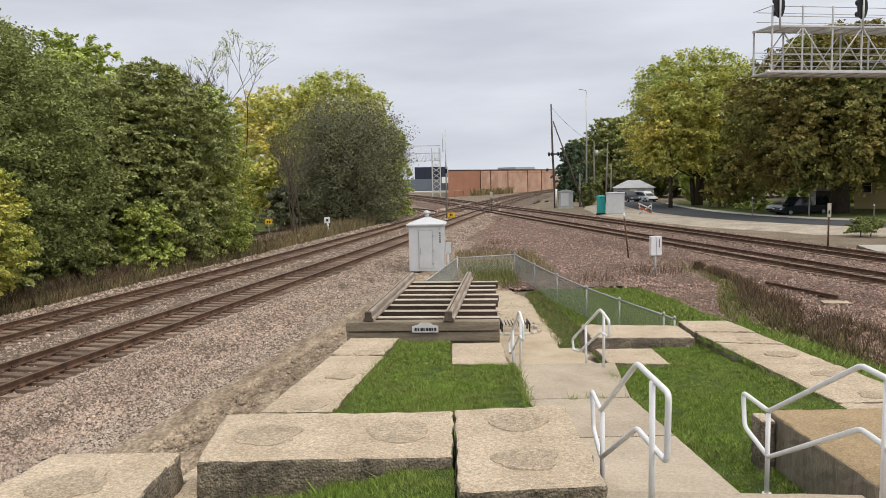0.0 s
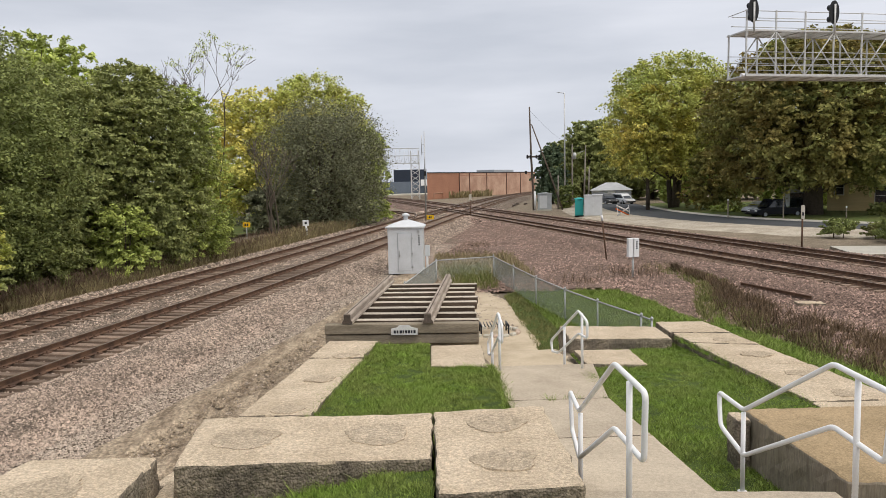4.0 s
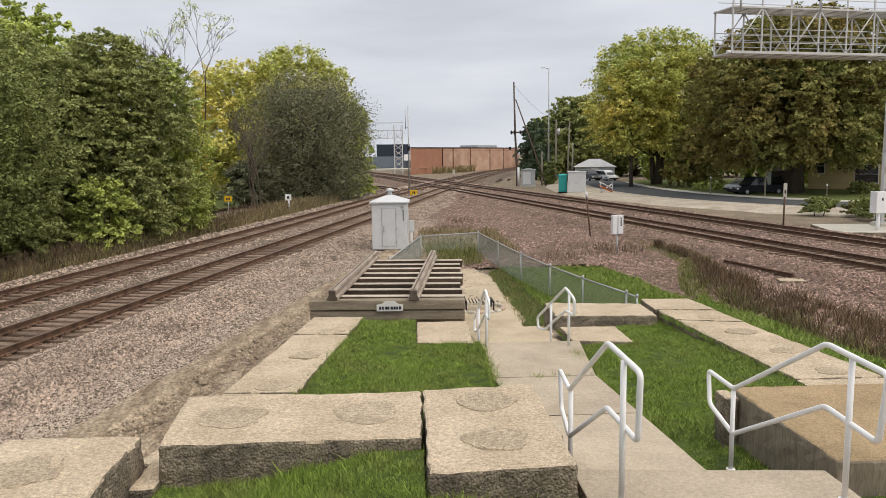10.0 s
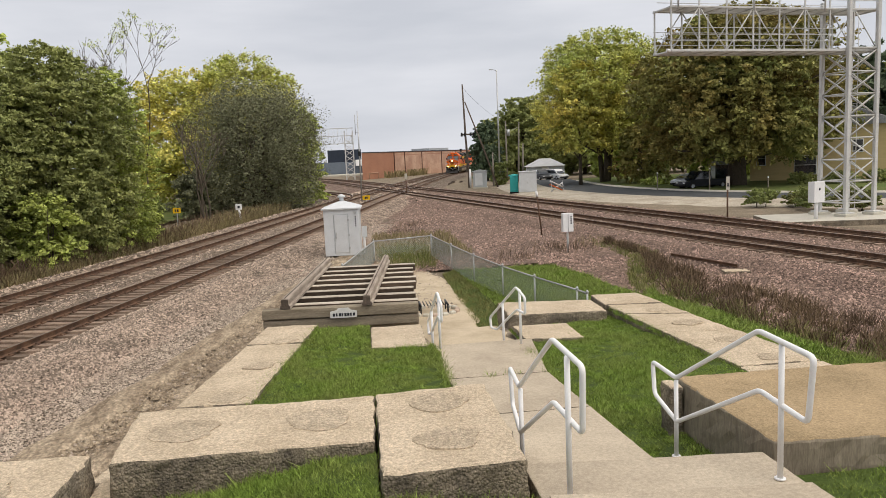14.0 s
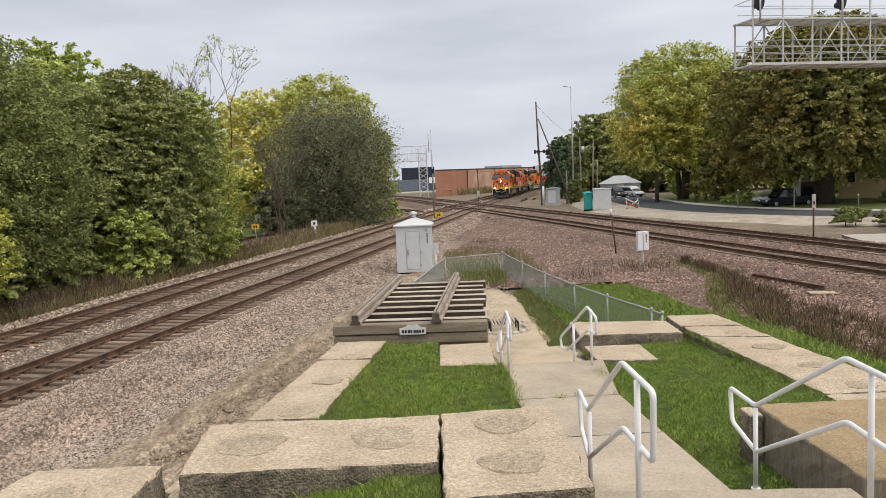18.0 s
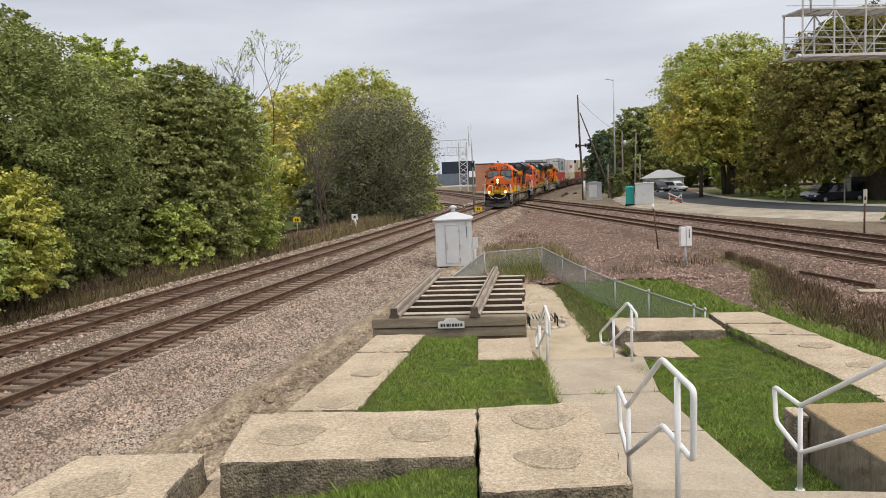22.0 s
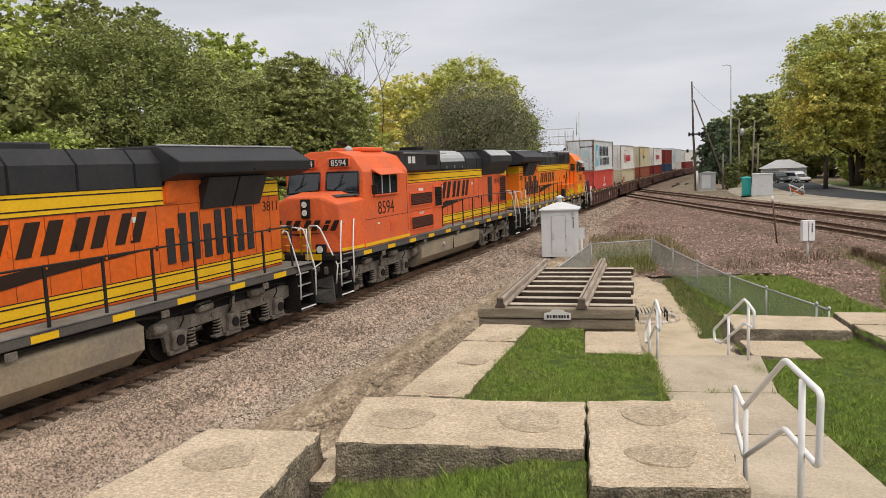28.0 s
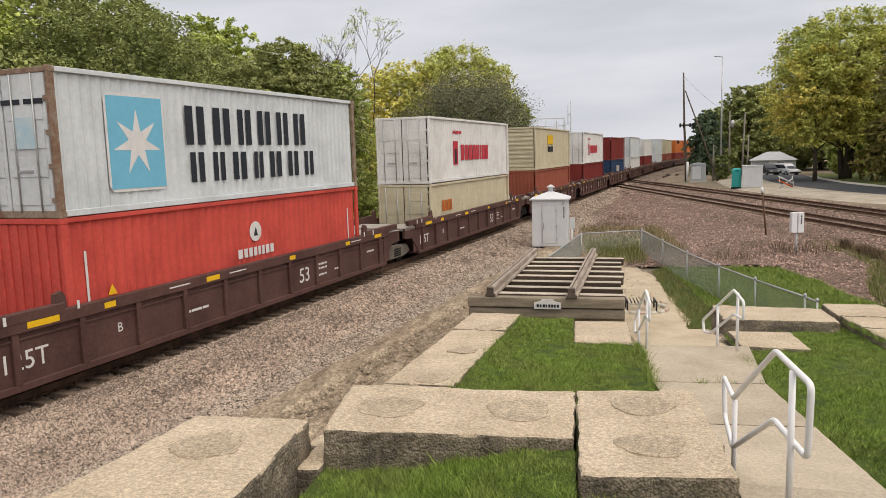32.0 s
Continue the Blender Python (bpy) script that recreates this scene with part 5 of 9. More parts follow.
part("numeral_bar", box(-0.05, 0.05, -0.066, -0.06, 2.1, 2.3), MARKDARK, ms)

# an old rail lying in the weeds
old = thing("scrap_rail", "rusty length of old rail lying in the weeds", "rail", pose(13.9, 28.5, -0.42, 0, 0, 13.5))
part("head", box(-0.035, 0.035, -2.0, 2.0, 0.06, 0.1, 0.006), RUST, old)
part("web", box(-0.012, 0.012, -2.0, 2.0, 0.0, 0.062), RUST, old)
part("foot", box(-0.07, 0.07, -2.0, 2.0, -0.02, 0.002), RUST, old)


# trees, shrubs, weeds
def leafy(name, c1, c2, scale=0.5, island=0.45, through_=0.2):
    """Leaves that let some light through."""
    k = 1.4
    m = mat(name, tuple(v * k for v in c1), 0.55, vary=0.2, scale=scale, fine=3.0, bump=0, tint=tuple(v * k for v in c2), island=island, spec=0.12)
    nn, ll = m.node_tree.nodes, m.node_tree.links
    b = nn["Principled BSDF"]
    tr, mx = nn.new("ShaderNodeBsdfTranslucent"), nn.new("ShaderNodeMixShader")
    mx.inputs["Fac"].default_value = through_
    ll.new(b.inputs["Base Color"].links[0].from_socket, tr.inputs["Color"])
    ll.new(b.outputs[0], mx.inputs[1])
    ll.new(tr.outputs[0], mx.inputs[2])
    ll.new(mx.outputs[0], nn["Material Output"].inputs["Surface"])
    return m


LEAF_LIGHT = leafy("light_green_leaves", (0.237, 0.267, 0.090), (0.168, 0.198, 0.069))
LEAF_DARK = leafy("dark_green_leaves", (0.30, 0.32, 0.115), (0.21, 0.235, 0.09))
LEAF_GREEN = leafy("green_leaves", (0.42, 0.47, 0.125), (0.29, 0.335, 0.10))
LEAF_SUMAC = leafy("sumac_leaves", (0.344, 0.396, 0.112), (0.249, 0.297, 0.086), scale=0.8)
LEAF_YG = leafy("yellowing_leaves", (0.497, 0.460, 0.110), (0.331, 0.377, 0.101), scale=0.6)
LEAF_YELLOW = leafy("yellow_leaves", (0.627, 0.538, 0.146), (0.403, 0.420, 0.118), scale=0.2)
LEAF_OLIVE = leafy("olive_leaves", (0.20, 0.205, 0.12), (0.145, 0.15, 0.09), scale=0.4)
LEAF_MAPLE = leafy("turning_maple_leaves", (0.190, 0.213, 0.067), (0.236, 0.178, 0.057), scale=0.16)
LEAF_MIX = leafy("green_and_yellow_leaves", (0.336, 0.392, 0.118), (0.448, 0.420, 0.112), scale=0.12)
LEAF_SPRUCE = leafy("blue_green_needles", (0.13, 0.17, 0.10), (0.09, 0.125, 0.075))
TWIG = mat("twigs", (0.17, 0.14, 0.11), 0.9, vary=0.3, scale=3, bump=0, island=0.4)
DRY = mat("dry_stalks", (0.22, 0.155, 0.10), 0.9, vary=0.3, scale=1.0, bump=0, tint=(0.15, 0.10, 0.07), island=0.5)
STRAW = mat("straw_grass", (0.36, 0.29, 0.16), 0.9, vary=0.3, scale=0.7, bump=0, tint=(0.24, 0.21, 0.10), island=0.4)
WEEDG = mat("weed_green", (0.16, 0.20, 0.05), 0.85, vary=0.3, scale=0.8, bump=0, tint=(0.22, 0.21, 0.08), island=0.4)
STRAWGREEN = mat("rough_grass", (0.27, 0.255, 0.10), 0.9, vary=0.3, scale=1.2, bump=0, tint=(0.19, 0.215, 0.07), island=0.4)
WEEDD = mat("dead_weeds", (0.215, 0.155, 0.09), 0.9, vary=0.3, scale=0.8, bump=0, tint=(0.15, 0.105, 0.072), island=0.6)


def leaves(name, centers, out, size, material, parent, seed, aspect=0.62, droop=0.55):
    """Many small leaves: folded quads at the centres, facing roughly outwards."""
    r = np.random.default_rng(seed)
    n = len(centers)
    nrm = out * 0.45 + r.normal(0, 0.55, (n, 3)) + np.array([0, 0, droop])
    nrm /= np.linalg.norm(nrm, axis=1, keepdims=True)
    t = np.cross(nrm, r.normal(0, 1, (n, 3)))
    t /= np.linalg.norm(t, axis=1, keepdims=True) + 1e-9
    b = np.cross(nrm, t)
    s = (size * r.uniform(0.6, 1.35, n))[:, None]
    v = np.stack([centers - t * s, centers - b * s * aspect - nrm * s * 0.18, centers + t * s, centers + b * s * aspect - nrm * s * 0.18], 1)
    f = np.arange(4 * n).reshape(-1, 4)
    return fast_mesh(name, v.reshape(-1, 3), f, 4, material, parent, "stuff")


def ripple(v, seed, freq):
    """Smooth noise from crossed waves, about -1 to 1."""
    r = np.random.default_rng(seed)
    out = np.zeros(len(v))
    for _ in range(5):
        k = r.normal(0, 1, 3)
        out += np.sin(v @ (k / np.linalg.norm(k)) * freq * r.uniform(0.6, 1.5) + r.uniform(0, 6.3))
    return out / 2.6


def tree(label, x, y, top, radius, material, n, leaf, base=-0.5, low=0.18, seed=0, trunks=1, trunk_r=0.22, limbs=16, spray=0.2, up=0.5, name="tree", cat="tree", squash=1.0, shape=1.0, gaps=0.25, flat=0.45, rough=0.16, full=0.86, per=42):
    """A tree: tapered trunks, limbs, and a crown of leafy sprays with an uneven outline and gaps."""
    n, leaf = int(n * 0.74), leaf * 0.95
    ob = thing(name, label, cat, pose(x, y, base))
    H = top - base
    z0 = H * low
    r = random.Random(seed + 17)
    q = np.random.default_rng(seed)
    m_ = max(40, n // per)
    h = q.uniform(0, 1, m_ * 3)
    hm = 0.46 * shape
    dome = np.where(h > hm, np.sqrt(np.maximum(0.01, 1 - ((h - hm) / (1 - hm)) ** 2.5)), 1 - (1 - full) * 2.2 * ((hm - h) / hm) ** 2)
    env = radius * dome
    keep = q.uniform(0, 1, m_ * 3) < (env / radius + 0.15)
    h, env = h[keep][:m_], env[keep][:m_]
    m_ = len(h)
    a = q.uniform(0, 2 * np.pi, m_)
    u = 0.42 + 0.58 * q.uniform(0, 1, m_) ** 0.6
    way = np.stack([np.cos(a), np.sin(a) * squash, 1.6 * (h - 0.45)], 1)
    swell = 1 + rough * ripple(way, seed + 3, 4.0) + rough * 0.6 * ripple(way, seed + 4, 9.0)
    rr = env * u * swell
    P = np.stack([rr * np.cos(a), rr * np.sin(a) * squash, z0 + (H - z0) * (h * (0.93 + 0.07 * swell))], 1)
    ok = ripple(P / radius, seed + 5, 8.0) > -1.35 + gaps * 1.6 * u
    P, way, u = P[ok], way[ok], u[ok]
    m_ = len(P)
    d = way / np.linalg.norm(way, axis=1, keepdims=True) * 0.7 + q.normal(0, 0.4, (m_, 3)) + np.array([0, 0, up])
    d /= np.linalg.norm(d, axis=1, keepdims=True)
    length = radius * spray * q.uniform(0.5, 1.3, m_)
    t = q.uniform(0, 1, (m_, per)) ** 0.8
    wide = q.normal(0, 1, (m_, per, 3)) * np.array([1, 1, flat])
    C = P[:, None] + d[:, None] * (length[:, None] * (t - 0.35))[..., None] + wide * (length[:, None] * 0.2 * (1.15 - 0.6 * t))[..., None]
    C[..., 2] -= (length[:, None] * 0.3) * t ** 2
    C = C.reshape(-1, 3)
    out = np.repeat(d, per, 0)
    C[:, 2] = np.maximum(C[:, 2], 0.1)
    for k in range(trunks):
        b = 2 * math.pi * k / max(trunks, 1) + seed
        bx, by = (0.35 * math.cos(b), 0.35 * math.sin(b)) if trunks > 1 else (0, 0)
        tx, ty = (radius * 0.32 * math.cos(b), radius * 0.32 * math.sin(b)) if trunks > 1 else (r.uniform(-0.2, 0.2), r.uniform(-0.2, 0.2))
        pts = [(bx, by, -0.3), (bx + tx * 0.15, by + ty * 0.15, H * 0.2), (bx + tx * 0.5, by + ty * 0.5, H * 0.5), (bx + tx, by + ty, H * 0.82)]
        part("trunk", tube(pts, trunk_r, 9, radii=[trunk_r * 1.35, trunk_r, trunk_r * 0.65, trunk_r * 0.22]), BARK, ob, smooth=True)
        for _ in range(max(2, limbs // trunks)):
            lx, ly, lz = P[r.randrange(m_)]
            zs = min(max(lz * 0.62, H * 0.12), H * 0.7)
            f = zs / (H * 0.82)
            sx_, sy_ = bx + tx * f, by + ty * f
            part("limb", tube([(sx_, sy_, zs), ((sx_ + lx) / 2 + r.uniform(-0.2, 0.2), (sy_ + ly) / 2, (zs + lz) / 2 + 0.2), (lx, ly, lz)], 0.05, 5, radii=[trunk_r * 0.4, trunk_r * 0.25, trunk_r * 0.07]), BARK, ob)
    leaves("crown", C, out, leaf, material, ob, seed + 1)
    k = q.integers(0, m_, max(60, n // 8))
    core = P[k] * np.array([0.66, 0.66, 0.9]) + np.array([0, 0, 0.06 * H]) + q.normal(0, radius * 0.06, (len(k), 3))
    core[:, 2] = np.clip(core[:, 2], 0.2, H * 0.9)
    leaves("inner_leaves", core, d[k], leaf * 1.9, material, ob, seed + 2)
    return ob


tree("light green young tree with loose feathery leaves", -19.7, 31.2, 11.2, 5.2, LEAF_LIGHT, 90000, 0.075, low=0.14, seed=1, trunks=3, trunk_r=0.12, up=0.9, spray=0.2, flat=0.9, gaps=0.15, rough=0.1, limbs=24)
tree("yellow and green shrub at the edge of the trees", -16.7, 26.4, 5.2, 1.9, LEAF_YG, 20000, 0.08, low=0.2, seed=2, trunks=3, trunk_r=0.06, spray=0.3, name="shrub", cat="shrub", shape=0.8)
tree("green sumac thicket with long drooping leaves", -17.6, 22.9, 6.1, 2.3, LEAF_SUMAC, 26000, 0.09, low=0.05, seed=3, trunks=4, trunk_r=0.07, spray=0.36, flat=0.25, name="shrub", cat="shrub", shape=0.8)
tree("green sumac thicket near the lane", -18.9, 19.9, 6.6, 2.5, LEAF_SUMAC, 24000, 0.09, low=0.05, seed=4, trunks=4, trunk_r=0.07, spray=0.36, flat=0.25, name="shrub", cat="shrub", shape=0.8)
tree("dense dark green tree beside the railway", -15.9, 42.0, 10.9, 3.9, LEAF_DARK, 84000, 0.1, low=0.04, seed=5, trunk_r=0.2, spray=0.22, flat=0.3, up=0.2, gaps=0.02, rough=0.12, shape=0.85)
tree("dense dark green tree in the row", -19.0, 38.0, 10.4, 3.6, LEAF_DARK, 58000, 0.1, low=0.04, seed=6, trunk_r=0.17, spray=0.22, flat=0.3, up=0.2, gaps=0.02, shape=0.85)
tree("green tree with pale leaves at the end of the row", -13.9, 44.6, 10.0, 2.5, LEAF_GREEN, 36000, 0.09, low=0.06, seed=7, trunk_r=0.14, spray=0.26, up=0.6, shape=0.85)
for k, (x, y, top, rad) in enumerate(((-24.0, 49.0, 14.0, 4.0), (-26.0, 41.5, 14.2, 4.4), (-27.0, 36.0, 14.8, 4.6), (-27.5, 29.5, 14.4, 4.6), (-26.0, 23.5, 13.5, 4.2), (-24.0, 17.0, 12.5, 4.0), (-22.3, 45.0, 12.8, 3.8), (-23.0, 26.0, 9.5, 3.6))):
    tree("tall dark green tree with a ragged crown", x, y, top, rad, LEAF_DARK if k % 3 else LEAF_GREEN, 24000, 0.15, low=0.12, seed=20 + k, trunk_r=0.24, spray=0.26, flat=0.4, rough=0.2, gaps=0.3)
for k, (x, y, top, rad, m_) in enumerate(((-17.0, 33.8, 3.6, 1.7, LEAF_DARK), (-15.2, 38.0, 3.4, 1.6, LEAF_GREEN), (-13.6, 47.5, 3.0, 1.5, LEAF_GREEN), (-18.0, 29.5, 3.4, 1.7, LEAF_DARK), (-14.6, 52.0, 2.4, 1.5, LEAF_LIGHT), (-15.6, 57.0, 2.0, 1.3, LEAF_GREEN), (-20.5, 24.5, 4.4, 2.0, LEAF_DARK), (-20.5, 16.5, 5.0, 2.2, LEAF_GREEN))):
    tree("leafy undergrowth bush below the trees", x, y, top, rad, m_, 9000, 0.1, low=0.02, seed=40 + k, trunks=3, trunk_r=0.04, limbs=6, spray=0.35, name="shrub", cat="shrub")
tree("dense green tree filling the row behind", -19.8, 47.0, 9.6, 3.6, LEAF_DARK, 22000, 0.14, low=0.02, seed=58, trunk_r=0.17, spray=0.24, gaps=0.0, shape=0.85)
# the middle group
tree("large yellow autumn tree behind a dark one", -18.3, 87.5, 14.8, 7.8, LEAF_YELLOW, 40000, 0.19, low=0.06, seed=60, trunk_r=0.3, up=0.6, spray=0.22, shape=0.9, flat=0.8)
tree("broad yellow-green autumn tree by the railway", -12.6, 89.0, 16.4, 7.6, LEAF_MIX, 46000, 0.17, low=0.06, seed=61, trunk_r=0.3, up=0.6, spray=0.22, flat=0.8)
tree("dark olive tree with thin grey twigs", -9.8, 76.5, 11.9, 6.3, LEAF_OLIVE, 84000, 0.095, low=0.0, seed=62, trunks=7, trunk_r=0.14, up=1.4, spray=0.4, flat=1.2, shape=0.95, rough=0.2, gaps=0.2, limbs=70)
tree("green tree beside the curving track", -6.6, 87.0, 10.6, 3.4, LEAF_GREEN, 18000, 0.2, low=0.03, seed=63, trunk_r=0.18, spray=0.28)
tree("low olive shrub below the olive tree", -15.0, 72.5, 4.0, 2.4, LEAF_OLIVE, 9000, 0.16, low=0.0, seed=64, trunks=3, trunk_r=0.06, spray=0.3, name="shrub", cat="shrub")
# across the street
tree("broad tall tree turning from green to yellow", 34.6, 101.0, 20.0, 9.3, LEAF_MIX, 66000, 0.19, low=0.26, seed=70, trunks=5, trunk_r=0.3, up=0.9, spray=0.2, shape=0.9, flat=0.8, gaps=0.55, limbs=50, rough=0.12)
tree("yellow side tree under the broad tall one", 30.0, 97.5, 15.8, 5.4, LEAF_YELLOW, 24000, 0.18, low=0.3, seed=71, trunk_r=0.22, up=0.5, spray=0.26, flat=0.7)
tree("huge broad maple turning olive and russet", 41.0, 76.5, 18.6, 10.6, LEAF_MAPLE, 110000, 0.2, low=0.19, seed=72, trunk_r=0.8, spray=0.15, up=0.1, flat=0.3, shape=0.85, gaps=0.15, rough=0.1, limbs=30)
tree("dark green tree behind the poles", 33.5, 147.0, 15.0, 7.0, LEAF_DARK, 34000, 0.27, low=0.03, seed=73, trunk_r=0.4)
tree("dark green tree behind the signal cabinet", 31.5, 162.0, 12.5, 5.0, LEAF_DARK, 22000, 0.26, low=0.02, seed=74, trunk_r=0.35)
tree("light green bush by the signal cabinet", 22.3, 114.0, 3.0, 1.6, LEAF_LIGHT, 3500, 0.18, low=0.0, seed=75, trunks=2, trunk_r=0.05, limbs=4, spray=0.35, name="shrub", cat="shrub")
tree("dark spruce behind the cabinet", 24.0, 136.0, 10.5, 3.2, LEAF_SPRUCE, 14000, 0.26, low=0.0, seed=76, trunk_r=0.2, shape=0.5, full=0.7, up=-0.2, flat=0.3)
tree("small golden-green conifer in the yard", 36.4, 92.0, 7.4, 3.6, LEAF_MAPLE, 12000, 0.18, low=0.06, seed=77, trunk_r=0.14, shape=0.6, up=-0.1, flat=0.3)
for k, (x, y, top, rad, m_) in enumerate(((60.5, 80.5, 15.0, 5.0, LEAF_SPRUCE), (70, 108, 16, 9, LEAF_DARK), (58, 137, 12, 10, LEAF_DARK), (47, 150, 12, 9, LEAF_DARK), (44, 122, 10, 6, LEAF_GREEN), (52, 100, 12, 6, LEAF_GREEN), (38, 165, 13, 8, LEAF_DARK), (75, 90, 16, 8, LEAF_DARK), (50, 190, 14, 11, LEAF_DARK), (72, 170, 15, 12, LEAF_DARK), (95, 130, 17, 12, LEAF_DARK))):
    tree("leafy dark green tree among the houses", x, y, top, rad, m_, 12000, 0.42, low=0.02, seed=80 + k, trunk_r=0.35, limbs=8)
for k, (x, y, top, rad, m_) in enumerate(((-40, 60, 9, 6, LEAF_DARK), (-45, 80, 8, 6, LEAF_GREEN), (-48, 100, 8, 7, LEAF_DARK), (-38, 118, 7, 6, LEAF_GREEN), (-34, 140, 7, 8, LEAF_DARK), (-42, 45, 11, 6, LEAF_DARK), (-36, 22, 13, 6, LEAF_DARK))):
    tree("leafy tree on the grass past the railway", x, y, top, rad, m_, 9000, 0.36, low=0.01, seed=95 + k, trunk_r=0.3, limbs=6)
for k, (x, y, top, rad, m_) in enumerate(((30.4, 53.0, 0.75, 1.3, LEAF_LIGHT), (31.8, 48.5, 1.1, 1.5, LEAF_LIGHT), (33.5, 46.5, 0.9, 1.4, WEEDG), (32.6, 51.5, 0.6, 1.3, WEEDG), (35.5, 86.5, 0.6, 1.6, LEAF_GREEN), (38.0, 85.0, 0.6, 1.6, LEAF_GREEN), (40.5, 83.5, 0.6, 1.6, LEAF_DARK), (46.0, 72.5, 0.9, 1.5, LEAF_DARK), (49.0, 70.5, 1.0, 1.6, LEAF_DARK), (52.0, 69.0, 1.0, 1.6, LEAF_DARK))):
    tree("low garden bush by the street", x, y, top, rad, m_, 3200, 0.09 if y < 60 else 0.14, base=-0.4, low=0.0, seed=110 + k, trunks=2, trunk_r=0.03, limbs=4, spray=0.35, name="shrub", cat="shrub")


def bare_tree(label, x, y, top, spread, seed, base=-0.5, tufts=500, stems=2, forks=4, rad0=0.09, tuft=0.13):
    """A nearly leafless tree: thin rising stems that fork a few times, with small tufts of leaves at the tips."""
    ob = thing("bare_tree", label, "tree", pose(x, y, base))
    r = random.Random(seed)
    tips = []
    fine = bmesh.new()

    def grow(p, d, length, rad, depth):
        e = p + d * length
        q = p + d * length * 0.5 + Vector((r.uniform(-1, 1), r.uniform(-1, 1), 0)) * length * 0.05
        bm = bmesh.new() if depth < 2 else fine
        tube([p, q, e], rad, 5, bm, caps=False, radii=[rad, rad * 0.8, rad * 0.62])
        if depth < 2:
            part("trunk" if depth == 0 else "limb", bm, BARK, ob)
        if depth >= forks:
            tips.append(e)
            return
        for k in range(2 if depth < 3 else 3):
            a = r.uniform(0, 2 * math.pi)
            w = Vector((math.cos(a), math.sin(a), 0)) * spread * r.uniform(0.2, 0.55)
            grow(e, (d + w + Vector((0, 0, 0.2))).normalized(), length * r.uniform(0.5, 0.8), max(rad * 0.62, 0.013), depth + 1)

    H = top - base
    for k in range(stems):
        grow(Vector((0.3 * k, 0, -0.3)), Vector((r.uniform(-0.16, 0.16), r.uniform(-0.1, 0.1), 1)).normalized(), H * 0.36, rad0, 0)
    tagged(part("twig_work", fine, TWIG, ob), kind="stuff")
    q = np.random.default_rng(seed)
    T = np.array([list(t) for t in tips])
    T = T[np.argsort(-T[:, 2])][:max(6, len(T) // 3)]
    T = T[q.choice(len(T), max(3, len(T) * 2 // 3), replace=False)]
    c = T[q.integers(0, len(T), tufts)] + q.normal(0, tuft, (tufts, 3)) * np.array([1.4, 1.4, 0.8])
    leaves("tip_leaves", c, q.normal(0, 1, (tufts, 3)), 0.065, LEAF_GREEN, ob, seed)
    return ob


bare_tree("tall thin tree nearly bare of leaves", -14.6, 54.2, 13.8, 1.35, 3, tufts=420, forks=5)
bare_tree("thin bare tree beside the leafy row", -17.2, 54.0, 14.4, 1.35, 8, tufts=520, stems=2, forks=5)
bare_tree("low bare tree with tangled grey twigs", -12.6, 62.0, 9.0, 1.2, 5, tufts=60, stems=3, forks=5)
bare_tree("low bare bush with tangled grey twigs", -13.5, 66.0, 8.0, 1.3, 6, tufts=60, stems=3, forks=5)


def stalks(name, xs, ys, zs, height, width, material, seed, label, category, lean=0.25):
    """Upright dry stalks and tall grasses, as thin blades."""
    r = np.random.default_rng(seed)
    n = len(xs)
    h = height * r.uniform(0.45, 1.1, n)
    a = r.uniform(0, 2 * np.pi, n)
    side = np.stack([np.cos(a), np.sin(a)], 1) * (width * r.uniform(0.6, 1.3, n))[:, None]
    tip = r.normal(0, lean, (n, 2)) * h[:, None]
    v = np.zeros((n, 4, 3))
    for k, (s_, u) in enumerate(((-1, 0), (1, 0), (0.7, 1), (-0.7, 1))):
        v[:, k, 0] = xs + side[:, 0] * s_ + tip[:, 0] * u
        v[:, k, 1] = ys + side[:, 1] * s_ + tip[:, 1] * u
        v[:, k, 2] = zs - 0.04 + h * u
    return fast_mesh(name, v.reshape(-1, 3), np.arange(4 * n).reshape(-1, 4), 4, material, label=label, category=category)


def along_track(points, n, off, y0, y1, seed, zf):
    r = np.random.default_rng(seed)
    yy = 1 / (1 / y0 + r.uniform(0, 1, n) * (1 / y1 - 1 / y0))
    x, y = beside(points, r.uniform(*off, n), yy)
    return x, y, np.array([zf(a, b) for a, b in zip(x, y)])


x, y, z = along_track(TRACK_B, 16000, (-6.0, -2.9), 12, 75, 1, lambda a, b: -0.5)
stalks("dry_grass", x, y, z, 0.55, 0.012, STRAW, 1, "dry straw grass along the track", "dry grass", 0.35)
x, y, z = along_track(TRACK_B, 9000, (-7.5, -3.4), 12, 75, 2, lambda a, b: -0.5)
stalks("brush", x, y, z, 1.0, 0.012, DRY, 2, "brown dry brush under the trees", "brush", 0.4)
x, y, z = along_track(TRACK_B, 2600, (-6.5, -3.4), 48, 75, 3, lambda a, b: -0.5)
stalks("tall_weeds", x, y, z, 1.0, 0.02, STRAW, 3, "tall straw-coloured weeds by the track", "weeds", 0.4)
rng = np.random.default_rng(8)


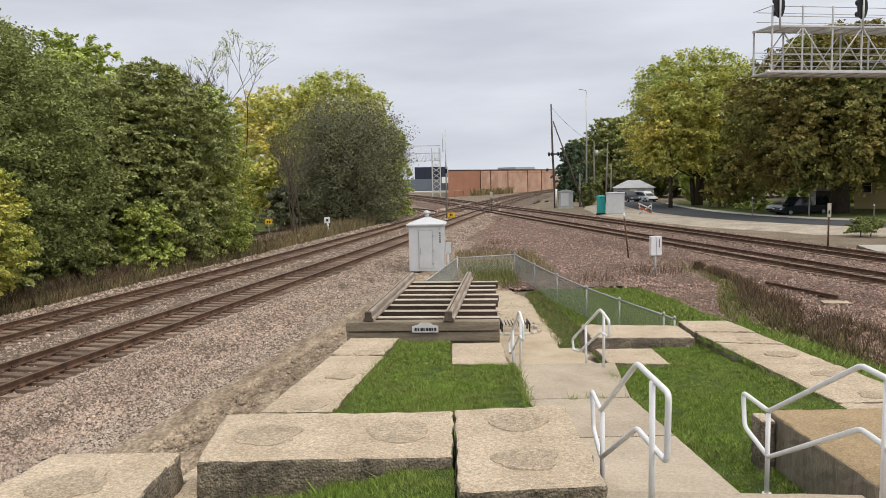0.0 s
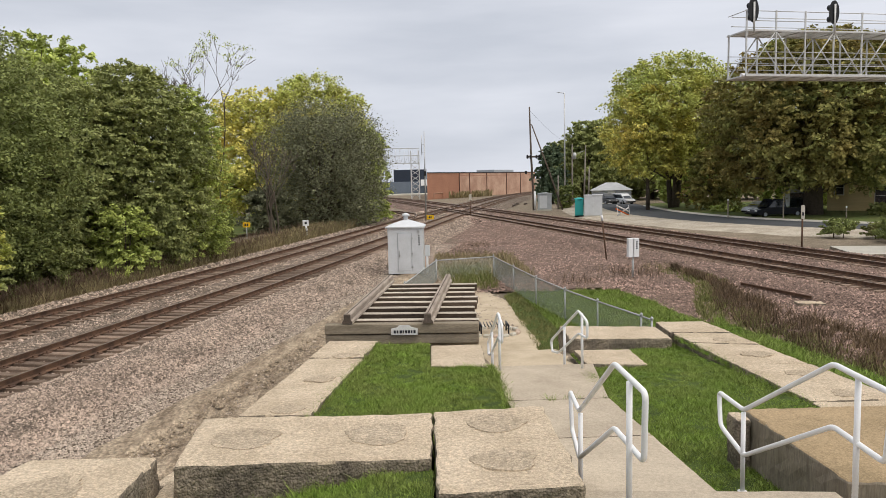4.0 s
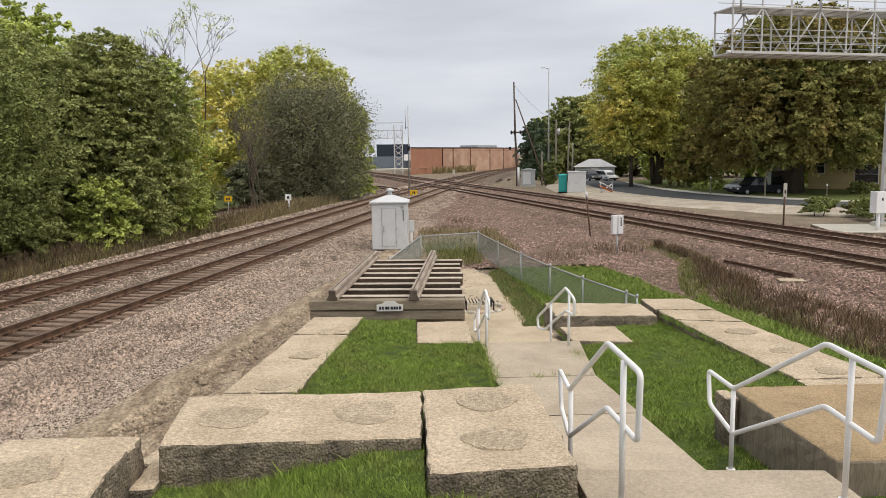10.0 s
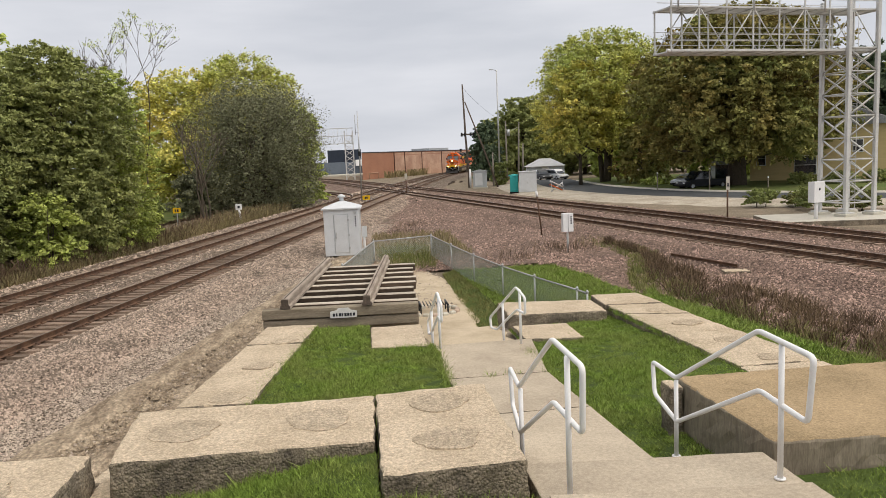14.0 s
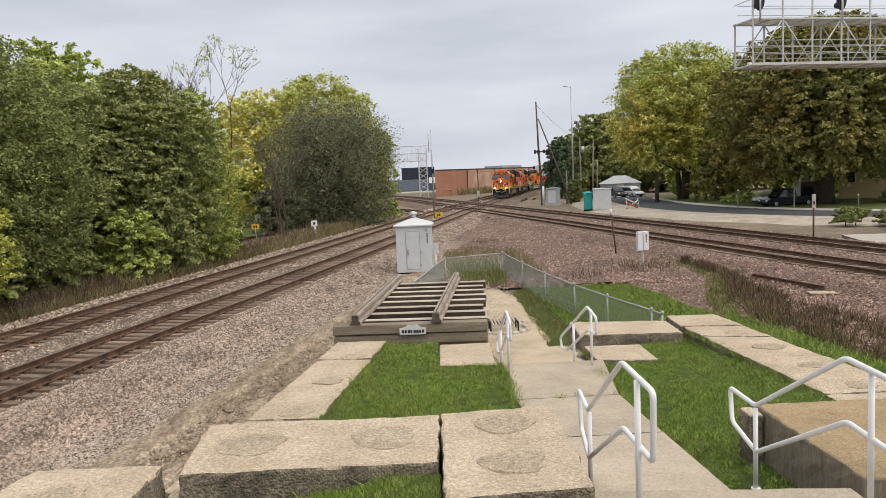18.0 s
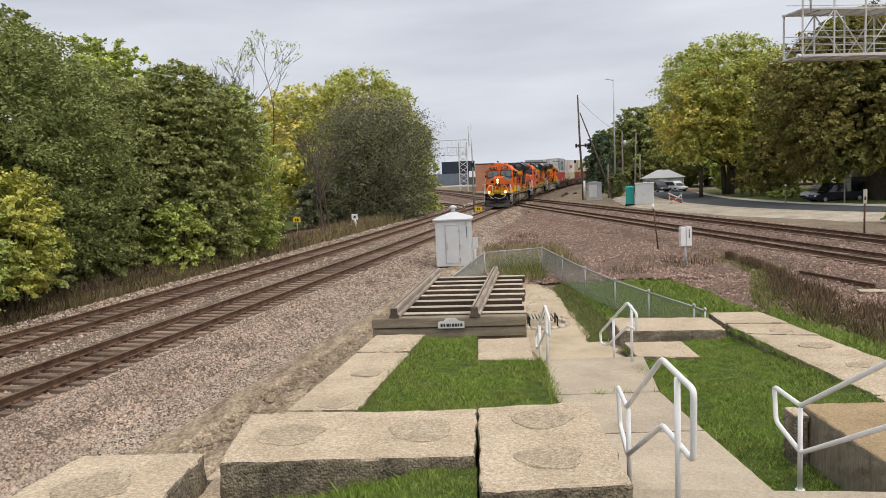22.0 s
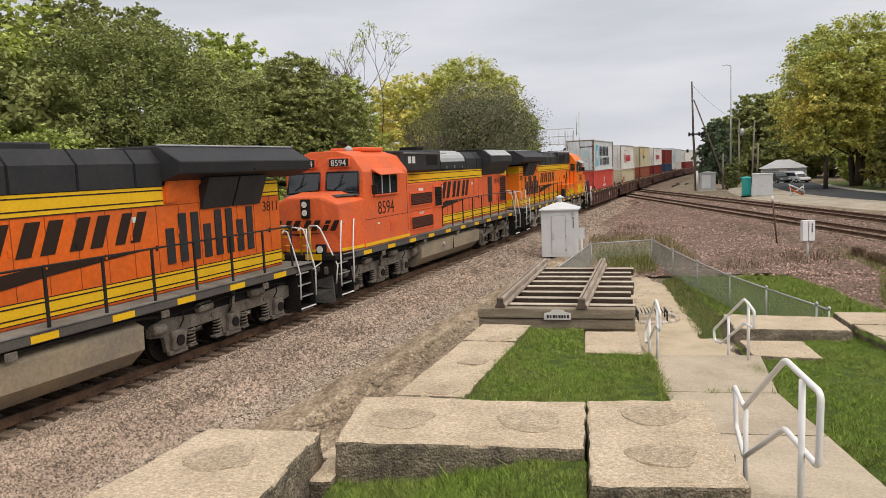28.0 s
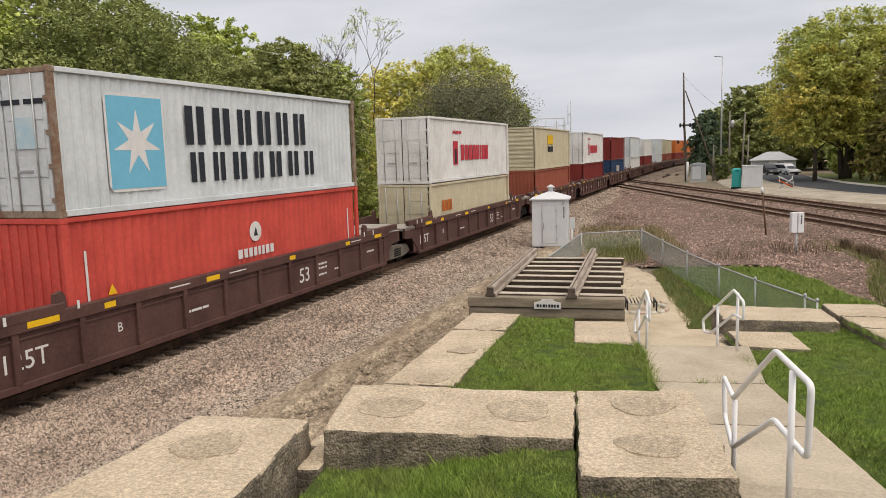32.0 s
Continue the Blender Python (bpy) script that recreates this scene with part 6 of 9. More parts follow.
def weed_band(n, near_, far_, bias, clump):
    """Places in the strip between the grass verge and the pink gravel, gathered into clumps."""
    m = n * 3
    yy = 9.5 + 27 * rng.uniform(0, 1, m)
    lo_ = np.interp(yy, [9.5, 14, 17.6, 22, 25, 31, 36.5], near_)
    hi_ = np.interp(yy, [9.5, 14, 18.2, 24, 28, 32, 36.5], far_)
    xx = lo_ + (hi_ - lo_) * rng.uniform(0, 1, m) ** bias
    keep = np.sin(xx * 4.3 + 2 * np.sin(yy * 1.3)) * np.sin(yy * 3.1 + xx) + 0.4 * np.sin(xx * 11) * np.sin(yy * 9) > clump * rng.uniform(0.2, 1, m)
    return xx[keep][:n], yy[keep][:n]


NEAR_EDGE, FAR_EDGE = (11.6, 10.9, 10.2, 10.0, 10.2, 12.4, 12.5), (14.4, 13.8, 13.2, 12.6, 12.6, 12.8, 12.6)
xx, yy = weed_band(9000, NEAR_EDGE, FAR_EDGE, 1.0, -0.1)
stalks("dead_weeds", xx, yy, np.full(len(xx), -0.58), 0.5, 0.007, WEEDD, 4, "dense dead brown weeds beside the grass", "weeds", 0.28)
xx, yy = weed_band(7000, NEAR_EDGE, FAR_EDGE, 1.0, 0.1)
stalks("dead_weeds", xx, yy, np.full(len(xx), -0.58), 0.3, 0.016, WEEDD, 14, "low tangled dead weeds", "weeds", 0.7)
xx, yy = weed_band(9000, tuple(v - 0.7 for v in NEAR_EDGE), tuple(v + 1.1 for v in NEAR_EDGE), 1.0, -0.3)
stalks("weed_grass", xx, yy, np.full(len(xx), -0.56), 0.28, 0.01, STRAWGREEN, 5, "rough green and straw grass at the weeds' edge", "weeds", 0.45)
xx = rng.uniform(1.0, 3.4, 2000)
yy = rng.uniform(31.5, 38.5, 2000)
stalks("path_weeds", xx, yy, np.full(2000, -0.6), 0.6, 0.011, WEEDG, 6, "green weeds growing along the fence", "weeds", 0.3)
xx = rng.uniform(0.8, 5.5, 3500)
yy = rng.uniform(35, 46, 3500)
stalks("path_weeds", xx, yy, np.full(3500, -0.55), 0.4, 0.015, STRAW, 7, "dry straw weeds behind the fence", "weeds", 0.35)
for cx, cy, m_ in ((9.6, 35.5, WEEDD), (12.0, 36.5, STRAW), (3.8, 52.0, WEEDD), (2.9, 47.0, WEEDD), (7.0, 33.0, WEEDD), (10.6, 34.9, WEEDD)):
    xx, yy = rng.normal(cx, 0.6, 160), rng.normal(cy, 0.7, 160)
    stalks("weed_tuft", xx, yy, np.full(160, -0.56), 0.5, 0.008, m_, int(cx * 10), "tuft of dry weeds in the gravel", "weeds", 0.3)
xx, yy = rng.uniform(7, 20, 420), rng.uniform(180, 183, 420)
stalks("wall_weeds", xx + (yy - 176) * 0, yy + (xx - 3) * 1.6, np.full(420, -0.5), 1.7, 0.09, STRAW, 12, "tall weeds in front of the warehouse", "weeds", 0.3)
# path of bare sand by the display track
SAND = mat("pale_sand", (0.56, 0.465, 0.335), 0.95, vary=0.2, scale=1.2, fine=30, bump=0.4, dist=0.01, tint=(0.44, 0.36, 0.25))
pv, pf = [], []
for j, y in enumerate(np.arange(14.9, 31.6, 0.4)):
    xa = np.interp(y, [14.9, 19, 25, 31.5], [1.5, 1.35, 0.95, 1.2]) + 0.12 * noise.noise((y, 0, 3))
    xb = np.interp(y, [14.9, 17, 19, 22, 25, 29, 31.5], [3.5, 3.5, 3.5, 3.7, 3.7, 3.5, 2.9]) + 0.35 * noise.noise((y * 1.3, 0, 9))
    for i in range(8):
        x = xa + (xb - xa) * i / 7
        pv.append((x, y, ground_z(x, y) + (0.075 if 0 < i < 7 else -0.02)))
    if j:
        pf += [((j - 1) * 8 + i, (j - 1) * 8 + i + 1, j * 8 + i + 1, j * 8 + i) for i in range(7)]
tagged(raw("sandy_path", pv, pf, SAND, smooth=True), "pale sandy path beside the display track", "path", kind="structure")
lawn("path_grass", [(3.2, 18.9), (4.7, 18.9), (4.0, 31.0), (3.4, 30.0)], lambda x, y: ground_z(x, y) + 0.05, "thin rough grass between the sand and the fence", 5000, 11, blade=(0.05, 0.12), width=0.012, material=STRAWGREEN)
stones("sand_pebbles", np.c_[np.random.default_rng(3).uniform(1.5, 3.2, 500), np.random.default_rng(4).uniform(16.0, 31.0, 500), np.full(500, -0.55)], np.random.default_rng(5).uniform(0.02, 0.06, 500), FINESTONE, "small pale stones scattered on the sand", 31)


# far side: warehouse, poles, road, garage, houses, cars
ware = thing("warehouse", "long low red brick warehouse with pale infilled bays", "building", pose(1.6, 184, 0, 0, 0, 58.4))
foot_plan = [(0, 0), (68.0, 0), (88.0, 18.0), (34.5, 20.5)]
part("wall", prism(foot_plan, -0.8, 5.9, axis="z"), BRICK, ware, "red brick wall")
part("parapet", prism([(-0.1, -0.12), (68.2, -0.12), (88.2, 18.1), (34.4, 20.6)], 5.9, 6.12, axis="z"), ROOFBLACK, ware, "dark roof edge")
bay_at = (16.4, 22.3, 32.7, 45.9, 56.0, 67.6)
for u0, u1 in zip(bay_at, bay_at[1:]):
    part("infilled_bay", box(u0 + 0.2, u1 - 0.15, -0.06, 0.0, -0.6, 5.7, 0.02), BRICKPALE, ware, "pale infilled wall bay")
    part("pilaster", box(u0 - 0.15, u0 + 0.16, -0.16, 0.0, -0.8, 5.85, 0.02), LOUVRE, ware)
    part("coping_line", box(u0 + 0.2, u1 - 0.15, -0.09, -0.06, 5.1, 5.25), BRICK, ware)
part("roof_unit", box(46, 60, 4, 10, 5.9, 6.9, 0.05), SILVER, ware)
part("door_frame", tube([(3.0, -0.1, -0.6), (3.0, -0.1, 0.9), (7.5, -0.1, 0.9), (7.5, -0.1, -0.6)], 0.08, 6), BRICKPALE, ware)
shed = thing("storage_building", "dark blue and grey metal storage building", "building", pose(-9, 250, -0.6))
NAVY = mat("navy_panel", (0.035, 0.045, 0.065), 0.5, vary=0.15, scale=0.5, fine=3, bump=0)
SLATE = mat("slate_panel", (0.15, 0.18, 0.22), 0.6, vary=0.1, scale=0.5, fine=3, bump=0)
part("upper_block", box(0, 11, 0, 12, 4.2, 8.4, 0.05), NAVY, shed, "dark navy upper block")
part("low_block", box(-16, 12, -2, 8, 0.0, 4.4, 0.05), SLATE, shed, "slate grey lower block")
part("white_step", box(9, 13, -4, 0, 3.0, 5.0, 0.05), WHITEPAINT, shed)
part("apron", box(-6, 16, -14, -3, 0.0, 0.5, 0.05), KERB, shed)
fg = thing("signal_bridge", "distant grey lattice signal bridge", "signal gantry", pose(-1.3, 186, -0.5, 0, 0, 0))
for x in (-1.0, 1.0):
    for y in (-0.9, 0.9):
        part("leg", box(x - 0.12, x + 0.12, y - 0.12, y + 0.12, 0, 12.0), GANPAINT, fg)
for k in range(7):
    z = 0.5 + k * 1.35
    for p, q in (((-1, -0.9, z), (1, -0.9, z + 1.35)), ((1, -0.9, z), (-1, -0.9, z + 1.35))):
        part("brace", tube([p, q], 0.07, 4), GANPAINT, fg)
for z in (8.9, 10.8, 12.6):
    part("chord", box(-13, 1.2, -0.9, -0.7, z - 0.08, z + 0.08), GANPAINT, fg)
for x in np.arange(-12.5, 1.2, 1.1):
    part("web", tube([(x, -0.8, 8.9), (x + 1.1, -0.8, 10.8)], 0.05, 4), GANPAINT, fg)
    part("web_post", tube([(x, -0.8, 8.9), (x, -0.8, 12.6)], 0.04, 4), GANPAINT, fg)

pole = thing("utility_pole", "tall dark wooden pole with a leaning brace", "pole", pose(17.3, 110.5, -0.5))
part("shaft", tube([(-0.4, 0.4, -0.2), (-0.5, 0, 2.0), (-0.78, 0, 7.5), (-1.05, -0.5, 15.1)], 0.2, 10, radii=[0.2, 0.18, 0.15, 0.1]), DARKWOOD, pole)
part("brace_pole", tube([(3.6, -1.5, -0.2), (1.6, -0.8, 6.0), (-0.75, -0.3, 12.6)], 0.14, 8, radii=[0.13, 0.12, 0.09]), DARKWOOD, pole)
part("crossarm", box(-1.5, 0.5, -0.15, 0.0, 7.7, 7.95, 0.02), DARKWOOD, pole)
for x in (-1.35, -0.9, 0.0, 0.38):
    part("insulator", box(x - 0.12, x + 0.12, -0.28, 0.1, 7.55, 8.1, 0.03), BLACK, pole)
part("bell", box(-1.75, -1.45, -0.2, 0.1, 5.3, 5.75, 0.04), BLACK, pole)
part("white_guard", cyl((-0.35, -0.35, -0.2), (-0.35, -0.35, 2.7), 0.16, 8), WHITEPAINT, pole)
fc = thing("signal_cabinet", "pale grey signal cabinet by the pole", "cabinet", pose(18.1, 108.2, -0.5, 0, 0, -10))
part("body", box(-1.0, 1.0, -0.8, 0.8, 0.1, 2.3, 0.02), GREYPAINT, fc)
part("roof", prism([(-1.12, 2.3), (1.12, 2.3), (1.12, 2.36), (0, 2.6), (-1.12, 2.36)], -0.9, 0.9), GREYPAINT, fc)
part("door", box(-0.75, 0.35, -0.83, -0.8, 0.3, 2.1, 0.01), CABINETPAINT, fc)
part("plinth", box(-1.1, 1.1, -0.9, 0.9, -0.3, 0.1), KERB, fc)
bg = thing("equipment_hut", "white steel equipment hut beside the road", "hut", pose(20.7, 88.6, -0.5, 0, 0, -14))
part("body", box(-1.05, 1.05, -1.0, 1.0, 0.1, 2.45, 0.03), CABINETPAINT, bg)
part("roof", box(-1.12, 1.12, -1.07, 1.07, 2.45, 2.55, 0.02), CABINETPAINT, bg)
part("door", box(-0.75, 0.05, -1.025, -1.0, 0.25, 2.2, 0.01), CABINETPAINT, bg)
part("handle", box(-0.05, 0.0, -1.06, -1.02, 1.1, 1.3, 0.01), GALV, bg)
part("plinth", box(-1.1, 1.1, -1.05, 1.05, -0.3, 0.1), KERB, bg)
TEAL = mat("teal_plastic", (0.05, 0.42, 0.40), 0.5, vary=0.08, bump=0)
tl = thing("portable_toilet", "teal plastic portable toilet", "portable toilet", pose(19.25, 89.8, -0.5, 0, 0, -14))
part("body", box(-0.5, 0.5, -0.5, 0.5, 0.05, 2.0, 0.04), TEAL, tl)
part("roof", tube([(0, 0, 1.98), (0, 0, 2.1), (0, 0, 2.22)], 0.6, 4, radii=[0.72, 0.68, 0.2]), TEAL, tl)
part("door", box(-0.36, 0.36, -0.53, -0.5, 0.2, 1.85, 0.02), TEAL, tl)
part("skid", box(-0.55, 0.55, -0.55, 0.55, -0.2, 0.05), UNDER, tl)
bar = thing("barricade", "folding white and orange road barricade", "barricade", pose(23.4, 85.5, -0.45, 0, 0, 20))
for k, (x0, z0, x1, z1) in enumerate(((-0.9, 1.3, 0.9, 0.5), (-0.9, 0.9, 0.9, 0.1), (-0.7, 0.1, 0.9, 1.0))):
    part("board", tube([(x0, 0.05 * k, z0), (x1, 0.05 * k, z1)], 0.08, 4), (WHITEMARK, ORANGE, WHITEMARK)[k], bar)
for x in (-0.8, 0.8):
    part("leg", tube([(x, -0.3, -0.1), (x, 0, 1.3)], 0.04, 4), WHITEMARK, bar)
POLEWOOD = mat("grey_pole_wood", (0.32, 0.29, 0.25), 0.9, vary=0.25, scale=2, fine=10, bump=0.2, dist=0.01, stretch=(4, 4, 0.5))
for x, y, top, lean, lab in ((25.2, 129.5, 19.2, 0.0, "tall slim grey steel lighting mast"), (26.4, 129.0, 10.4, 0.0, "grey wooden utility pole with a transformer"), (28.3, 128.5, 10.1, 0.35, "leaning grey wooden utility pole"), (29.3, 129.5, 6.5, 0.2, "short leaning wooden pole"), (20.8, 112.0, 5.0, 0.0, "short grey wooden post")):
    up = thing("utility_pole", lab, "pole", pose(x, y, -0.5), group="poles by the garage")
    part("shaft", tube([(0, 0, -0.2), (lean * 0.5, 0, top / 2), (lean, 0, top)], 0.14, 8, radii=[0.17, 0.14, 0.09]), GALV if top > 15 else POLEWOOD, up)
    if top > 15:
        part("arm", tube([(0, 0, top - 0.1), (-0.9, 0, top + 0.1)], 0.06, 6), GALV, up)
        part("lamp_head", box(-1.3, -0.8, -0.12, 0.12, top, top + 0.14, 0.03), GALV, up)
    elif "transformer" in lab:
        part("transformer", cyl((0.4, -0.1, top - 2.6), (0.4, -0.1, top - 1.5), 0.28, 12), GALV, up)
        part("arm", tube([(0, 0, top - 2.2), (2.0, 0, top - 1.2)], 0.04, 6), GALV, up)
for p0, p1, sag, lab in (((16.3, 109.6, 14.0), (26.4, 129.0, 9.6), 0.6, "thin black overhead wire"), ((26.4, 129.0, 9.5), (28.6, 128.5, 9.3), 0.15, "thin black overhead wire")):
    pts = [Vector(p0).lerp(Vector(p1), u) - Vector((0, 0, 4 * sag * u * (1 - u))) for u in np.linspace(0, 1, 12)]
    tagged(part("overhead_wire", tube(pts, 0.018, 4), BLACK), lab, "wire")

# road and verges
ROAD = [(75, 36), (56, 45.5), (44, 53), (36, 61), (31.2, 70), (28.8, 80), (28.2, 92), (29.5, 106), (32.0, 122)]
ribbon("road", ROAD, [(-3.3, -0.36), (0, -0.3), (3.3, -0.36)], 30, 124, ASPHALT, "dark asphalt street curving past the houses", "road", wob=0.01)
VERGE = mat("pale_gravel_verge", (0.57, 0.51, 0.41), 0.95, vary=0.25, scale=0.5, fine=12, bump=0.6, dist=0.03, tint=(0.40, 0.345, 0.27), specks=(14, 0.2, 0.2))
ribbon("pale_verge", ROAD, [(-9.5, -0.66), (-8.0, -0.5), (-6.5, -0.42), (-5.0, -0.38), (-3.55, -0.36), (-3.2, -0.37)], 30, 112, VERGE, "pale gravel and concrete verge beside the street", "verge", wob=0.05)
ribbon("kerb", ROAD, [(3.2, -0.4), (3.25, -0.24), (3.9, -0.22), (3.95, -0.4)], 30, 112, KERB, "pale concrete kerb", "kerb", wob=0.01)
GRASSFAR = mat("far_grass", (0.10, 0.14, 0.035), 0.95, vary=0.3, scale=0.3, fine=6, bump=0.3, dist=0.03, tint=(0.14, 0.15, 0.05))
ribbon("far_lawn", ROAD, [(3.9, -0.3), (6, -0.22), (14, -0.2), (30, -0.2), (50, -0.4)], 36, 118, GRASSFAR, "grass in front of the houses", "lawn", wob=0.05)
tagged(raw("far_lawn", [(-60, 50, -0.35), (-24.5, 24, -0.35), (-17.5, 62, -0.35), (-14, 80, -0.3), (-20, 110, -0.3), (-60, 140, -0.3)], [(0, 1, 2, 3, 4, 5)], GRASSFAR), "grass behind the trees", "lawn", kind="structure")


def gable_house(name, label, x, y, rz, w, d, eave, ridge, paint, roofmat, windows=(), doors=(), z=-0.4, hip=0.0):
    ob = thing(name, label, "house", pose(x, y, z, 0, 0, rz))
    part("wall", box(-w / 2, w / 2, 0, d, -0.3, eave), paint, ob)
    bm = bmesh.new()
    o = 0.35
    v = [bm.verts.new(c) for c in ((-w / 2 - o, -o, eave - 0.1), (w / 2 + o, -o, eave - 0.1), (w / 2 + o, d + o, eave - 0.1), (-w / 2 - o, d + o, eave - 0.1))]
    if hip:
        a, b2 = bm.verts.new((-hip, d / 2, ridge)), bm.verts.new((hip, d / 2, ridge))
        for f in ((v[0], v[1], b2, a), (v[1], v[2], b2), (v[2], v[3], a, b2), (v[3], v[0], a), (v[3], v[2], v[1], v[0])):
            bm.faces.new(f)
    else:
        a, b2 = bm.verts.new((0, -o, ridge)), bm.verts.new((0, d + o, ridge))
        for f in ((v[0], a, b2, v[3]), (v[1], v[2], b2, a), (v[0], v[1], a), (v[2], v[3], b2), (v[3], v[2], v[1], v[0])):
            bm.faces.new(f)
    part("roof", bm, roofmat, ob)
    for wx, wz, ww, wh in windows:
        wdw = part("window", box(wx - ww / 2 - 0.08, wx + ww / 2 + 0.08, -0.05, 0.01, wz - 0.08, wz + wh + 0.08, 0.01), WHITEPAINT, ob)
        part("pane", box(wx - ww / 2, wx + ww / 2, -0.07, -0.04, wz, wz + wh), WINDOW, wdw)
        part("glazing_bar", box(wx - ww / 2, wx + ww / 2, -0.085, -0.06, wz + wh / 2 - 0.025, wz + wh / 2 + 0.025), WHITEPAINT, wdw)
    for dx, dw, dh, m_ in doors:
        part("door", box(dx - dw / 2, dx + dw / 2, -0.06, 0.01, 0, dh, 0.01), m_, ob)
    return ob


SHINGLE = mat("grey_shingle", (0.30, 0.31, 0.32), 0.9, vary=0.2, scale=0.8, fine=8, bump=0.2, dist=0.01)
PALESHINGLE = mat("pale_shingle", (0.46, 0.47, 0.48), 0.9, vary=0.15, scale=0.8, fine=8, bump=0.2, dist=0.01)
SIDING = mat("yellow_siding", (0.66, 0.52, 0.27), 0.8, vary=0.1, scale=0.5, fine=7, bump=0.4, dist=0.02, stretch=(0.1, 0.1, 3))
gable_house("garage", "white garage with a grey hipped roof", 32.6, 126.5, -14, 6.6, 7, 2.3, 3.5, WHITEPAINT, PALESHINGLE, doors=((-1.9, 2.6, 2.0, GREYPAINT), (1.9, 2.6, 2.0, GREYPAINT)), hip=1.0)
hs = gable_house("house", "yellow clapboard house behind the big maple", 51.6, 77.9, -42, 15.0, 8, 6.2, 9.4, SIDING, SHINGLE, windows=((-6.3, 2.0, 0.9, 1.6), (-1.6, 0.9, 2.2, 2.0), (3.6, 3.2, 0.9, 1.3)))
gable_house("porch", "small gabled porch of the yellow house", 43.4, 84.6, -42, 2.6, 3, 2.3, 3.2, WHITEPAINT, SHINGLE, doors=((0.0, 1.5, 2.2, WINDOW),))
gable_house("house", "pale house far behind the trees", 62.0, 112.0, -30, 10, 9, 5.0, 8.0, WHITEPAINT, SHINGLE, windows=((-3, 1.0, 1, 1.4), (0, 1.0, 1, 1.4), (-3, 3.4, 1, 1.2), (2, 3.4, 1, 1.2)))


def car(name, label, paint, x, y, rz, kind_):
    """A parked car along its own y: lower body, cabin, windows, wheels, lamps."""
    ob = thing(name, label, "car" if kind_ != "pickup" else "pickup truck", pose(x, y, -0.36 if y < 100 else -0.4, 0, 0, rz), group="parked cars")
    L, W, H = {"suv": (4.7, 0.92, 1.72), "sedan": (4.7, 0.9, 1.46), "pickup": (5.6, 0.98, 1.85), "van": (5.0, 0.98, 1.76)}[kind_]
    lower = [(-L / 2, 0.32), (-L / 2 + 0.05, 0.75), (-L / 2 + 0.1, 0.95), (L / 2 - 1.2, 0.98), (L / 2 - 0.15, 0.8), (L / 2, 0.55), (L / 2 - 0.05, 0.3)]
    bm = prism(lower, -W, W, axis="x")
    bmesh.ops.bevel(bm, geom=bm.edges[:], offset=0.05, segments=2, affect="EDGES")
    body = part("body", bm, paint, ob, smooth=False)
    if kind_ == "pickup":
        top = [(-0.6, 0.96), (-0.45, H), (0.9, H), (1.6, 0.98)]
    elif kind_ == "sedan":
        top = [(-1.9, 0.95), (-1.1, H), (0.4, H), (1.35, 0.97)]
    else:
        top = [(-L / 2 + 0.08, 0.95), (-L / 2 + 0.3, H), (0.6, H), (1.5, 0.98)]
    bm = prism(top, -W + 0.1, W - 0.1, axis="x")
    for v in bm.verts:
        if v.co.z > 1.2:
            v.co.x *= 0.86
    cabin = part("cabin", bm, paint, ob)
    inner = [(a + (0.12 if i < 2 else -0.12), z + (0.06 if z < 1.1 else -0.14)) for i, (a, z) in enumerate(top)]
    for sx in (-1, 1):
        bm = prism(inner, sx * (W - 0.17), sx * (W - 0.085), axis="x")
        for v in bm.verts:
            if v.co.z > 1.2:
                v.co.x *= 0.9
        part("side_glass", bm, WINDOW, cabin)
    for (a, za), (b2, zb) in ((top[0], top[1]), (top[3], top[2])):
        e = 0.025 if a > 0 else -0.025
        bm = bmesh.new()
        q = [bm.verts.new(c) for c in ((-W + 0.22, a + e, za + 0.08), (W - 0.22, a + e, za + 0.08), ((W - 0.24) * 0.86, b2 + e * 1.2, zb - 0.1), (-(W - 0.24) * 0.86, b2 + e * 1.2, zb - 0.1))]
        bm.faces.new(q)
        part("screen_glass", bm, WINDOW, cabin)
    for sx in (-1, 1):
        for wy in (-L / 2 + 0.95, L / 2 - 0.95):
            wh = part("wheel", cyl((sx * (W - 0.2), wy, 0.34), (sx * (W + 0.015), wy, 0.34), 0.34, 18), UNDER, ob)
            part("rim", cyl((sx * (W + 0.01), wy, 0.34), (sx * (W + 0.025), wy, 0.34), 0.2, 12), SILVER, wh)
        part("headlamp", box(min(sx * 0.45, sx * 0.8), max(sx * 0.45, sx * 0.8), L / 2 - 0.14, L / 2 - 0.05, 0.6, 0.76, 0.02), LAMPDIM, ob)
        part("tail_lamp", box(min(sx * 0.55, sx * 0.85), max(sx * 0.55, sx * 0.85), -L / 2 - 0.01, -L / 2 + 0.08, 0.68, 0.9, 0.02), MARKRED, ob)
    part("bumper", box(-W + 0.05, W - 0.05, L / 2 - 0.1, L / 2 + 0.04, 0.34, 0.52, 0.03), UNDER, ob)
    return ob


CARWHITE = mat("car_white", (0.72, 0.73, 0.74), 0.3, vary=0.03, bump=0)
CARBLACK = mat("car_black", (0.012, 0.014, 0.02), 0.25, vary=0.1, bump=0)
CARSILVER = mat("car_silver", (0.5, 0.51, 0.52), 0.3, 0.3, vary=0.05, bump=0)
CARGREY = mat("car_grey", (0.07, 0.075, 0.08), 0.3, vary=0.1, bump=0)
car("parked_suv", "white SUV parked in front of the garage", CARWHITE, 33.0, 121.0, -160, "suv")
car("parked_van", "dark grey van parked in front of the garage", CARGREY, 30.6, 122.2, -165, "van")
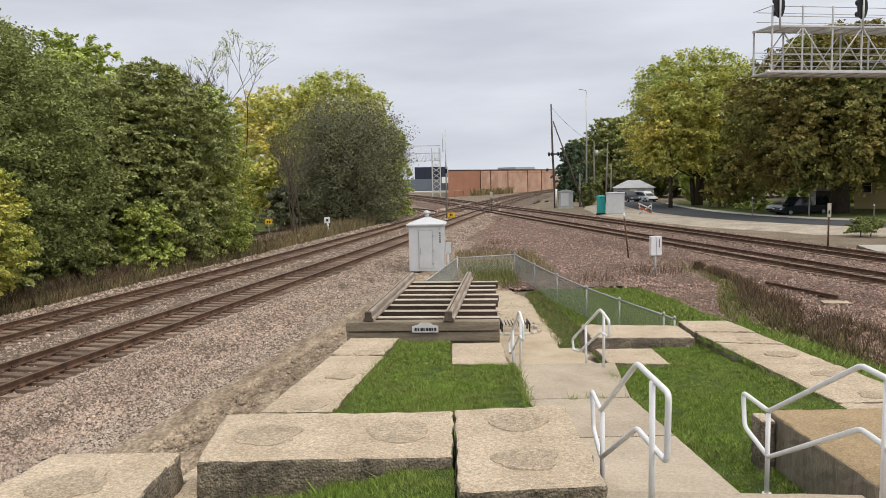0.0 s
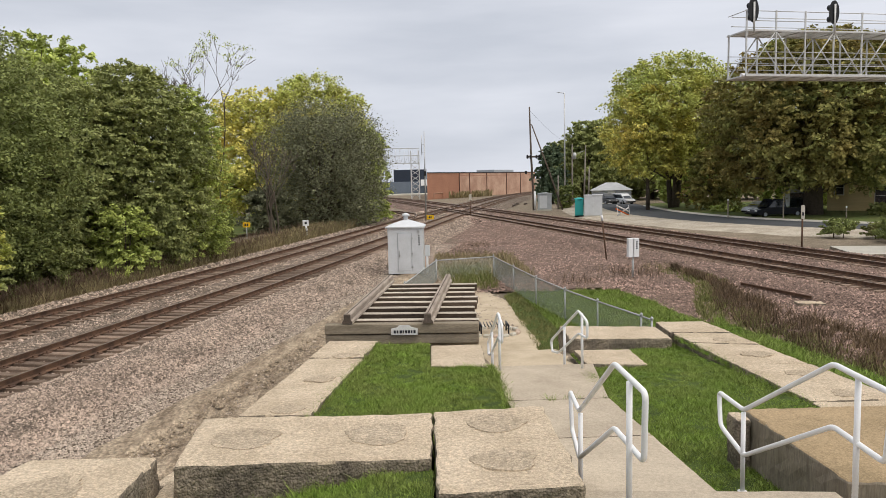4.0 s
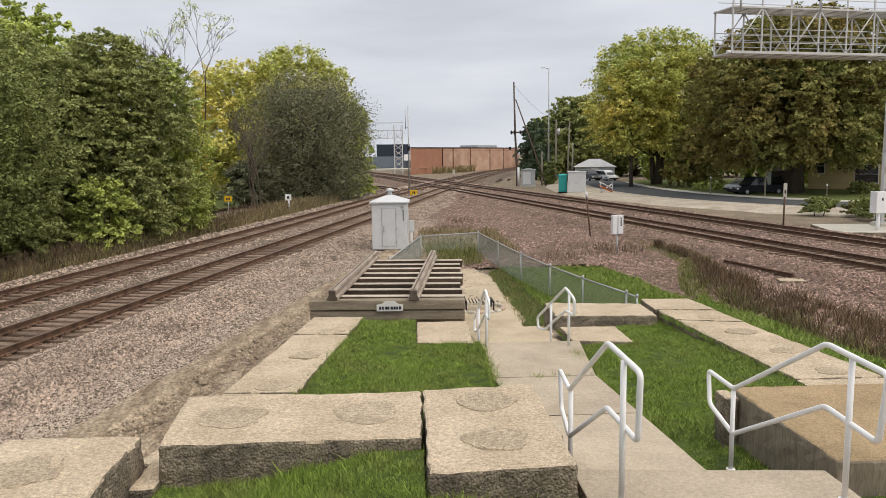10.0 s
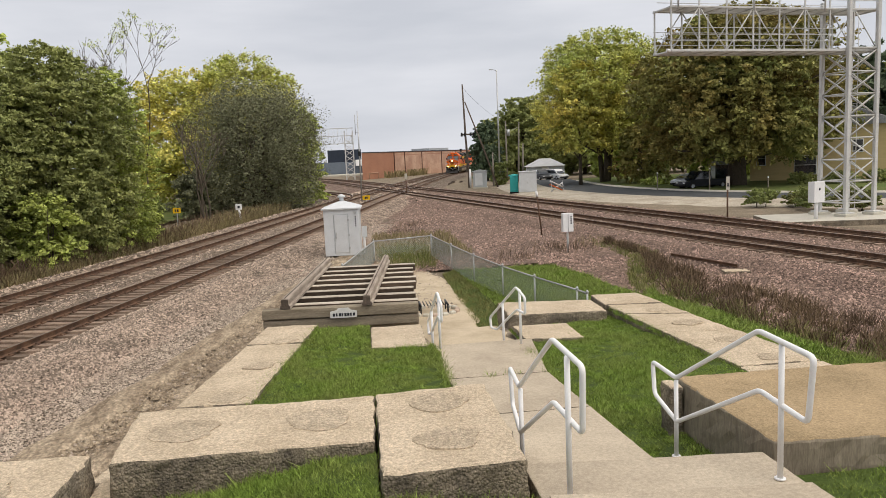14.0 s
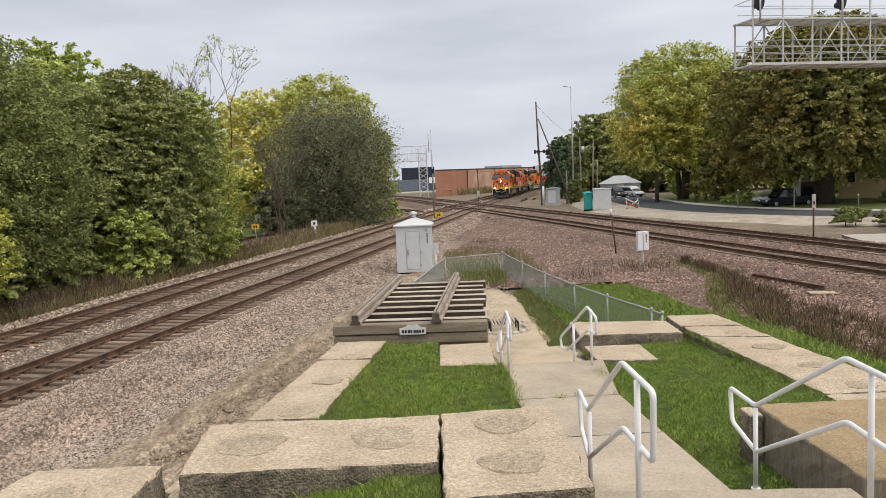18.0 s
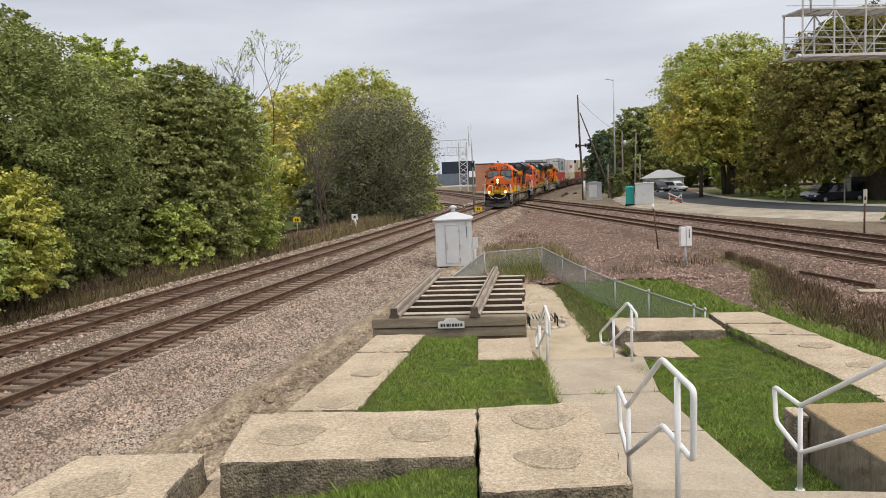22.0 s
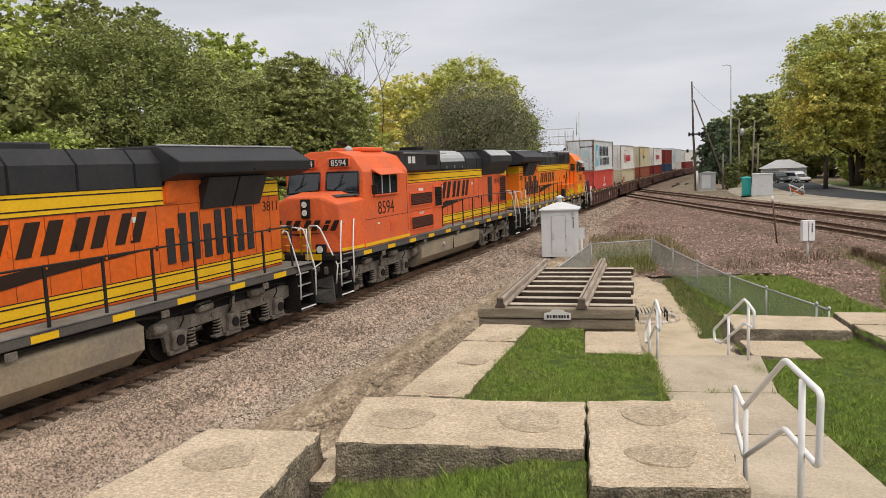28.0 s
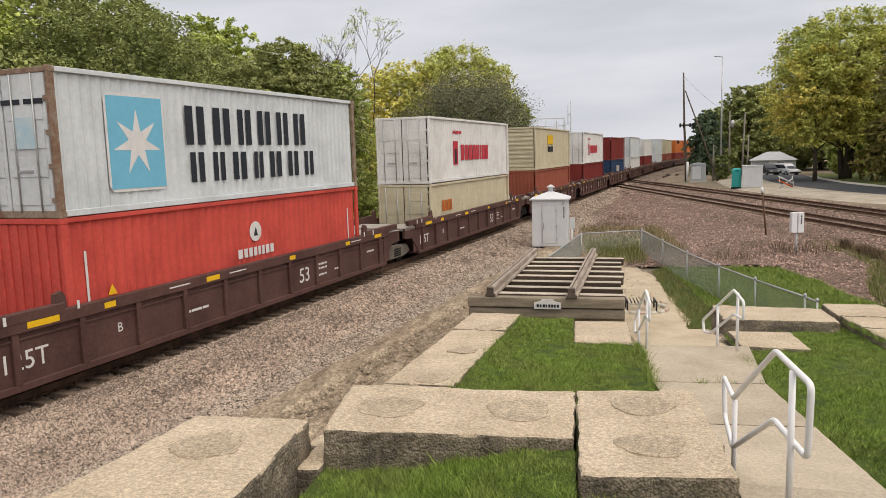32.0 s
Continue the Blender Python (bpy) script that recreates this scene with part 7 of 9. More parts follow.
car("parked_pickup", "black pickup truck parked on the grass", CARBLACK, 36.9, 76.2, 100, "pickup")
car("parked_sedan", "silver sedan parked behind the pickup", CARSILVER, 37.6, 81.0, 122, "sedan")
for x, y, h, lab in ((31.8, 76.0, 1.9, "short white driveway post"), (35.4, 71.5, 2.3, "thin white post by the pickup"), (40.5, 69.5, 1.2, "low mailbox post by the street")):
    mp = thing("roadside_post", lab, "post", pose(x, y, -0.35))
    part("shaft", box(-0.05, 0.05, -0.05, 0.05, -0.1, h, 0.01), OLDWOOD, mp)
    part("top", box(-0.065, 0.065, -0.065, 0.065, h - 0.12, h + 0.04, 0.01), WHITEPAINT, mp)


# the train: three locomotives and double-stack well cars
def words(name, body, size, material, parent, m, label="", extrude=0.004):
    cu = bpy.data.curves.new(name, "FONT")
    cu.body, cu.size, cu.extrude, cu.align_x, cu.resolution_u = body, size, extrude, "CENTER", 3
    tmp = bpy.data.objects.new(name, cu)
    me = bpy.data.meshes.new_from_object(tmp)
    bpy.data.objects.remove(tmp)
    me.materials.clear()
    me.materials.append(material)
    ob = new(name, me)
    ob.parent, ob.matrix_basis = parent, m
    return tagged(ob, label)


def facing(side, x, y, z):
    """The pose of writing on a side wall (side -1 or 1) or on the front (0)."""
    cols = {-1: ((0, -1, 0), (0, 0, 1), (-1, 0, 0)), 1: ((0, 1, 0), (0, 0, 1), (1, 0, 0)), 0: ((-1, 0, 0), (0, 0, 1), (0, 1, 0))}[side]
    m = Matrix([list(c) for c in cols]).transposed().to_4x4()
    m.translation = (x, y, z)
    return m


def bars(name, sizes, height, material, parent, m, slant=0.0, gap=0.1, label="", split=1, depth=0.004):
    """Plain bars in place of lettering: one for each letter, from left to right round the pose."""
    group = new(name)
    group.parent, group.matrix_basis = parent, m
    tagged(group, label)
    u = -(sum(sizes) + gap * (len(sizes) - 1)) / 2
    for w in sizes:
        pitch = w / split
        for k in range(split):
            u0 = u + pitch * k
            u1 = u0 + pitch * (0.64 if split > 1 else 1)
            part("bar", prism([(u0, 0), (u1, 0), (u1 + slant * height, height), (u0 + slant * height, height)], 0, depth, axis="z"), material, group)
        u += w + gap
    return group


def wheelset(parent, y, r, gauge=0.75, axle_box=True):
    bm = bmesh.new()
    for sx in (-1, 1):
        cyl((sx * (gauge - 0.07), 0, 0), (sx * (gauge + 0.07), 0, 0), r, 20, bm)
        cyl((sx * (gauge - 0.09), 0, 0), (sx * (gauge - 0.06), 0, 0), r + 0.028, 20, bm)
        for k in range(3):
            a = 2 * math.pi * k / 3
            box(-0.012, 0.012, -0.05, 0.05, r * 0.45, r * 0.8, bm=bm, m=Matrix.Translation((sx * (gauge + 0.075), 0, 0)) @ Matrix.Rotation(a, 4, "X"))
    cyl((-gauge, 0, 0), (gauge, 0, 0), 0.08, 10, bm)
    w = part("wheelset", bm, UNDER, parent, "dark steel wheels on an axle")
    w.matrix_basis = pose(0, y, r)
    return w


WHEELS = []


def loco_truck(ob, yc, way, dust):
    """A three-axle truck: a straight cast beam with pedestals, square axle boxes, coil springs, brake gear and dampers."""
    tr = new("truck")
    tr.parent, tr.matrix_basis = ob, pose(0, yc, 0)
    for sx in (-1, 1):
        out = [(-2.85, 0.98), (-2.4, 1.08), (-1.0, 0.98), (1.0, 0.98), (2.4, 1.08), (2.85, 0.98), (2.85, 0.72), (2.42, 0.66), (2.36, 0.3), (2.24, 0.24), (1.86, 0.24), (1.74, 0.3), (1.62, 0.7), (0.42, 0.7), (0.32, 0.3), (0.2, 0.24), (-0.2, 0.24), (-0.32, 0.3), (-0.42, 0.7), (-1.62, 0.7), (-1.74, 0.3), (-1.86, 0.24), (-2.24, 0.24), (-2.36, 0.3), (-2.42, 0.66), (-2.85, 0.72)]
        beam = prism(out, sx * 1.02, sx * 1.14, axis="x")
        for y in (-1.5, -0.7, 0.7, 1.5):
            cyl((sx * 1.13, y, 0.84), (sx * 1.17, y, 0.84), 0.055, 8, beam)
        part("side_frame", beam, dust, tr, "dusty cast side frame")
        for ay in (-2.05, 0, 2.05):
            bm = box(min(sx * 1.08, sx * 1.27), max(sx * 1.08, sx * 1.27), ay - 0.21, ay + 0.21, 0.3, 0.76, 0.03)
            box(min(sx * 1.1, sx * 1.22), max(sx * 1.1, sx * 1.22), ay - 0.3, ay + 0.3, 0.2, 0.32, 0.02, bm)
            axle = part("axle_box", bm, dust, tr)
            part("bearing_cap", cyl((sx * 1.26, ay, 0.53), (sx * 1.31, ay, 0.53), 0.125, 14), UNDER, axle)
        for ay in (-1.52, -0.54, 0.54, 1.52):
            coil = [(sx * 1.12 + 0.1 * math.cos(a), ay + 0.1 * math.sin(a), 0.3 + 0.0128 * a) for a in np.arange(0, 31, 0.8)]
            part("spring", tube(coil, 0.024, 4), TRUCKGREY, tr)
            part("spring_seat", box(min(sx * 1.0, sx * 1.2), max(sx * 1.0, sx * 1.2), ay - 0.14, ay + 0.14, 0.25, 0.31, 0.01), dust, tr)
        for y0, y1, z, r in ((-1.35, -0.75, 1.12, 0.13), (0.8, 1.35, 1.12, 0.13), (2.45, 2.85, 0.9, 0.15)):
            part("brake_cylinder", tube([(sx * 1.2, y0, z), (sx * 1.2, y0 + 0.06, z), (sx * 1.2, y1 - 0.06, z), (sx * 1.2, y1, z)], r, 12, radii=[r * 0.6, r, r, r * 0.6]), dust, tr)
        bm = tube([(sx * 1.24, -2.4, 1.14), (sx * 1.3, -1.0, 1.26), (sx * 1.3, 0.6, 1.22), (sx * 1.26, 2.3, 1.14)], 0.025, 6)
        for y in (-1.9, 0.1, 1.9):
            tube([(sx * 1.28, y, 1.2), (sx * 1.32, y + 0.06, 0.98), (sx * 1.24, y + 0.1, 0.82)], 0.018, 5, bm)
        part("air_line", bm, UNDER, tr)
        part("damper", tube([(sx * 1.22, -0.1, 1.38), (sx * 1.24, 0.05, 0.98), (sx * 1.22, 0.1, 0.8)], 0.06, 8, radii=[0.045, 0.06, 0.045]), dust, tr)
    part("bolster", box(-0.95, 0.95, -2.4, 2.4, 0.6, 1.0, 0.03), UNDER, tr)
    for ay in (-2.05, 0, 2.05):
        w = wheelset(tr, ay, 0.53)
        WHEELS.append((w, 0.53, way))


def corner_steps(ob, y, sx, sy, rail_mat):
    """A dark stepwell at a corner of the frame: open treads with pale nosings, and bent white handrails on both sides."""
    st = new("steps")
    st.parent = ob
    part("well", box(min(sx * 0.98, sx * 1.03), max(sx * 0.98, sx * 1.03), y - 0.42, y + 0.42, 0.3, 1.6), UNDER, st)
    for e in (-0.42, 0.42):
        part("side_plate", prism([(sx * 1.0, 0.28), (sx * 1.52, 0.22), (sx * 1.52, 0.5), (sx * 1.36, 1.62), (sx * 1.0, 1.62)], y + e - 0.015, y + e + 0.015), UNDER, st)
    for k in range(4):
        z, out = 0.3 + k * 0.33, 1.5 - 0.06 * k
        part("step", box(min(sx * 1.02, sx * out), max(sx * 1.02, sx * out), y - 0.4, y + 0.4, z, z + 0.03), UNDER, st)
        part("step_nosing", box(min(sx * out, sx * (out + 0.02)), max(sx * out, sx * (out + 0.02)), y - 0.4, y + 0.4, z - 0.005, z + 0.035), WHITERAIL if k in (0, 3) else GALV, st)
    for dy in (-0.42, 0.42):
        lean = -sy * 0.35
        pts = [(sx * 1.54, y + dy, 0.6), (sx * 1.56, y + dy, 1.35), (sx * 1.5, y + dy + lean * 0.35, 1.9), (sx * 1.44, y + dy + lean, 2.6), (sx * 1.4, y + dy + lean * 1.25, 2.66), (sx * 1.4, y + dy + lean * 1.6, 2.6)]
        part("handrail", tube(pts, 0.024, 6), rail_mat, st)


def coupler(ob, y, sy):
    bm = box(-0.14, 0.14, y - 0.25, y + 0.25, 0.72, 1.02, 0.03)
    box(-0.2, 0.2, y + sy * 0.25 - 0.12, y + sy * 0.25 + 0.12, 0.68, 1.06, 0.04, bm)
    part("coupler", bm, UNDER, ob)
    for sx in (-0.9, -0.7, -0.45, 0.45, 0.7, 0.9):
        part("hose", tube([(sx, y - sy * 0.35, 1.2), (sx, y - sy * 0.05, 0.95), (sx * 0.85, y + sy * 0.02, 0.6), (sx * 0.6, y + sy * 0.1, 0.45)], 0.024, 6), UNDER, ob)


def side_box(sx, x0, x1, y0, y1, z0, z1, bevel=0.0, bm=None):
    """A box on one flank: x0 and x1 count outwards."""
    return box(min(sx * x0, sx * x1), max(sx * x0, sx * x1), y0, y1, z0, z1, bevel, bm)


def louvre_panel(ob, sx, x, y0, y1, z0, z1, paint, frame_paint, pitch=0.09):
    """A framed panel of slanted slats with a dark ground."""
    g = part("vent_panel", side_box(sx, x, x + 0.012, y0, y1, z0, z1), UNDER, ob, "dark louvred panel")
    bm = bmesh.new()
    z = z0 + 0.04
    while z < z1 - 0.05:
        prism([(sx * (x + 0.014), z + 0.045), (sx * (x + 0.05), z), (sx * (x + 0.05), z + 0.018), (sx * (x + 0.014), z + 0.062)], y0 + 0.02, y1 - 0.02, bm)
        z += pitch
    part("slats", bm, paint, g)
    bm = bmesh.new()
    for a0, a1, b0, b1 in ((y0 - 0.04, y1 + 0.04, z0 - 0.04, z0), (y0 - 0.04, y1 + 0.04, z1, z1 + 0.04), (y0 - 0.04, y0, z0, z1), (y1, y1 + 0.04, z0, z1)):
        side_box(sx, x, x + 0.06, a0, a1, b0, b1, bm=bm)
    part("panel_frame", bm, frame_paint, g)


def flank_stripe(ob, sx, x, y0, y1, z0, z1, lines=2):
    """A yellow band with thin dark lines along a flank."""
    st = part("side_stripe", side_box(sx, x, x + 0.012, y0, y1, z0, z1), YELLOW, ob, "yellow side stripe")
    for k in range(lines):
        z = z0 + (z1 - z0) * (0.22 + 0.56 * k / max(lines - 1, 1))
        part("stripe_line", side_box(sx, x + 0.012, x + 0.016, y0, y1, z - 0.014, z + 0.014), LOGODARK, st)
    for z in (z0, z1):
        part("stripe_edge", side_box(sx, x + 0.002, x + 0.014, y0, y1, z - 0.016, z + 0.003), LOGODARK, st)
    return st


def loco(number, style, lit, side, way):
    """A diesel locomotive whose cab looks along +y. style 'ge' or 'emd'; side: the side that carries its marks here."""
    ge, clean = style == "ge", number[0] == "7"
    state = ", with lit headlamps" if lit else (", clean, running cab last" if clean else ", faded and dusty")
    ob = thing("locomotive", "orange, black and yellow diesel freight locomotive" + state, "locomotive", group="locomotives of the train")
    paint = BRIGHTORANGE if clean else ORANGE if ge else FADEDORANGE
    dust = TRUCKPALE if clean else TRUCKGREY
    # frame and deck
    part("frame_sill", box(-1.5, 1.5, -10.45, 10.1, 1.38, 1.58, 0.02), SILLGREY, ob, "grey frame sill")
    part("walkway", box(-1.52, 1.52, -10.45, 10.1, 1.58, 1.62, 0.008), DECKWORN, ob, "worn grey walkway")
    for sx in (-1, 1):
        for k, y in enumerate(np.arange(-9.0, 9.6, 1.9)):
            part("reflector", side_box(sx, 1.5, 1.506, y, y + 0.6, 1.4, 1.54), YELLOW, ob, "yellow reflective plate")
        for y in np.arange(-8.1, 9.0, 3.8):
            part("jacking_plate", side_box(sx, 1.5, 1.53, y, y + 0.25, 1.2, 1.36, 0.01), dust, ob)
    # nose and cab
    fy, by, cab0, cab1 = (10.0, 8.45, 5.6, 8.6) if ge else (10.0, 8.5, 4.9, 8.65)
    hi = 3.26 if ge else 3.3
    nose = bmesh.new()
    if ge:
        rings_at = [(fy, [(-1.42, 1.62), (1.42, 1.62), (1.44, 2.88), (0.42, 3.24), (-0.42, 3.24), (-1.44, 2.88)]), (by, [(-1.53, 1.62), (1.53, 1.62), (1.53, 3.1), (0.62, 3.46), (-0.62, 3.46), (-1.53, 3.1)])]
    else:
        rings_at = [(fy, [(-0.72, 1.62), (0.72, 1.62), (0.7, 3.18), (0.6, 3.3), (-0.6, 3.3), (-0.7, 3.18)]), (fy - 0.18, [(-1.3, 1.62), (1.3, 1.62), (1.26, 3.08), (0.7, 3.34), (-0.7, 3.34), (-1.26, 3.08)]), (by, [(-1.53, 1.62), (1.53, 1.62), (1.53, 3.18), (0.8, 3.46), (-0.8, 3.46), (-1.53, 3.18)])]
    rings = [[nose.verts.new((x, y - (0.1 if z > 2.6 and k == 0 else 0), z)) for x, z in ring] for k, (y, ring) in enumerate(rings_at)]
    nose.faces.new(rings[0])
    nose.faces.new(rings[-1][::-1])
    for a, b in zip(rings, rings[1:]):
        for i in range(6):
            f = nose.faces.new((a[i], b[i], b[(i + 1) % 6], a[(i + 1) % 6]))
            f.material_index = 1 if i in (2, 4) and ge else 0
    bmesh.ops.recalc_face_normals(nose, faces=nose.faces[:])
    bmesh.ops.bevel(nose, geom=nose.edges[:], offset=0.035, segments=2, profile=0.5, affect="EDGES")
    ns = part("nose", nose, [paint, NOSEGREY], ob, "orange nose")
    if ge:
        for sx in (-1, 1):
            part("nose_edge_line", tube([(sx * 0.42, fy - 0.1, 3.245), (sx * 1.44, fy - 0.1, 2.885), (sx * 1.53, by + 0.1, 3.1)], 0.016, 5), paint, ns)
    else:
        for sx in (-1, 1):
            part("antiglare_panel", prism([(sx * 0.2, by - 0.05), (sx * 1.42, by - 0.05), (sx * 1.02, fy - 0.5), (sx * 0.2, fy - 0.75)], 3.3, 3.36, axis="z"), NOSEGREY, ns, "grey anti-glare panel")
    part("nose_door", box(0.5, 1.15, fy - 0.005 if ge else fy - 0.12, fy + 0.012 if ge else fy - 0.1, 1.72, 2.72, 0.01), paint, ns, "flush nose door")
    for z in (1.9, 2.5):
        part("nose_grab", tube([(-1.1, fy + 0.02, z), (-1.1, fy + 0.08, z), (-0.7, fy + 0.08, z), (-0.7, fy + 0.02, z)], 0.016, 5), paint, ns)
    cab = bmesh.new()
    section = [(-1.54, 1.62), (1.54, 1.62), (1.54, 4.02), (1.12, 4.54), (0.5, 4.72), (-0.5, 4.72), (-1.12, 4.54), (-1.54, 4.02)]
    prism(section, cab0, cab1, cab)
    for v in cab.verts:
        if v.co.y > 7 and v.co.z > 3.9:
            v.co.y -= 0.16
    bmesh.ops.bevel(cab, geom=cab.edges[:], offset=0.03, segments=2, profile=0.5, affect="EDGES")
    cb = part("cab", cab, paint, ob, "orange crew cab")
    part("cab_roof_box", box(-0.7, 0.7, cab0 + 0.3, cab0 + 1.9, 4.7, 4.85, 0.04), SILVER if clean else paint, cb)
    part("horn", tube([(0.3, cab0 + 1.4, 4.86), (0.3, cab0 + 1.4, 5.0), (0.3, cab0 + 1.9, 5.02)], 0.05, 8, radii=[0.03, 0.04, 0.09]), UNDER, cb)
    part("aerial_dome", tube([(-0.3, cab0 + 2.3, 4.7), (-0.3, cab0 + 2.3, 4.82), (-0.3, cab0 + 2.3, 4.9)], 0.14, 12, radii=[0.16, 0.15, 0.04]), SILVER, cb)
    face = lambda z: cab1 + 0.012 - (0.16 * (z - 3.4) / 0.62 if z > 3.4 else 0) * 0.9
    for x0, x1 in ((-1.4, -0.14), (0.14, 1.4)):
        bm = bmesh.new()
        lo_out = 3.3 if ge else 3.38
        low = {x0: lo_out if x0 < 0 and abs(x0) > 1 else 3.5, x1: lo_out if abs(x1) > 1 else 3.5}
        quad = [(x0, low[x0]), (x1, low[x1]), (x1 * (0.97 if abs(x1) > 1 else 1), 4.04), (x0 * (0.97 if abs(x0) > 1 else 1), 4.04)]
        a = [bm.verts.new((x, face(z) - 0.02, z)) for x, z in quad]
        b = [bm.verts.new((x, face(z) + 0.02, z)) for x, z in quad]
        bm.faces.new(a[::-1])
        bm.faces.new(b)
        for i in range(4):
            bm.faces.new((a[i], a[(i + 1) % 4], b[(i + 1) % 4], b[i]))
        bmesh.ops.recalc_face_normals(bm, faces=bm.faces[:])
        win = part("windshield", bm, SCREEN if lit else WINDOW, cb, "two-pane windshield glass")
        xm = (x0 + x1) / 2
        part("wiper", tube([(xm, face(3.95) + 0.05, 3.98), (xm + 0.1, face(3.6) + 0.06, 3.6)], 0.014, 5), BLACK, win)
        part("wiper", tube([(xm - 0.1, face(3.6) + 0.06, 3.75), (xm + 0.3, face(3.6) + 0.06, 3.5)], 0.012, 5), BLACK, win)
        fr = bmesh.new()
        for p0, p1 in zip(quad, quad[1:] + quad[:1]):
            tube([(p0[0], face(p0[1]) + 0.015, p0[1]), (p1[0], face(p1[1]) + 0.015, p1[1])], 0.03, 6, fr)
        part("window_gasket", fr, BLACK, win)
    for sx in (-1, 1):
        y0 = cab0 + (0.35 if ge else 1.05)
        part("window_surround", side_box(sx, 1.53, 1.548, y0 - 0.06, y0 + 1.92, 3.26, 3.98, 0.01), UNDER, cb)
        for k in range(3):
            part("side_window", side_box(sx, 1.535, 1.556, y0 + k * 0.63, y0 + 0.55 + k * 0.63, 3.32, 3.92, 0.01), WINDOW, cb)
            part("window_post", side_box(sx, 1.54, 1.57, y0 + k * 0.63 + 0.55, y0 + k * 0.63 + 0.63, 3.28, 3.96, 0.008), SILVER if k < 2 else BLACK, cb)
        part("window_sill", side_box(sx, 1.53, 1.62, y0 - 0.06, y0 + 1.92, 3.22, 3.27, 0.01), paint, cb)
        part("awning", prism([(sx * 1.53, 4.08), (sx * 1.88, 3.9), (sx * 1.88, 3.93), (sx * 1.53, 4.12)], y0 - 0.1, y0 + 1.95), SILVER if clean else paint, cb)
        part("mirror", side_box(sx, 1.56, 1.78, y0 + 2.0, y0 + 2.04, 3.3, 3.6, 0.01), BLACK, cb)
        words("road_number", number, 0.66, LOGODARK, cb, facing(sx, sx * 1.545, cab0 + (1.85 if ge else 2.0), 2.62), "dark road number on the cab side")
        part("cab_seam", side_box(sx, 1.535, 1.546, cab0 + 0.15, cab0 + 0.17, 1.9, 3.9), LOUVRE, cb)
        part("cab_seam", side_box(sx, 1.535, 1.546, cab0 + 0.1, cab1 - 0.1, 2.5, 2.515), LOUVRE, cb)
        part("step_light", side_box(sx, 1.54, 1.56, cab0 + 2.6, cab0 + 2.75, 2.3, 2.36), LAMPDIM, cb)
        if ge:
            flank_stripe(cb, sx, 1.535, cab0 + 0.05, cab1 - 0.05, 1.68, 2.04)
            louvre_panel(ob, sx, 1.545, cab0 + 0.4, cab0 + 1.1, 1.75, 2.3, YELLOW, YELLOW, 0.07)
            louvre_panel(ob, sx, 1.545, cab0 + 1.3, cab0 + 2.0, 1.75, 2.3, YELLOW, YELLOW, 0.07)
        else:
            part("cab_stripe", side_box(sx, 1.535, 1.55, cab0 + 0.05, cab1 - 0.05, 1.66, 1.76), YELLOW, cb, "yellow stripe")
            bm = bmesh.new()
            for k in range(5):
                side_box(sx, 1.54, 1.56, cab0 + 1.2, cab0 + 1.75, 1.98 + k * 0.08, 2.02 + k * 0.08, bm=bm)
            part("vent_slats", bm, paint, cb)
    for x in (-0.66, 0.66):
        part("number_board", box(x - 0.42, x + 0.42, cab1 - 0.2, cab1 - 0.05, 4.18, 4.5, 0.02), paint, cb)
        part("number_glass", box(x - 0.37, x + 0.37, cab1 - 0.06, cab1 - 0.035, 4.22, 4.46, 0.008), BLACK, cb)
        words("number", number, 0.3, WHITEMARK, cb, facing(0, x, cab1 - 0.03, 4.24), "white numerals on a black board")
    # nose fittings
    lx, lz = (0.0, hi - 0.3) if ge else (-0.1, 2.98)
    part("headlamp_box", box(lx - 0.16, lx + 0.16, fy - 0.2, fy + 0.02, lz - 0.3, lz + 0.28, 0.02), UNDER, ns)
    for z in (lz - 0.13, lz + 0.12):
        part("headlamp", cyl((lx, fy + 0.015, z), (lx, fy + 0.05, z), 0.095, 14), LAMP if lit else LAMPDIM, ns, "round headlamp")
    if ge:
        part("nose_vent", tube([(0.62, fy - 0.1, hi - 0.42), (0.62, fy - 0.03, hi - 0.42)], 0.17, 14), UNDER, ns, "dark round nose vent")
    bars("nose_marking", [0.64, 0.66, 0.66, 0.62], 0.34, LOGODARK, ob, facing(0, 0.1, fy + 0.006, 2.3 if ge else 2.3), slant=0.55, gap=0.08, label="dark slanted company mark", split=2)
    part("nose_mark_wedge", prism([(1.05, 2.22), (0.2, 2.14), (-0.9, 2.24), (0.2, 2.2)], fy + 0.002, fy + 0.008), LOGODARK, ns)
    part("nose_stripe", box(-1.38 if ge else -0.7, 1.38 if ge else 0.7, fy - 0.01, fy + 0.008, 1.64, 1.98 if ge else 1.72), YELLOW, ns)
    if ge:
        for z in (1.72, 1.88):
            part("stripe_line", box(-1.38, 1.38, fy + 0.007, fy + 0.011, z, z + 0.025), LOGODARK, ns)
    for sx in (-1, 1):
        a, b = (1.43, 1.535) if ge else (1.31, 1.535)
        y1 = fy - (0.02 if ge else 0.2)
        part("nose_side_stripe", prism([(sx * a, y1), (sx * b, by + 0.05), (sx * (b - 0.02), by + 0.05), (sx * (a - 0.02), y1)], 1.66, 1.98 if ge else 1.75, axis="z"), YELLOW, ns)
    for x in (-0.55, 0.2):
        bm = tube([(x, 10.5, 1.62), (x, 10.5, 2.4), (x + 0.35, 10.5, 2.4), (x + 0.35, 10.5, 1.62)], 0.028, 6)
        for z in (1.9, 2.15):
            tube([(x, 10.5, z), (x + 0.35, 10.5, z)], 0.02, 6, bm)
        part("gate_rail", bm, YELLOW, ob, "yellow gate rail")
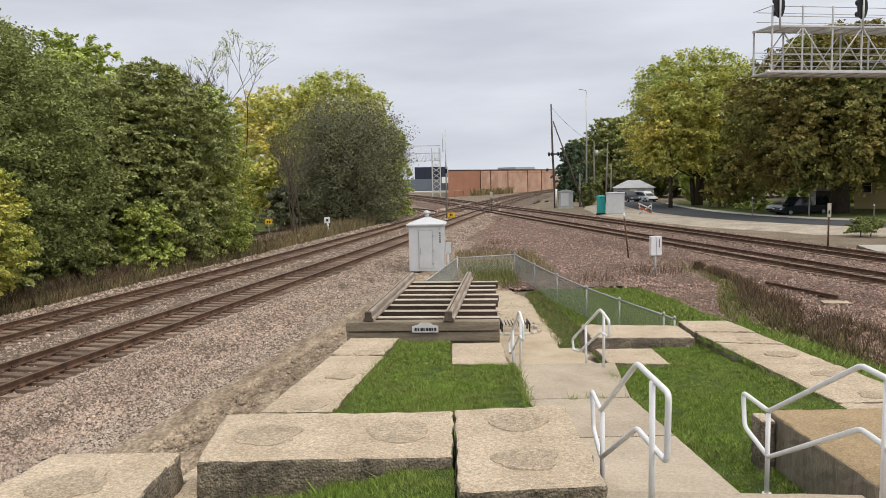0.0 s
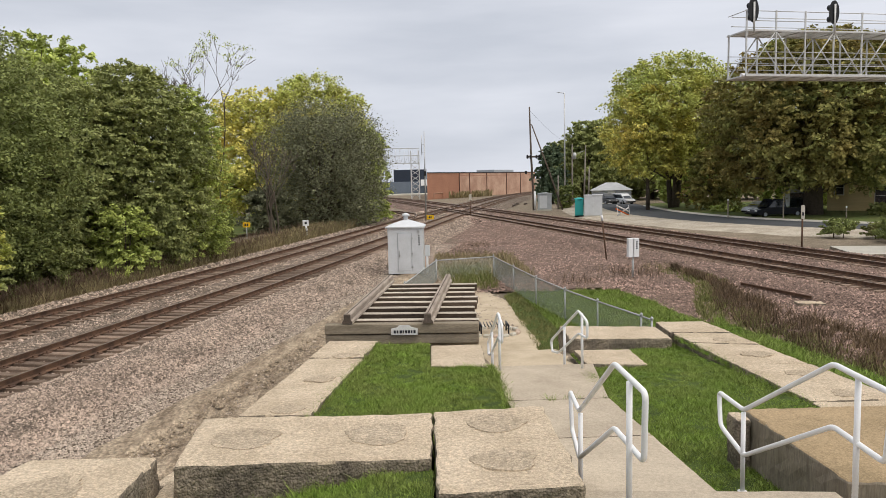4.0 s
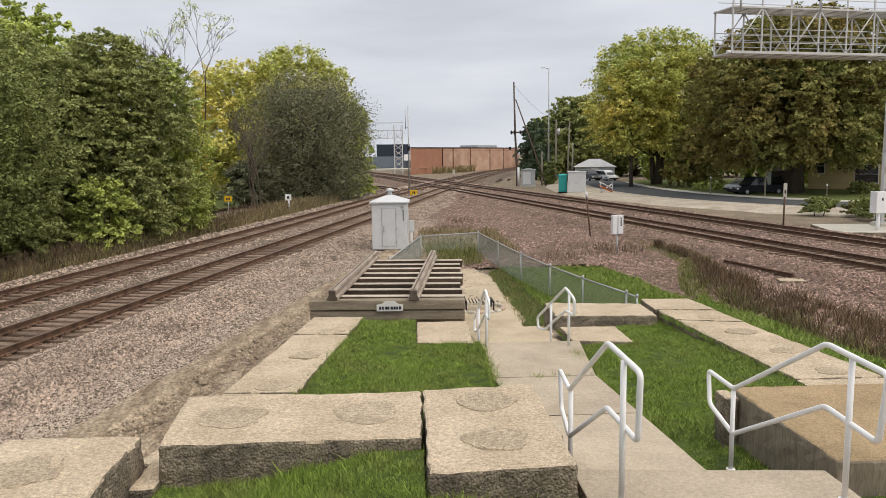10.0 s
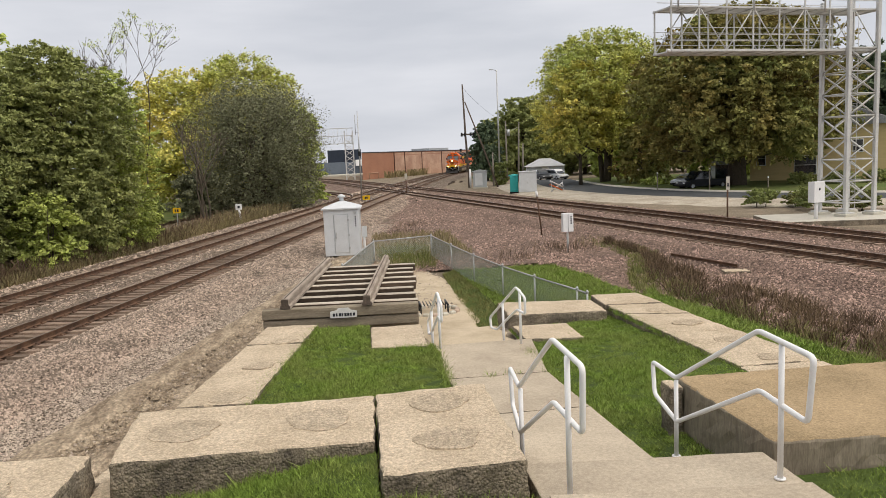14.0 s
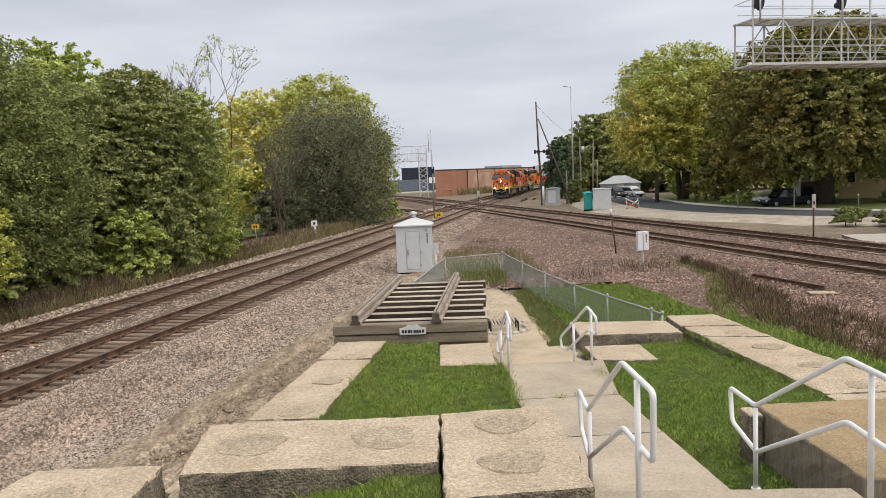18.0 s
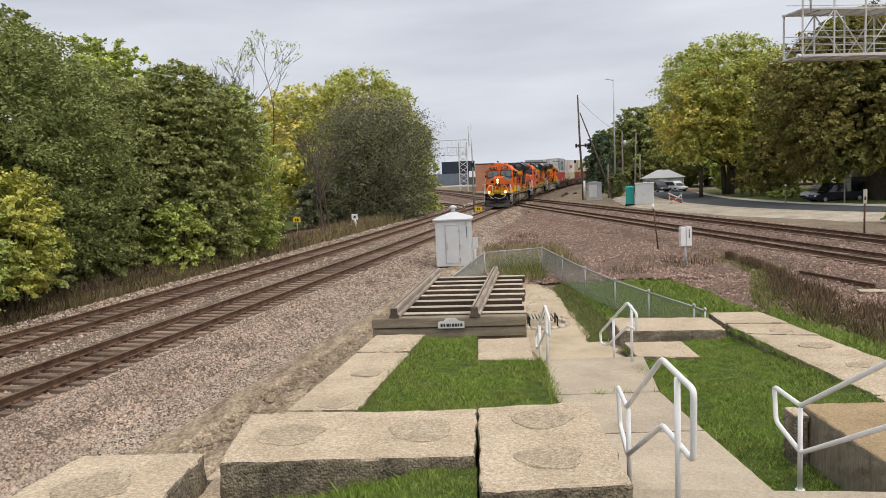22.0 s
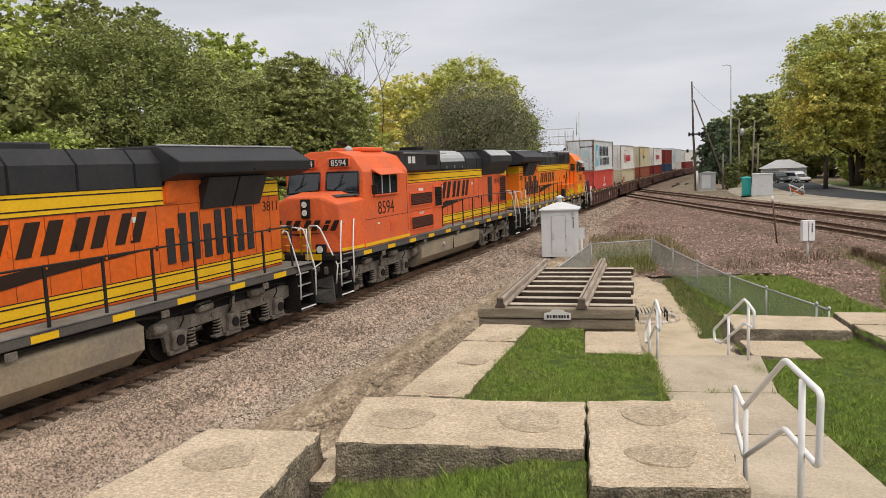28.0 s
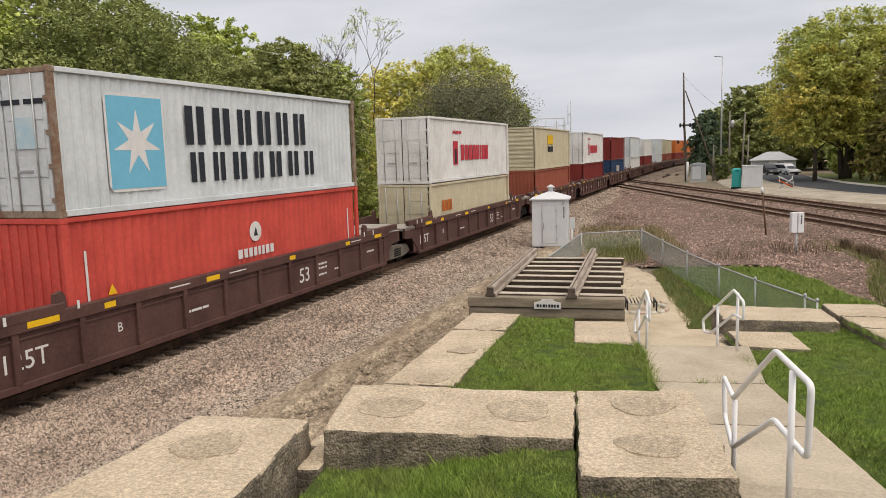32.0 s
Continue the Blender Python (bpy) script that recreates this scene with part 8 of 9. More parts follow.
    # front platform, pilot and plow
    part("front_platform", box(-1.5, 1.5, 9.2, 10.6, 1.45, 1.62, 0.015), UNDER, ob, "black front platform")
    for sx in (-1, 1):
        part("platform_edge", side_box(sx, 0.4, 1.0, 10.59, 10.61, 1.46, 1.66), YELLOW, ob)
    part("pilot_plate", box(-1.4, 1.4, 10.35, 10.5, 0.35, 1.45, 0.02), UNDER, ob)
    plow = prism([(-1.42, 0.12), (1.42, 0.12), (1.36, 0.98), (0.4, 0.72), (-0.4, 0.72), (-1.36, 0.98)], 10.55, 10.62)
    bmesh.ops.subdivide_edges(plow, edges=plow.edges[:], cuts=1)
    for v in plow.verts:
        v.co.y += 0.45 * (1 - abs(v.co.x) / 1.42) * (1.1 - v.co.z) + 0.12 * (0.5 - v.co.z) ** 2
    part("snow_plow", plow, PLOW, ob, "dusty dark snow plow")
    for k, x in enumerate((-1.1, -0.8, 0.8, 1.1)):
        part("pilot_fitting", box(x - 0.07, x + 0.07, 10.5, 10.58, 1.0 + 0.1 * (k % 2), 1.25, 0.02), dust, ob)
    for x in (-0.95, 0.95):
        part("ditch_lamp_box", box(x - 0.17, x + 0.17, 10.45, 10.6, 1.64, 1.94, 0.02), UNDER if not lit else YELLOW, ob)
        part("ditch_lamp", cyl((x, 10.6, 1.79), (x, 10.63, 1.79), 0.11, 14), LAMP if lit else LAMPDIM, ob, "round ditch lamp")
    coupler(ob, 10.95, 1)
    coupler(ob, -10.95, -1)
    part("mu_cable", tube([(-0.95, 10.52, 1.4), (-0.6, 10.72, 1.12), (-0.2, 10.75, 1.05), (0.2, 10.75, 1.2), (0.5, 10.72, 1.1), (0.95, 10.52, 1.42)], 0.025, 6), WHITERAIL, ob)
    gate = bmesh.new()
    for sx in (-1, 1):
        tube([(sx * 1.42, 10.5, 0.7), (sx * 1.52, 10.52, 1.3), (sx * 0.98, 10.56, 2.4), (sx * 0.86, 10.56, 2.5), (sx * 0.6, 10.56, 2.5)], 0.026, 6, gate)
        tube([(sx * 0.6, 10.56, 2.5), (sx * 0.55, 10.56, 2.46), (sx * 0.55, 10.56, 1.62)], 0.026, 6, gate)
    part("front_handrail", gate, WHITERAIL, ob)
    for sx in (-1, 1):
        corner_steps(ob, 9.95, sx, 1, WHITERAIL)
        corner_steps(ob, -10.05, sx, -1, WHITERAIL)
    # hood
    y_rad, tail = (-5.0, -9.7) if ge else (-5.6, -10.0)
    hood_top = [(-0.98, 3.92), (0.98, 3.92), (0.98, 4.4), (0.72, 4.7), (-0.72, 4.7), (-0.98, 4.4)]
    part("hood", box(-0.95, 0.95, tail, cab0, 1.62, 3.92, 0.03), paint, ob, "orange hood side with doors")
    part("hood_roof", prism(hood_top, y_rad, cab0 - 0.02), ROOFBLACK, ob, "black hood roof")
    for y in np.arange(y_rad + 0.8, cab0, 1.55):
        part("roof_seam", prism([(x * 1.012, z + 0.004) for x, z in hood_top], y, y + 0.05), UNDER, ob)
    part("roof_hatch", box(-0.5, 0.5, -0.9, 1.0, 4.69, 4.76, 0.02), ROOFBLACK, ob)
    for sx in (-1, 1):
        flank_stripe(ob, sx, 0.948, tail + 0.05, cab0 - 0.05, 1.7, 2.06)
        flank_stripe(ob, sx, 0.948, y_rad, cab0 - 0.05, 3.52, 3.92)
        flank_stripe(ob, sx, 0.948, tail + 0.05, -8.9, 3.52, 3.92)
        for k, y in enumerate(np.arange(tail + 0.5, cab0 - 0.2, 0.74)):
            part("door_seam", side_box(sx, 0.95, 0.957, y, y + 0.014, 2.08, 3.5), SEAM, ob)
            part("door_latch", side_box(sx, 0.95, 0.985, y + 0.06, y + 0.11, 2.55 + 0.3 * (k % 2), 2.67 + 0.3 * (k % 2), 0.008), paint if k % 3 else UNDER, ob)
        part("door_row_seam", side_box(sx, 0.95, 0.957, tail + 0.1, cab0 - 0.1, 3.49, 3.505), SEAM, ob)
        for y in (3.6, -0.3, -4.2):
            part("warning_label", side_box(sx, 0.95, 0.955, y, y + 0.2, 3.2, 3.32), WHITEMARK, ob)
        if ge:
            for k in range(8):
                y = -8.35 + k * 0.44
                part("louvre_door", side_box(sx, 0.95, 0.985, y, y + 0.27, 2.22, 3.3 if k % 3 != 1 else 3.0, 0.012), ROOFBLACK, ob, "tall dark louvre")
        else:
            part("louvre_door", side_box(sx, 0.95, 0.985, -7.2, -6.6, 2.25, 3.5, 0.012), ROOFBLACK, ob, "tall dark louvre")
            louvre_panel(ob, sx, 0.95, -9.7, -8.5, 2.2, 3.45, LOUVRE, paint, 0.11)
    if ge:
        rad = [(-0.95, 4.0), (0.95, 4.0), (1.5, 4.16), (1.55, 4.42), (0.9, 4.78), (-0.9, 4.78), (-1.55, 4.42), (-1.5, 4.16)]
        bm = prism(rad, -10.6, y_rad)
        bmesh.ops.bevel(bm, geom=bm.edges[:], offset=0.02, segments=1, affect="EDGES")
        rd = part("radiator", bm, ROOFBLACK, ob, "overhanging black radiator housing")
        for y in (-9.9, -8.3, -6.7):
            part("radiator_screen", box(-0.85, 0.85, y - 0.1, y + 1.2, 4.77, 4.82, 0.01), SILVER if y < -9 else UNDER, rd)
        for sx in (-1, 1):
            part("radiator_edge", tube([(sx * 0.92, -10.6, 4.79), (sx * 0.92, y_rad, 4.79)], 0.025, 5), SILVER, rd)
            part("radiator_seam", side_box(sx, 1.0, 1.53, -7.85, -7.82, 4.2, 4.24), UNDER, rd)
            part("radiator_gusset", prism([(y_rad - 0.1, 4.02), (y_rad - 1.4, 4.02), (y_rad - 1.2, 3.9), (y_rad - 0.3, 3.56), (y_rad - 0.05, 3.56)], sx * 0.95, sx * 1.03, axis="x"), paint, ob, "orange curved gusset")
            for y in (-8.7, -7.45):
                part("radiator_intake", prism([(sx * 0.955, 3.34), (sx * 0.99, 3.34), (sx * 1.3, 4.06), (sx * 0.955, 4.06)], y, y + 1.18), ROOFBLACK, ob, "dark slanted intake screen")
        part("upper_box", box(-1.04, 1.04, 1.2, cab0 - 0.04, 3.93, 4.74, 0.05), ROOFBLACK, ob, "black equipment housing")
        part("exhaust_stack", box(-0.4, 0.4, -2.6, -1.5, 4.68, 4.84, 0.03), ROOFBLACK, ob)
        for y in (1.7, 2.6, 3.5, 4.4) if lit else ():
            for sx in (-1, 1):
                part("grab_bracket", tube([(sx * 1.04, y, 3.9), (sx * 1.2, y, 3.8), (sx * 1.2, y, 3.35), (sx * 0.98, y, 3.2)], 0.05, 6), ROOFBLACK, ob)
        for sx in (-1, 1):
            if lit:
                bm = tube([(sx * 1.3, 1.4, 4.5), (sx * 1.3, cab0, 4.5)], 0.02, 5)
                tube([(sx * 1.3, 1.4, 4.2), (sx * 1.3, cab0, 4.2)], 0.02, 5, bm)
                for y in np.arange(1.4, cab0, 0.85):
                    tube([(sx * 1.3, y, 4.0), (sx * 1.3, y, 4.5)], 0.02, 5, bm)
                part("roof_rail", bm, BLACK, ob)
            part("upper_grille", side_box(sx, 1.04, 1.05, 1.45, 2.9, 4.02, 4.52), UNDER, ob)
            for y in (3.05, 4.75):
                g = part("grille", side_box(sx, 1.04, 1.048, y, y + 0.7, 4.05, 4.6), UNDER, ob)
                bm = bmesh.new()
                for k in range(6):
                    side_box(sx, 1.045, 1.07, y + 0.03 + k * 0.115, y + 0.08 + k * 0.115, 4.06, 4.59, bm=bm)
                part("grille_slats", bm, ROOFBLACK, g)
            part("rear_cab_window", box(min(sx * 1.08, sx * 1.42), max(sx * 1.08, sx * 1.42), cab0 - 0.012, cab0 + 0.01, 3.36, 3.9, 0.05), WINDOW, cb, "small rounded window")
            part("corner_window", side_box(sx, 1.536, 1.552, cab0 + 0.06, cab0 + 0.24, 3.35, 3.9, 0.06), WINDOW, ob, "small rounded window")
            case = part("equipment_case", side_box(sx, 0.9, 1.42, 1.7, cab0, 1.62, 2.42, 0.02), paint, ob)
            flank_stripe(ob, sx, 1.42, 1.75, cab0 - 0.02, 1.66, 2.02)
            for y in (3.2, 4.6):
                louvre_panel(ob, sx, 1.425, y, y + 0.5, 1.82, 2.06, YELLOW, YELLOW, 0.06)
            part("case_top", side_box(sx, 0.95, 1.44, 1.68, cab0, 2.42, 2.46), paint, case)
            part("extinguisher_box", side_box(sx, 1.2, 1.46, 1.2, 1.7, 1.66, 2.2, 0.02), BLACK, ob)
            part("round_latch", cyl((sx * 0.95, 3.6, 3.0), (sx * 0.99, 3.6, 3.0), 0.13, 14), UNDER, ob)
    else:
        rad = [(-0.98, 3.6), (0.98, 3.6), (1.5, 4.22), (1.46, 4.5), (1.05, 4.78), (-1.05, 4.78), (-1.46, 4.5), (-1.5, 4.22)]
        rd = part("radiator", prism(rad, -9.4, y_rad), ROOFBLACK, ob, "flared black radiator housing")
        for sx in (-1, 1):
            part("radiator_chamfer", prism([(sx * 1.47, 4.5), (sx * 1.06, 4.785), (sx * 1.09, 4.8), (sx * 1.49, 4.52)], -9.3, y_rad - 0.15), SILVER, rd, "pale worn upper edge")
        part("rear_hood_roof", prism(hood_top, tail, -9.4), ROOFBLACK, ob)
        for sx in (-1, 1):
            louvre_panel(ob, sx, 0.98, tail + 0.1, -9.5, 4.0, 4.36, ROOFBLACK, ROOFBLACK, 0.08)
        part("radiator_roof", box(-0.85, 0.85, -9.2, y_rad - 0.2, 4.77, 4.83, 0.02), UNDER, rd)
        bm = bmesh.new()
        arch = [(-1.04, 3.98), (1.04, 3.98)] + [(1.04 * math.cos(a) ** 0.6, 4.28 + 0.5 * math.sin(a)) for a in np.linspace(0, math.pi / 2 - 0.05, 6)]
        arch += [(-x, z) for x, z in reversed(arch[2:])]
        prism(arch, -2.9, 0.2, bm)
        for f in bm.faces:
            f.material_index = 1 if f.normal.z > 0.15 else 0
        part("dynamic_brake", bm, [ROOFBLACK, SILVER], ob, "dynamic brake hump, pale on top")
        part("front_roof_box", box(-1.3, 1.3, 2.6, cab0 - 0.03, 3.95, 4.72, 0.05), ROOFBLACK, ob, "black housing behind the cab")
        part("mid_roof_box", box(-1.12, 1.12, 0.4, 2.6, 3.95, 4.74, 0.05), ROOFBLACK, ob)
        part("exhaust_stack", box(-0.4, 0.4, 0.6, 1.4, 4.72, 4.92, 0.03), UNDER, ob)
        for sx in (-1, 1):
            for y in (3.6, 4.0):
                part("white_label", side_box(sx, 1.3, 1.306, y, y + 0.28, 4.25, 4.5), WHITEMARK, ob)
            part("box_grille", side_box(sx, 1.12, 1.13, 0.8, 2.0, 4.15, 4.55), UNDER, ob)
            for y in (-2.6, -1.6, -0.6, 0.3):
                part("lifting_lug", side_box(sx, 0.98, 1.04, y, y + 0.14, 3.98, 4.12, 0.01), WHITEMARK, ob)
            part("roof_handrail", tube([(sx * 1.36, 0.4, 4.62), (sx * 1.36, cab0 - 0.1, 4.62)], 0.018, 5), GALV, ob)
            case = part("inverter_case", side_box(sx, 0.9, 1.42, 1.2, cab0, 1.62, 3.5, 0.02), paint, ob)
            for z0 in (1.86, 2.72):
                louvre_panel(ob, sx, 1.42, 2.35, 4.55, z0, z0 + 0.42, LOUVRE, paint, 0.05)
                part("case_label", side_box(sx, 1.42, 1.427, 3.2, 3.65, z0 + 0.5, z0 + 0.6), WHITEMARK, case)
            louvre_panel(ob, sx, 1.42, 1.28, 2.1, 2.56, 3.3, UNDER, paint, 0.06)
            part("case_seam", side_box(sx, 1.42, 1.427, 2.22, 2.235, 1.7, 3.45), SEAM, case)
            part("case_seam", side_box(sx, 1.42, 1.427, 2.24, cab0 - 0.05, 2.5, 2.515), SEAM, case)
            part("conduit", tube([(sx * 1.44, 1.24, 1.7), (sx * 1.44, 1.24, 3.4)], 0.02, 5), UNDER, case)
    ym, zm = (-2.15, 2.8) if ge else (-1.1, 2.75)
    bars("side_marking", [0.98, 1.06, 1.02, 0.88] if ge else [1.05, 1.15, 1.1, 1.0], 0.66 if ge else 0.74, LOGODARK, ob, facing(side, side * 0.96, ym, zm), slant=0.42, gap=0.15, label="dark slanted company mark", split=2)
    flow = side
    part("side_mark_wedge", prism([(ym - flow * 2.45, 2.2), (ym - flow * 0.4, 2.42), (ym + flow * 2.3, 2.62), (ym - flow * 0.4, 2.64), (ym - flow * 2.25, 2.5)], side * 0.958, side * 0.963, axis="x"), LOGODARK, ob)
    words("rear_number", number, 0.4, LOGODARK, ob, facing(side, side * 0.955, -9.25 if ge else -8.1, 3.12), "dark road number at the rear")
    # walkway rails
    for sx in (-1, 1):
        top = 4.4 if not ge else 1.6
        part("walkway_rail", tube([(sx * 1.47, -9.5, 2.68), (sx * 1.47, 0.0, 2.68), (sx * 1.47, top if ge else 0.9, 2.68)], 0.022, 6), BLACK, ob)
        for y in np.arange(-9.4, top if ge else 1.0, 1.36):
            part("stanchion", box(sx * 1.47 - 0.018, sx * 1.47 + 0.018, y - 0.03, y + 0.03, 1.45, 2.68), BLACK, ob)
        if ge:
            part("case_rail", tube([(sx * 1.47, 1.6, 2.68), (sx * 1.47, 2.1, 3.42), (sx * 1.47, cab0 - 0.1, 3.42)], 0.022, 6), BLACK, ob)
            for y in (2.1, 3.3, 4.9):
                part("stanchion", box(sx * 1.47 - 0.018, sx * 1.47 + 0.018, y - 0.03, y + 0.03, 1.6, 3.42), BLACK, ob)
        else:
            for y in np.arange(1.8, 4.8, 1.4):
                part("grab_iron", tube([(sx * 1.44, y, 2.46), (sx * 1.5, y, 2.46), (sx * 1.5, y + 0.5, 2.46), (sx * 1.44, y + 0.5, 2.46)], 0.014, 5), paint, ob)
    # rear end
    part("rear_platform", box(-1.5, 1.5, -10.6, -9.4, 1.48, 1.6, 0.015), UNDER, ob)
    part("rear_handrail", tube([(-1.3, -10.5, 1.62), (-1.3, -10.5, 2.5), (-0.6, -10.5, 2.6), (0.6, -10.5, 2.6), (1.3, -10.5, 2.5), (1.3, -10.5, 1.62)], 0.024, 6), WHITERAIL, ob)
    part("rear_pilot", box(-1.4, 1.4, -10.6, -10.45, 0.4, 1.5, 0.02), UNDER, ob)
    part("rear_stripe", box(-0.9, 0.9, tail - 0.008, tail, 1.7, 2.06), YELLOW, ob)
    part("rear_stripe", box(-0.9, 0.9, tail - 0.008, tail, 3.5, 3.9), YELLOW, ob)
    part("rear_door", box(-0.7, -0.05, tail - 0.02, tail, 2.1, 3.4, 0.01), paint, ob)
    lamp = part("rear_lamp", box(-0.24, 0.24, tail - 0.45, tail, 3.35, 3.85, 0.05), BLACK, ob)
    for x in (-0.11, 0.11):
        part("rear_lamp_lens", cyl((x, tail - 0.45, 3.64), (x, tail - 0.48, 3.64), 0.1, 12), LAMPDIM, lamp)
    part("rear_marker", cyl((0, tail - 0.3, 3.2), (0, tail - 0.36, 3.2), 0.1, 10), MARKRED, lamp)
    # tank and trucks
    if clean:
        tank = [(-1.15, 0.28), (1.15, 0.28), (1.42, 0.42), (1.42, 0.66), (1.2, 0.74), (-1.2, 0.74), (-1.42, 0.66), (-1.42, 0.42)]
        part("fuel_tank", prism(tank, -3.5, 3.5), TANKPALE, ob, "pale dusty fuel tank")
        for y0, y1 in ((-3.5, -2.75), (1.9, 3.5)):
            part("tank_end_box", prism([(-1.15, 0.3), (1.15, 0.3), (1.45, 0.45), (1.45, 1.1), (1.3, 1.24), (-1.3, 1.24), (-1.45, 1.1), (-1.45, 0.45)], y0, y1), TANKPALE, ob)
        for sx in (-1, 1):
            part("sight_glass", side_box(sx, 1.45, 1.47, 2.5, 2.58, 0.6, 1.0), UNDER, ob)
            for y0, y1 in ((-2.7, -0.55), (-0.35, 1.8)):
                at_ = part("air_tank", tube([(sx * 1.12, y0, 1.0), (sx * 1.12, y0 + 0.08, 1.0), (sx * 1.12, y1 - 0.08, 1.0), (sx * 1.12, y1, 1.0)], 0.3, 18, radii=[0.2, 0.3, 0.3, 0.2]), TANKPALE, ob, "pale cylindrical air tank")
                part("tank_fitting", tube([(sx * 1.38, y0 + 0.3, 0.72), (sx * 1.42, y0 + 0.3, 0.82)], 0.06, 8), GALV, at_)
    else:
        tank = [(-1.0, 0.26), (1.0, 0.26), (1.4, 0.62), (1.42, 1.12), (1.1, 1.26), (-1.1, 1.26), (-1.42, 1.12), (-1.4, 0.62)]
        tk = part("fuel_tank", prism(tank, -3.6, 3.6), TANKTAN, ob, "dusty tan fuel tank")
        for sx in (-1, 1):
            part("tank_seam", side_box(sx, 1.4, 1.43, 0.0, 0.03, 0.62, 1.12), UNDER, tk)
            part("filler_cap", cyl((sx * 1.4, 1.2, 0.95), (sx * 1.48, 1.2, 0.95), 0.09, 10), GALV, tk)
    for sx in (-1, 1):
        part("bell_reservoir", tube([(sx * 1.1, 3.75, 0.95), (sx * 1.1, 4.15, 0.95)], 0.26, 12, radii=[0.26, 0.2]), dust, ob)
        part("air_pipe", tube([(sx * 1.32, -4.2, 1.2), (sx * 1.4, -3.4, 1.31), (sx * 1.4, 3.6, 1.31), (sx * 1.3, 4.4, 1.1)], 0.035, 6), UNDER, ob)
    part("under_frame", box(-1.1, 1.1, -9.8, 9.8, 0.95, 1.36), UNDER, ob)
    loco_truck(ob, 6.9, way, dust)
    loco_truck(ob, -6.9, way, dust)
    return ob


def corrugated(length, height, pitch=0.27, depth=0.03):
    """Outline of a corrugated wall, as offsets along it and out of it."""
    out, u = [], 0.0
    while u < length - 0.01:
        out += [(u, 0), (u + pitch * 0.28, 0), (u + pitch * 0.5, -depth), (u + pitch * 0.78, -depth)]
        u += pitch
    return [(min(a, length), b) for a, b in out] + [(length, 0)]


def container(name, paint, label, length=12.19, height=2.59, doors=True, ribs="vertical", frame=None):
    """A shipping container on its own base, doors towards +y."""
    ob = thing(name, label, "shipping container", group="containers on the train")
    frame = frame or paint
    L, W = length / 2, 1.219
    for sx in (-1, 1):
        bm = bmesh.new()
        rows = [(sx * (W - 0.015 + d), L - 0.12 - u) for u, d in corrugated(length - 0.24, height)]
        lo = [bm.verts.new((x, y, 0.14)) for x, y in rows]
        hi = [bm.verts.new((x, y, height - 0.1)) for x, y in rows]
        for i in range(len(rows) - 1):
            bm.faces.new((lo[i], lo[i + 1], hi[i + 1], hi[i]))
        part("side_wall", bm, paint, ob, "corrugated steel side")
        part("top_rail", box(sx * W - 0.05, sx * W + 0.005, -L, L, height - 0.1, height, 0.01), paint, ob)
        part("bottom_rail", box(sx * W - 0.06, sx * W + 0.005, -L, L, 0.02, 0.15, 0.01), paint, ob)
        for sy in (-1, 1):
            bm = box(sx * W - 0.08, sx * W + 0.006, sy * L - 0.08, sy * L + 0.08, 0.0, height, 0.012)
            part("corner_post", bm, frame, ob)
            for z in (0.0, height - 0.12):
                part("corner_casting", box(sx * W - 0.09, sx * W + 0.012, sy * L - 0.095, sy * L + 0.095, z, z + 0.12, 0.012), frame, ob)
    part("roof", box(-W, W, -L, L, height - 0.04, height - 0.012), paint, ob)
    part("floor", box(-W, W, -L, L, 0.05, 0.14), UNDER, ob)
    bm = bmesh.new()
    rows = [(-W + 0.08 + u, -L + 0.04 - d) for u, d in corrugated(2 * W - 0.16, height)]
    lo = [bm.verts.new((x, y, 0.14)) for x, y in rows]
    hi = [bm.verts.new((x, y, height - 0.1)) for x, y in rows]
    for i in range(len(rows) - 1):
        bm.faces.new((lo[i], hi[i], hi[i + 1], lo[i + 1]))
    part("end_wall", bm, paint, ob)
    if doors:
        for sx in (-1, 1):
            d = part("door", box(min(sx * 0.02, sx * 1.14), max(sx * 0.02, sx * 1.14), L - 0.02, L + 0.03, 0.14, height - 0.1, 0.012), paint, ob, "steel door")
            for z in (0.45, 1.0, 1.55, 2.1):
                part("door_panel", box(min(sx * 0.1, sx * 1.06), max(sx * 0.1, sx * 1.06), L + 0.03, L + 0.045, z - 0.2, z + 0.2, 0.01), paint, d)
            for x in (0.3, 0.85):
                part("locking_bar", cyl((sx * x, L + 0.07, 0.12), (sx * x, L + 0.07, height - 0.12), 0.018, 6), GALV, d)
            part("lock_handle", box(min(sx * 0.3, sx * 0.7), max(sx * 0.3, sx * 0.7), L + 0.05, L + 0.075, 0.9, 0.94), GALV, d)
            for z in (0.3, 0.95, 1.6, 2.25):
                part("hinge", box(min(sx * 1.1, sx * 1.22), max(sx * 1.1, sx * 1.22), L + 0.03, L + 0.06, z, z + 0.1, 0.008), frame, d)
    else:
        bm = box(-W + 0.08, W - 0.08, L - 0.03, L, 0.14, height - 0.1)
        part("front_wall", bm, paint, ob)
        n = 9
        for k in range(n):
            if ribs == "vertical":
                x = -W + 0.2 + k * (2 * W - 0.4) / (n - 1)
                part("wall_rib", box(x - 0.06, x + 0.06, L, L + 0.03, 0.16, height - 0.12, 0.012), paint, ob)
            else:
                z = 0.3 + k * (height - 0.55) / (n - 1)
                part("wall_rib", box(-W + 0.12, W - 0.12, L, L + 0.04, z - 0.07, z + 0.07, 0.015), paint, ob)
    part("end_header", box(-W, W, L - 0.04, L + 0.05, height - 0.12, height - 0.01, 0.012), frame, ob)
    part("end_sill", box(-W, W, L - 0.04, L + 0.05, 0.0, 0.14, 0.012), frame, ob)
    return ob


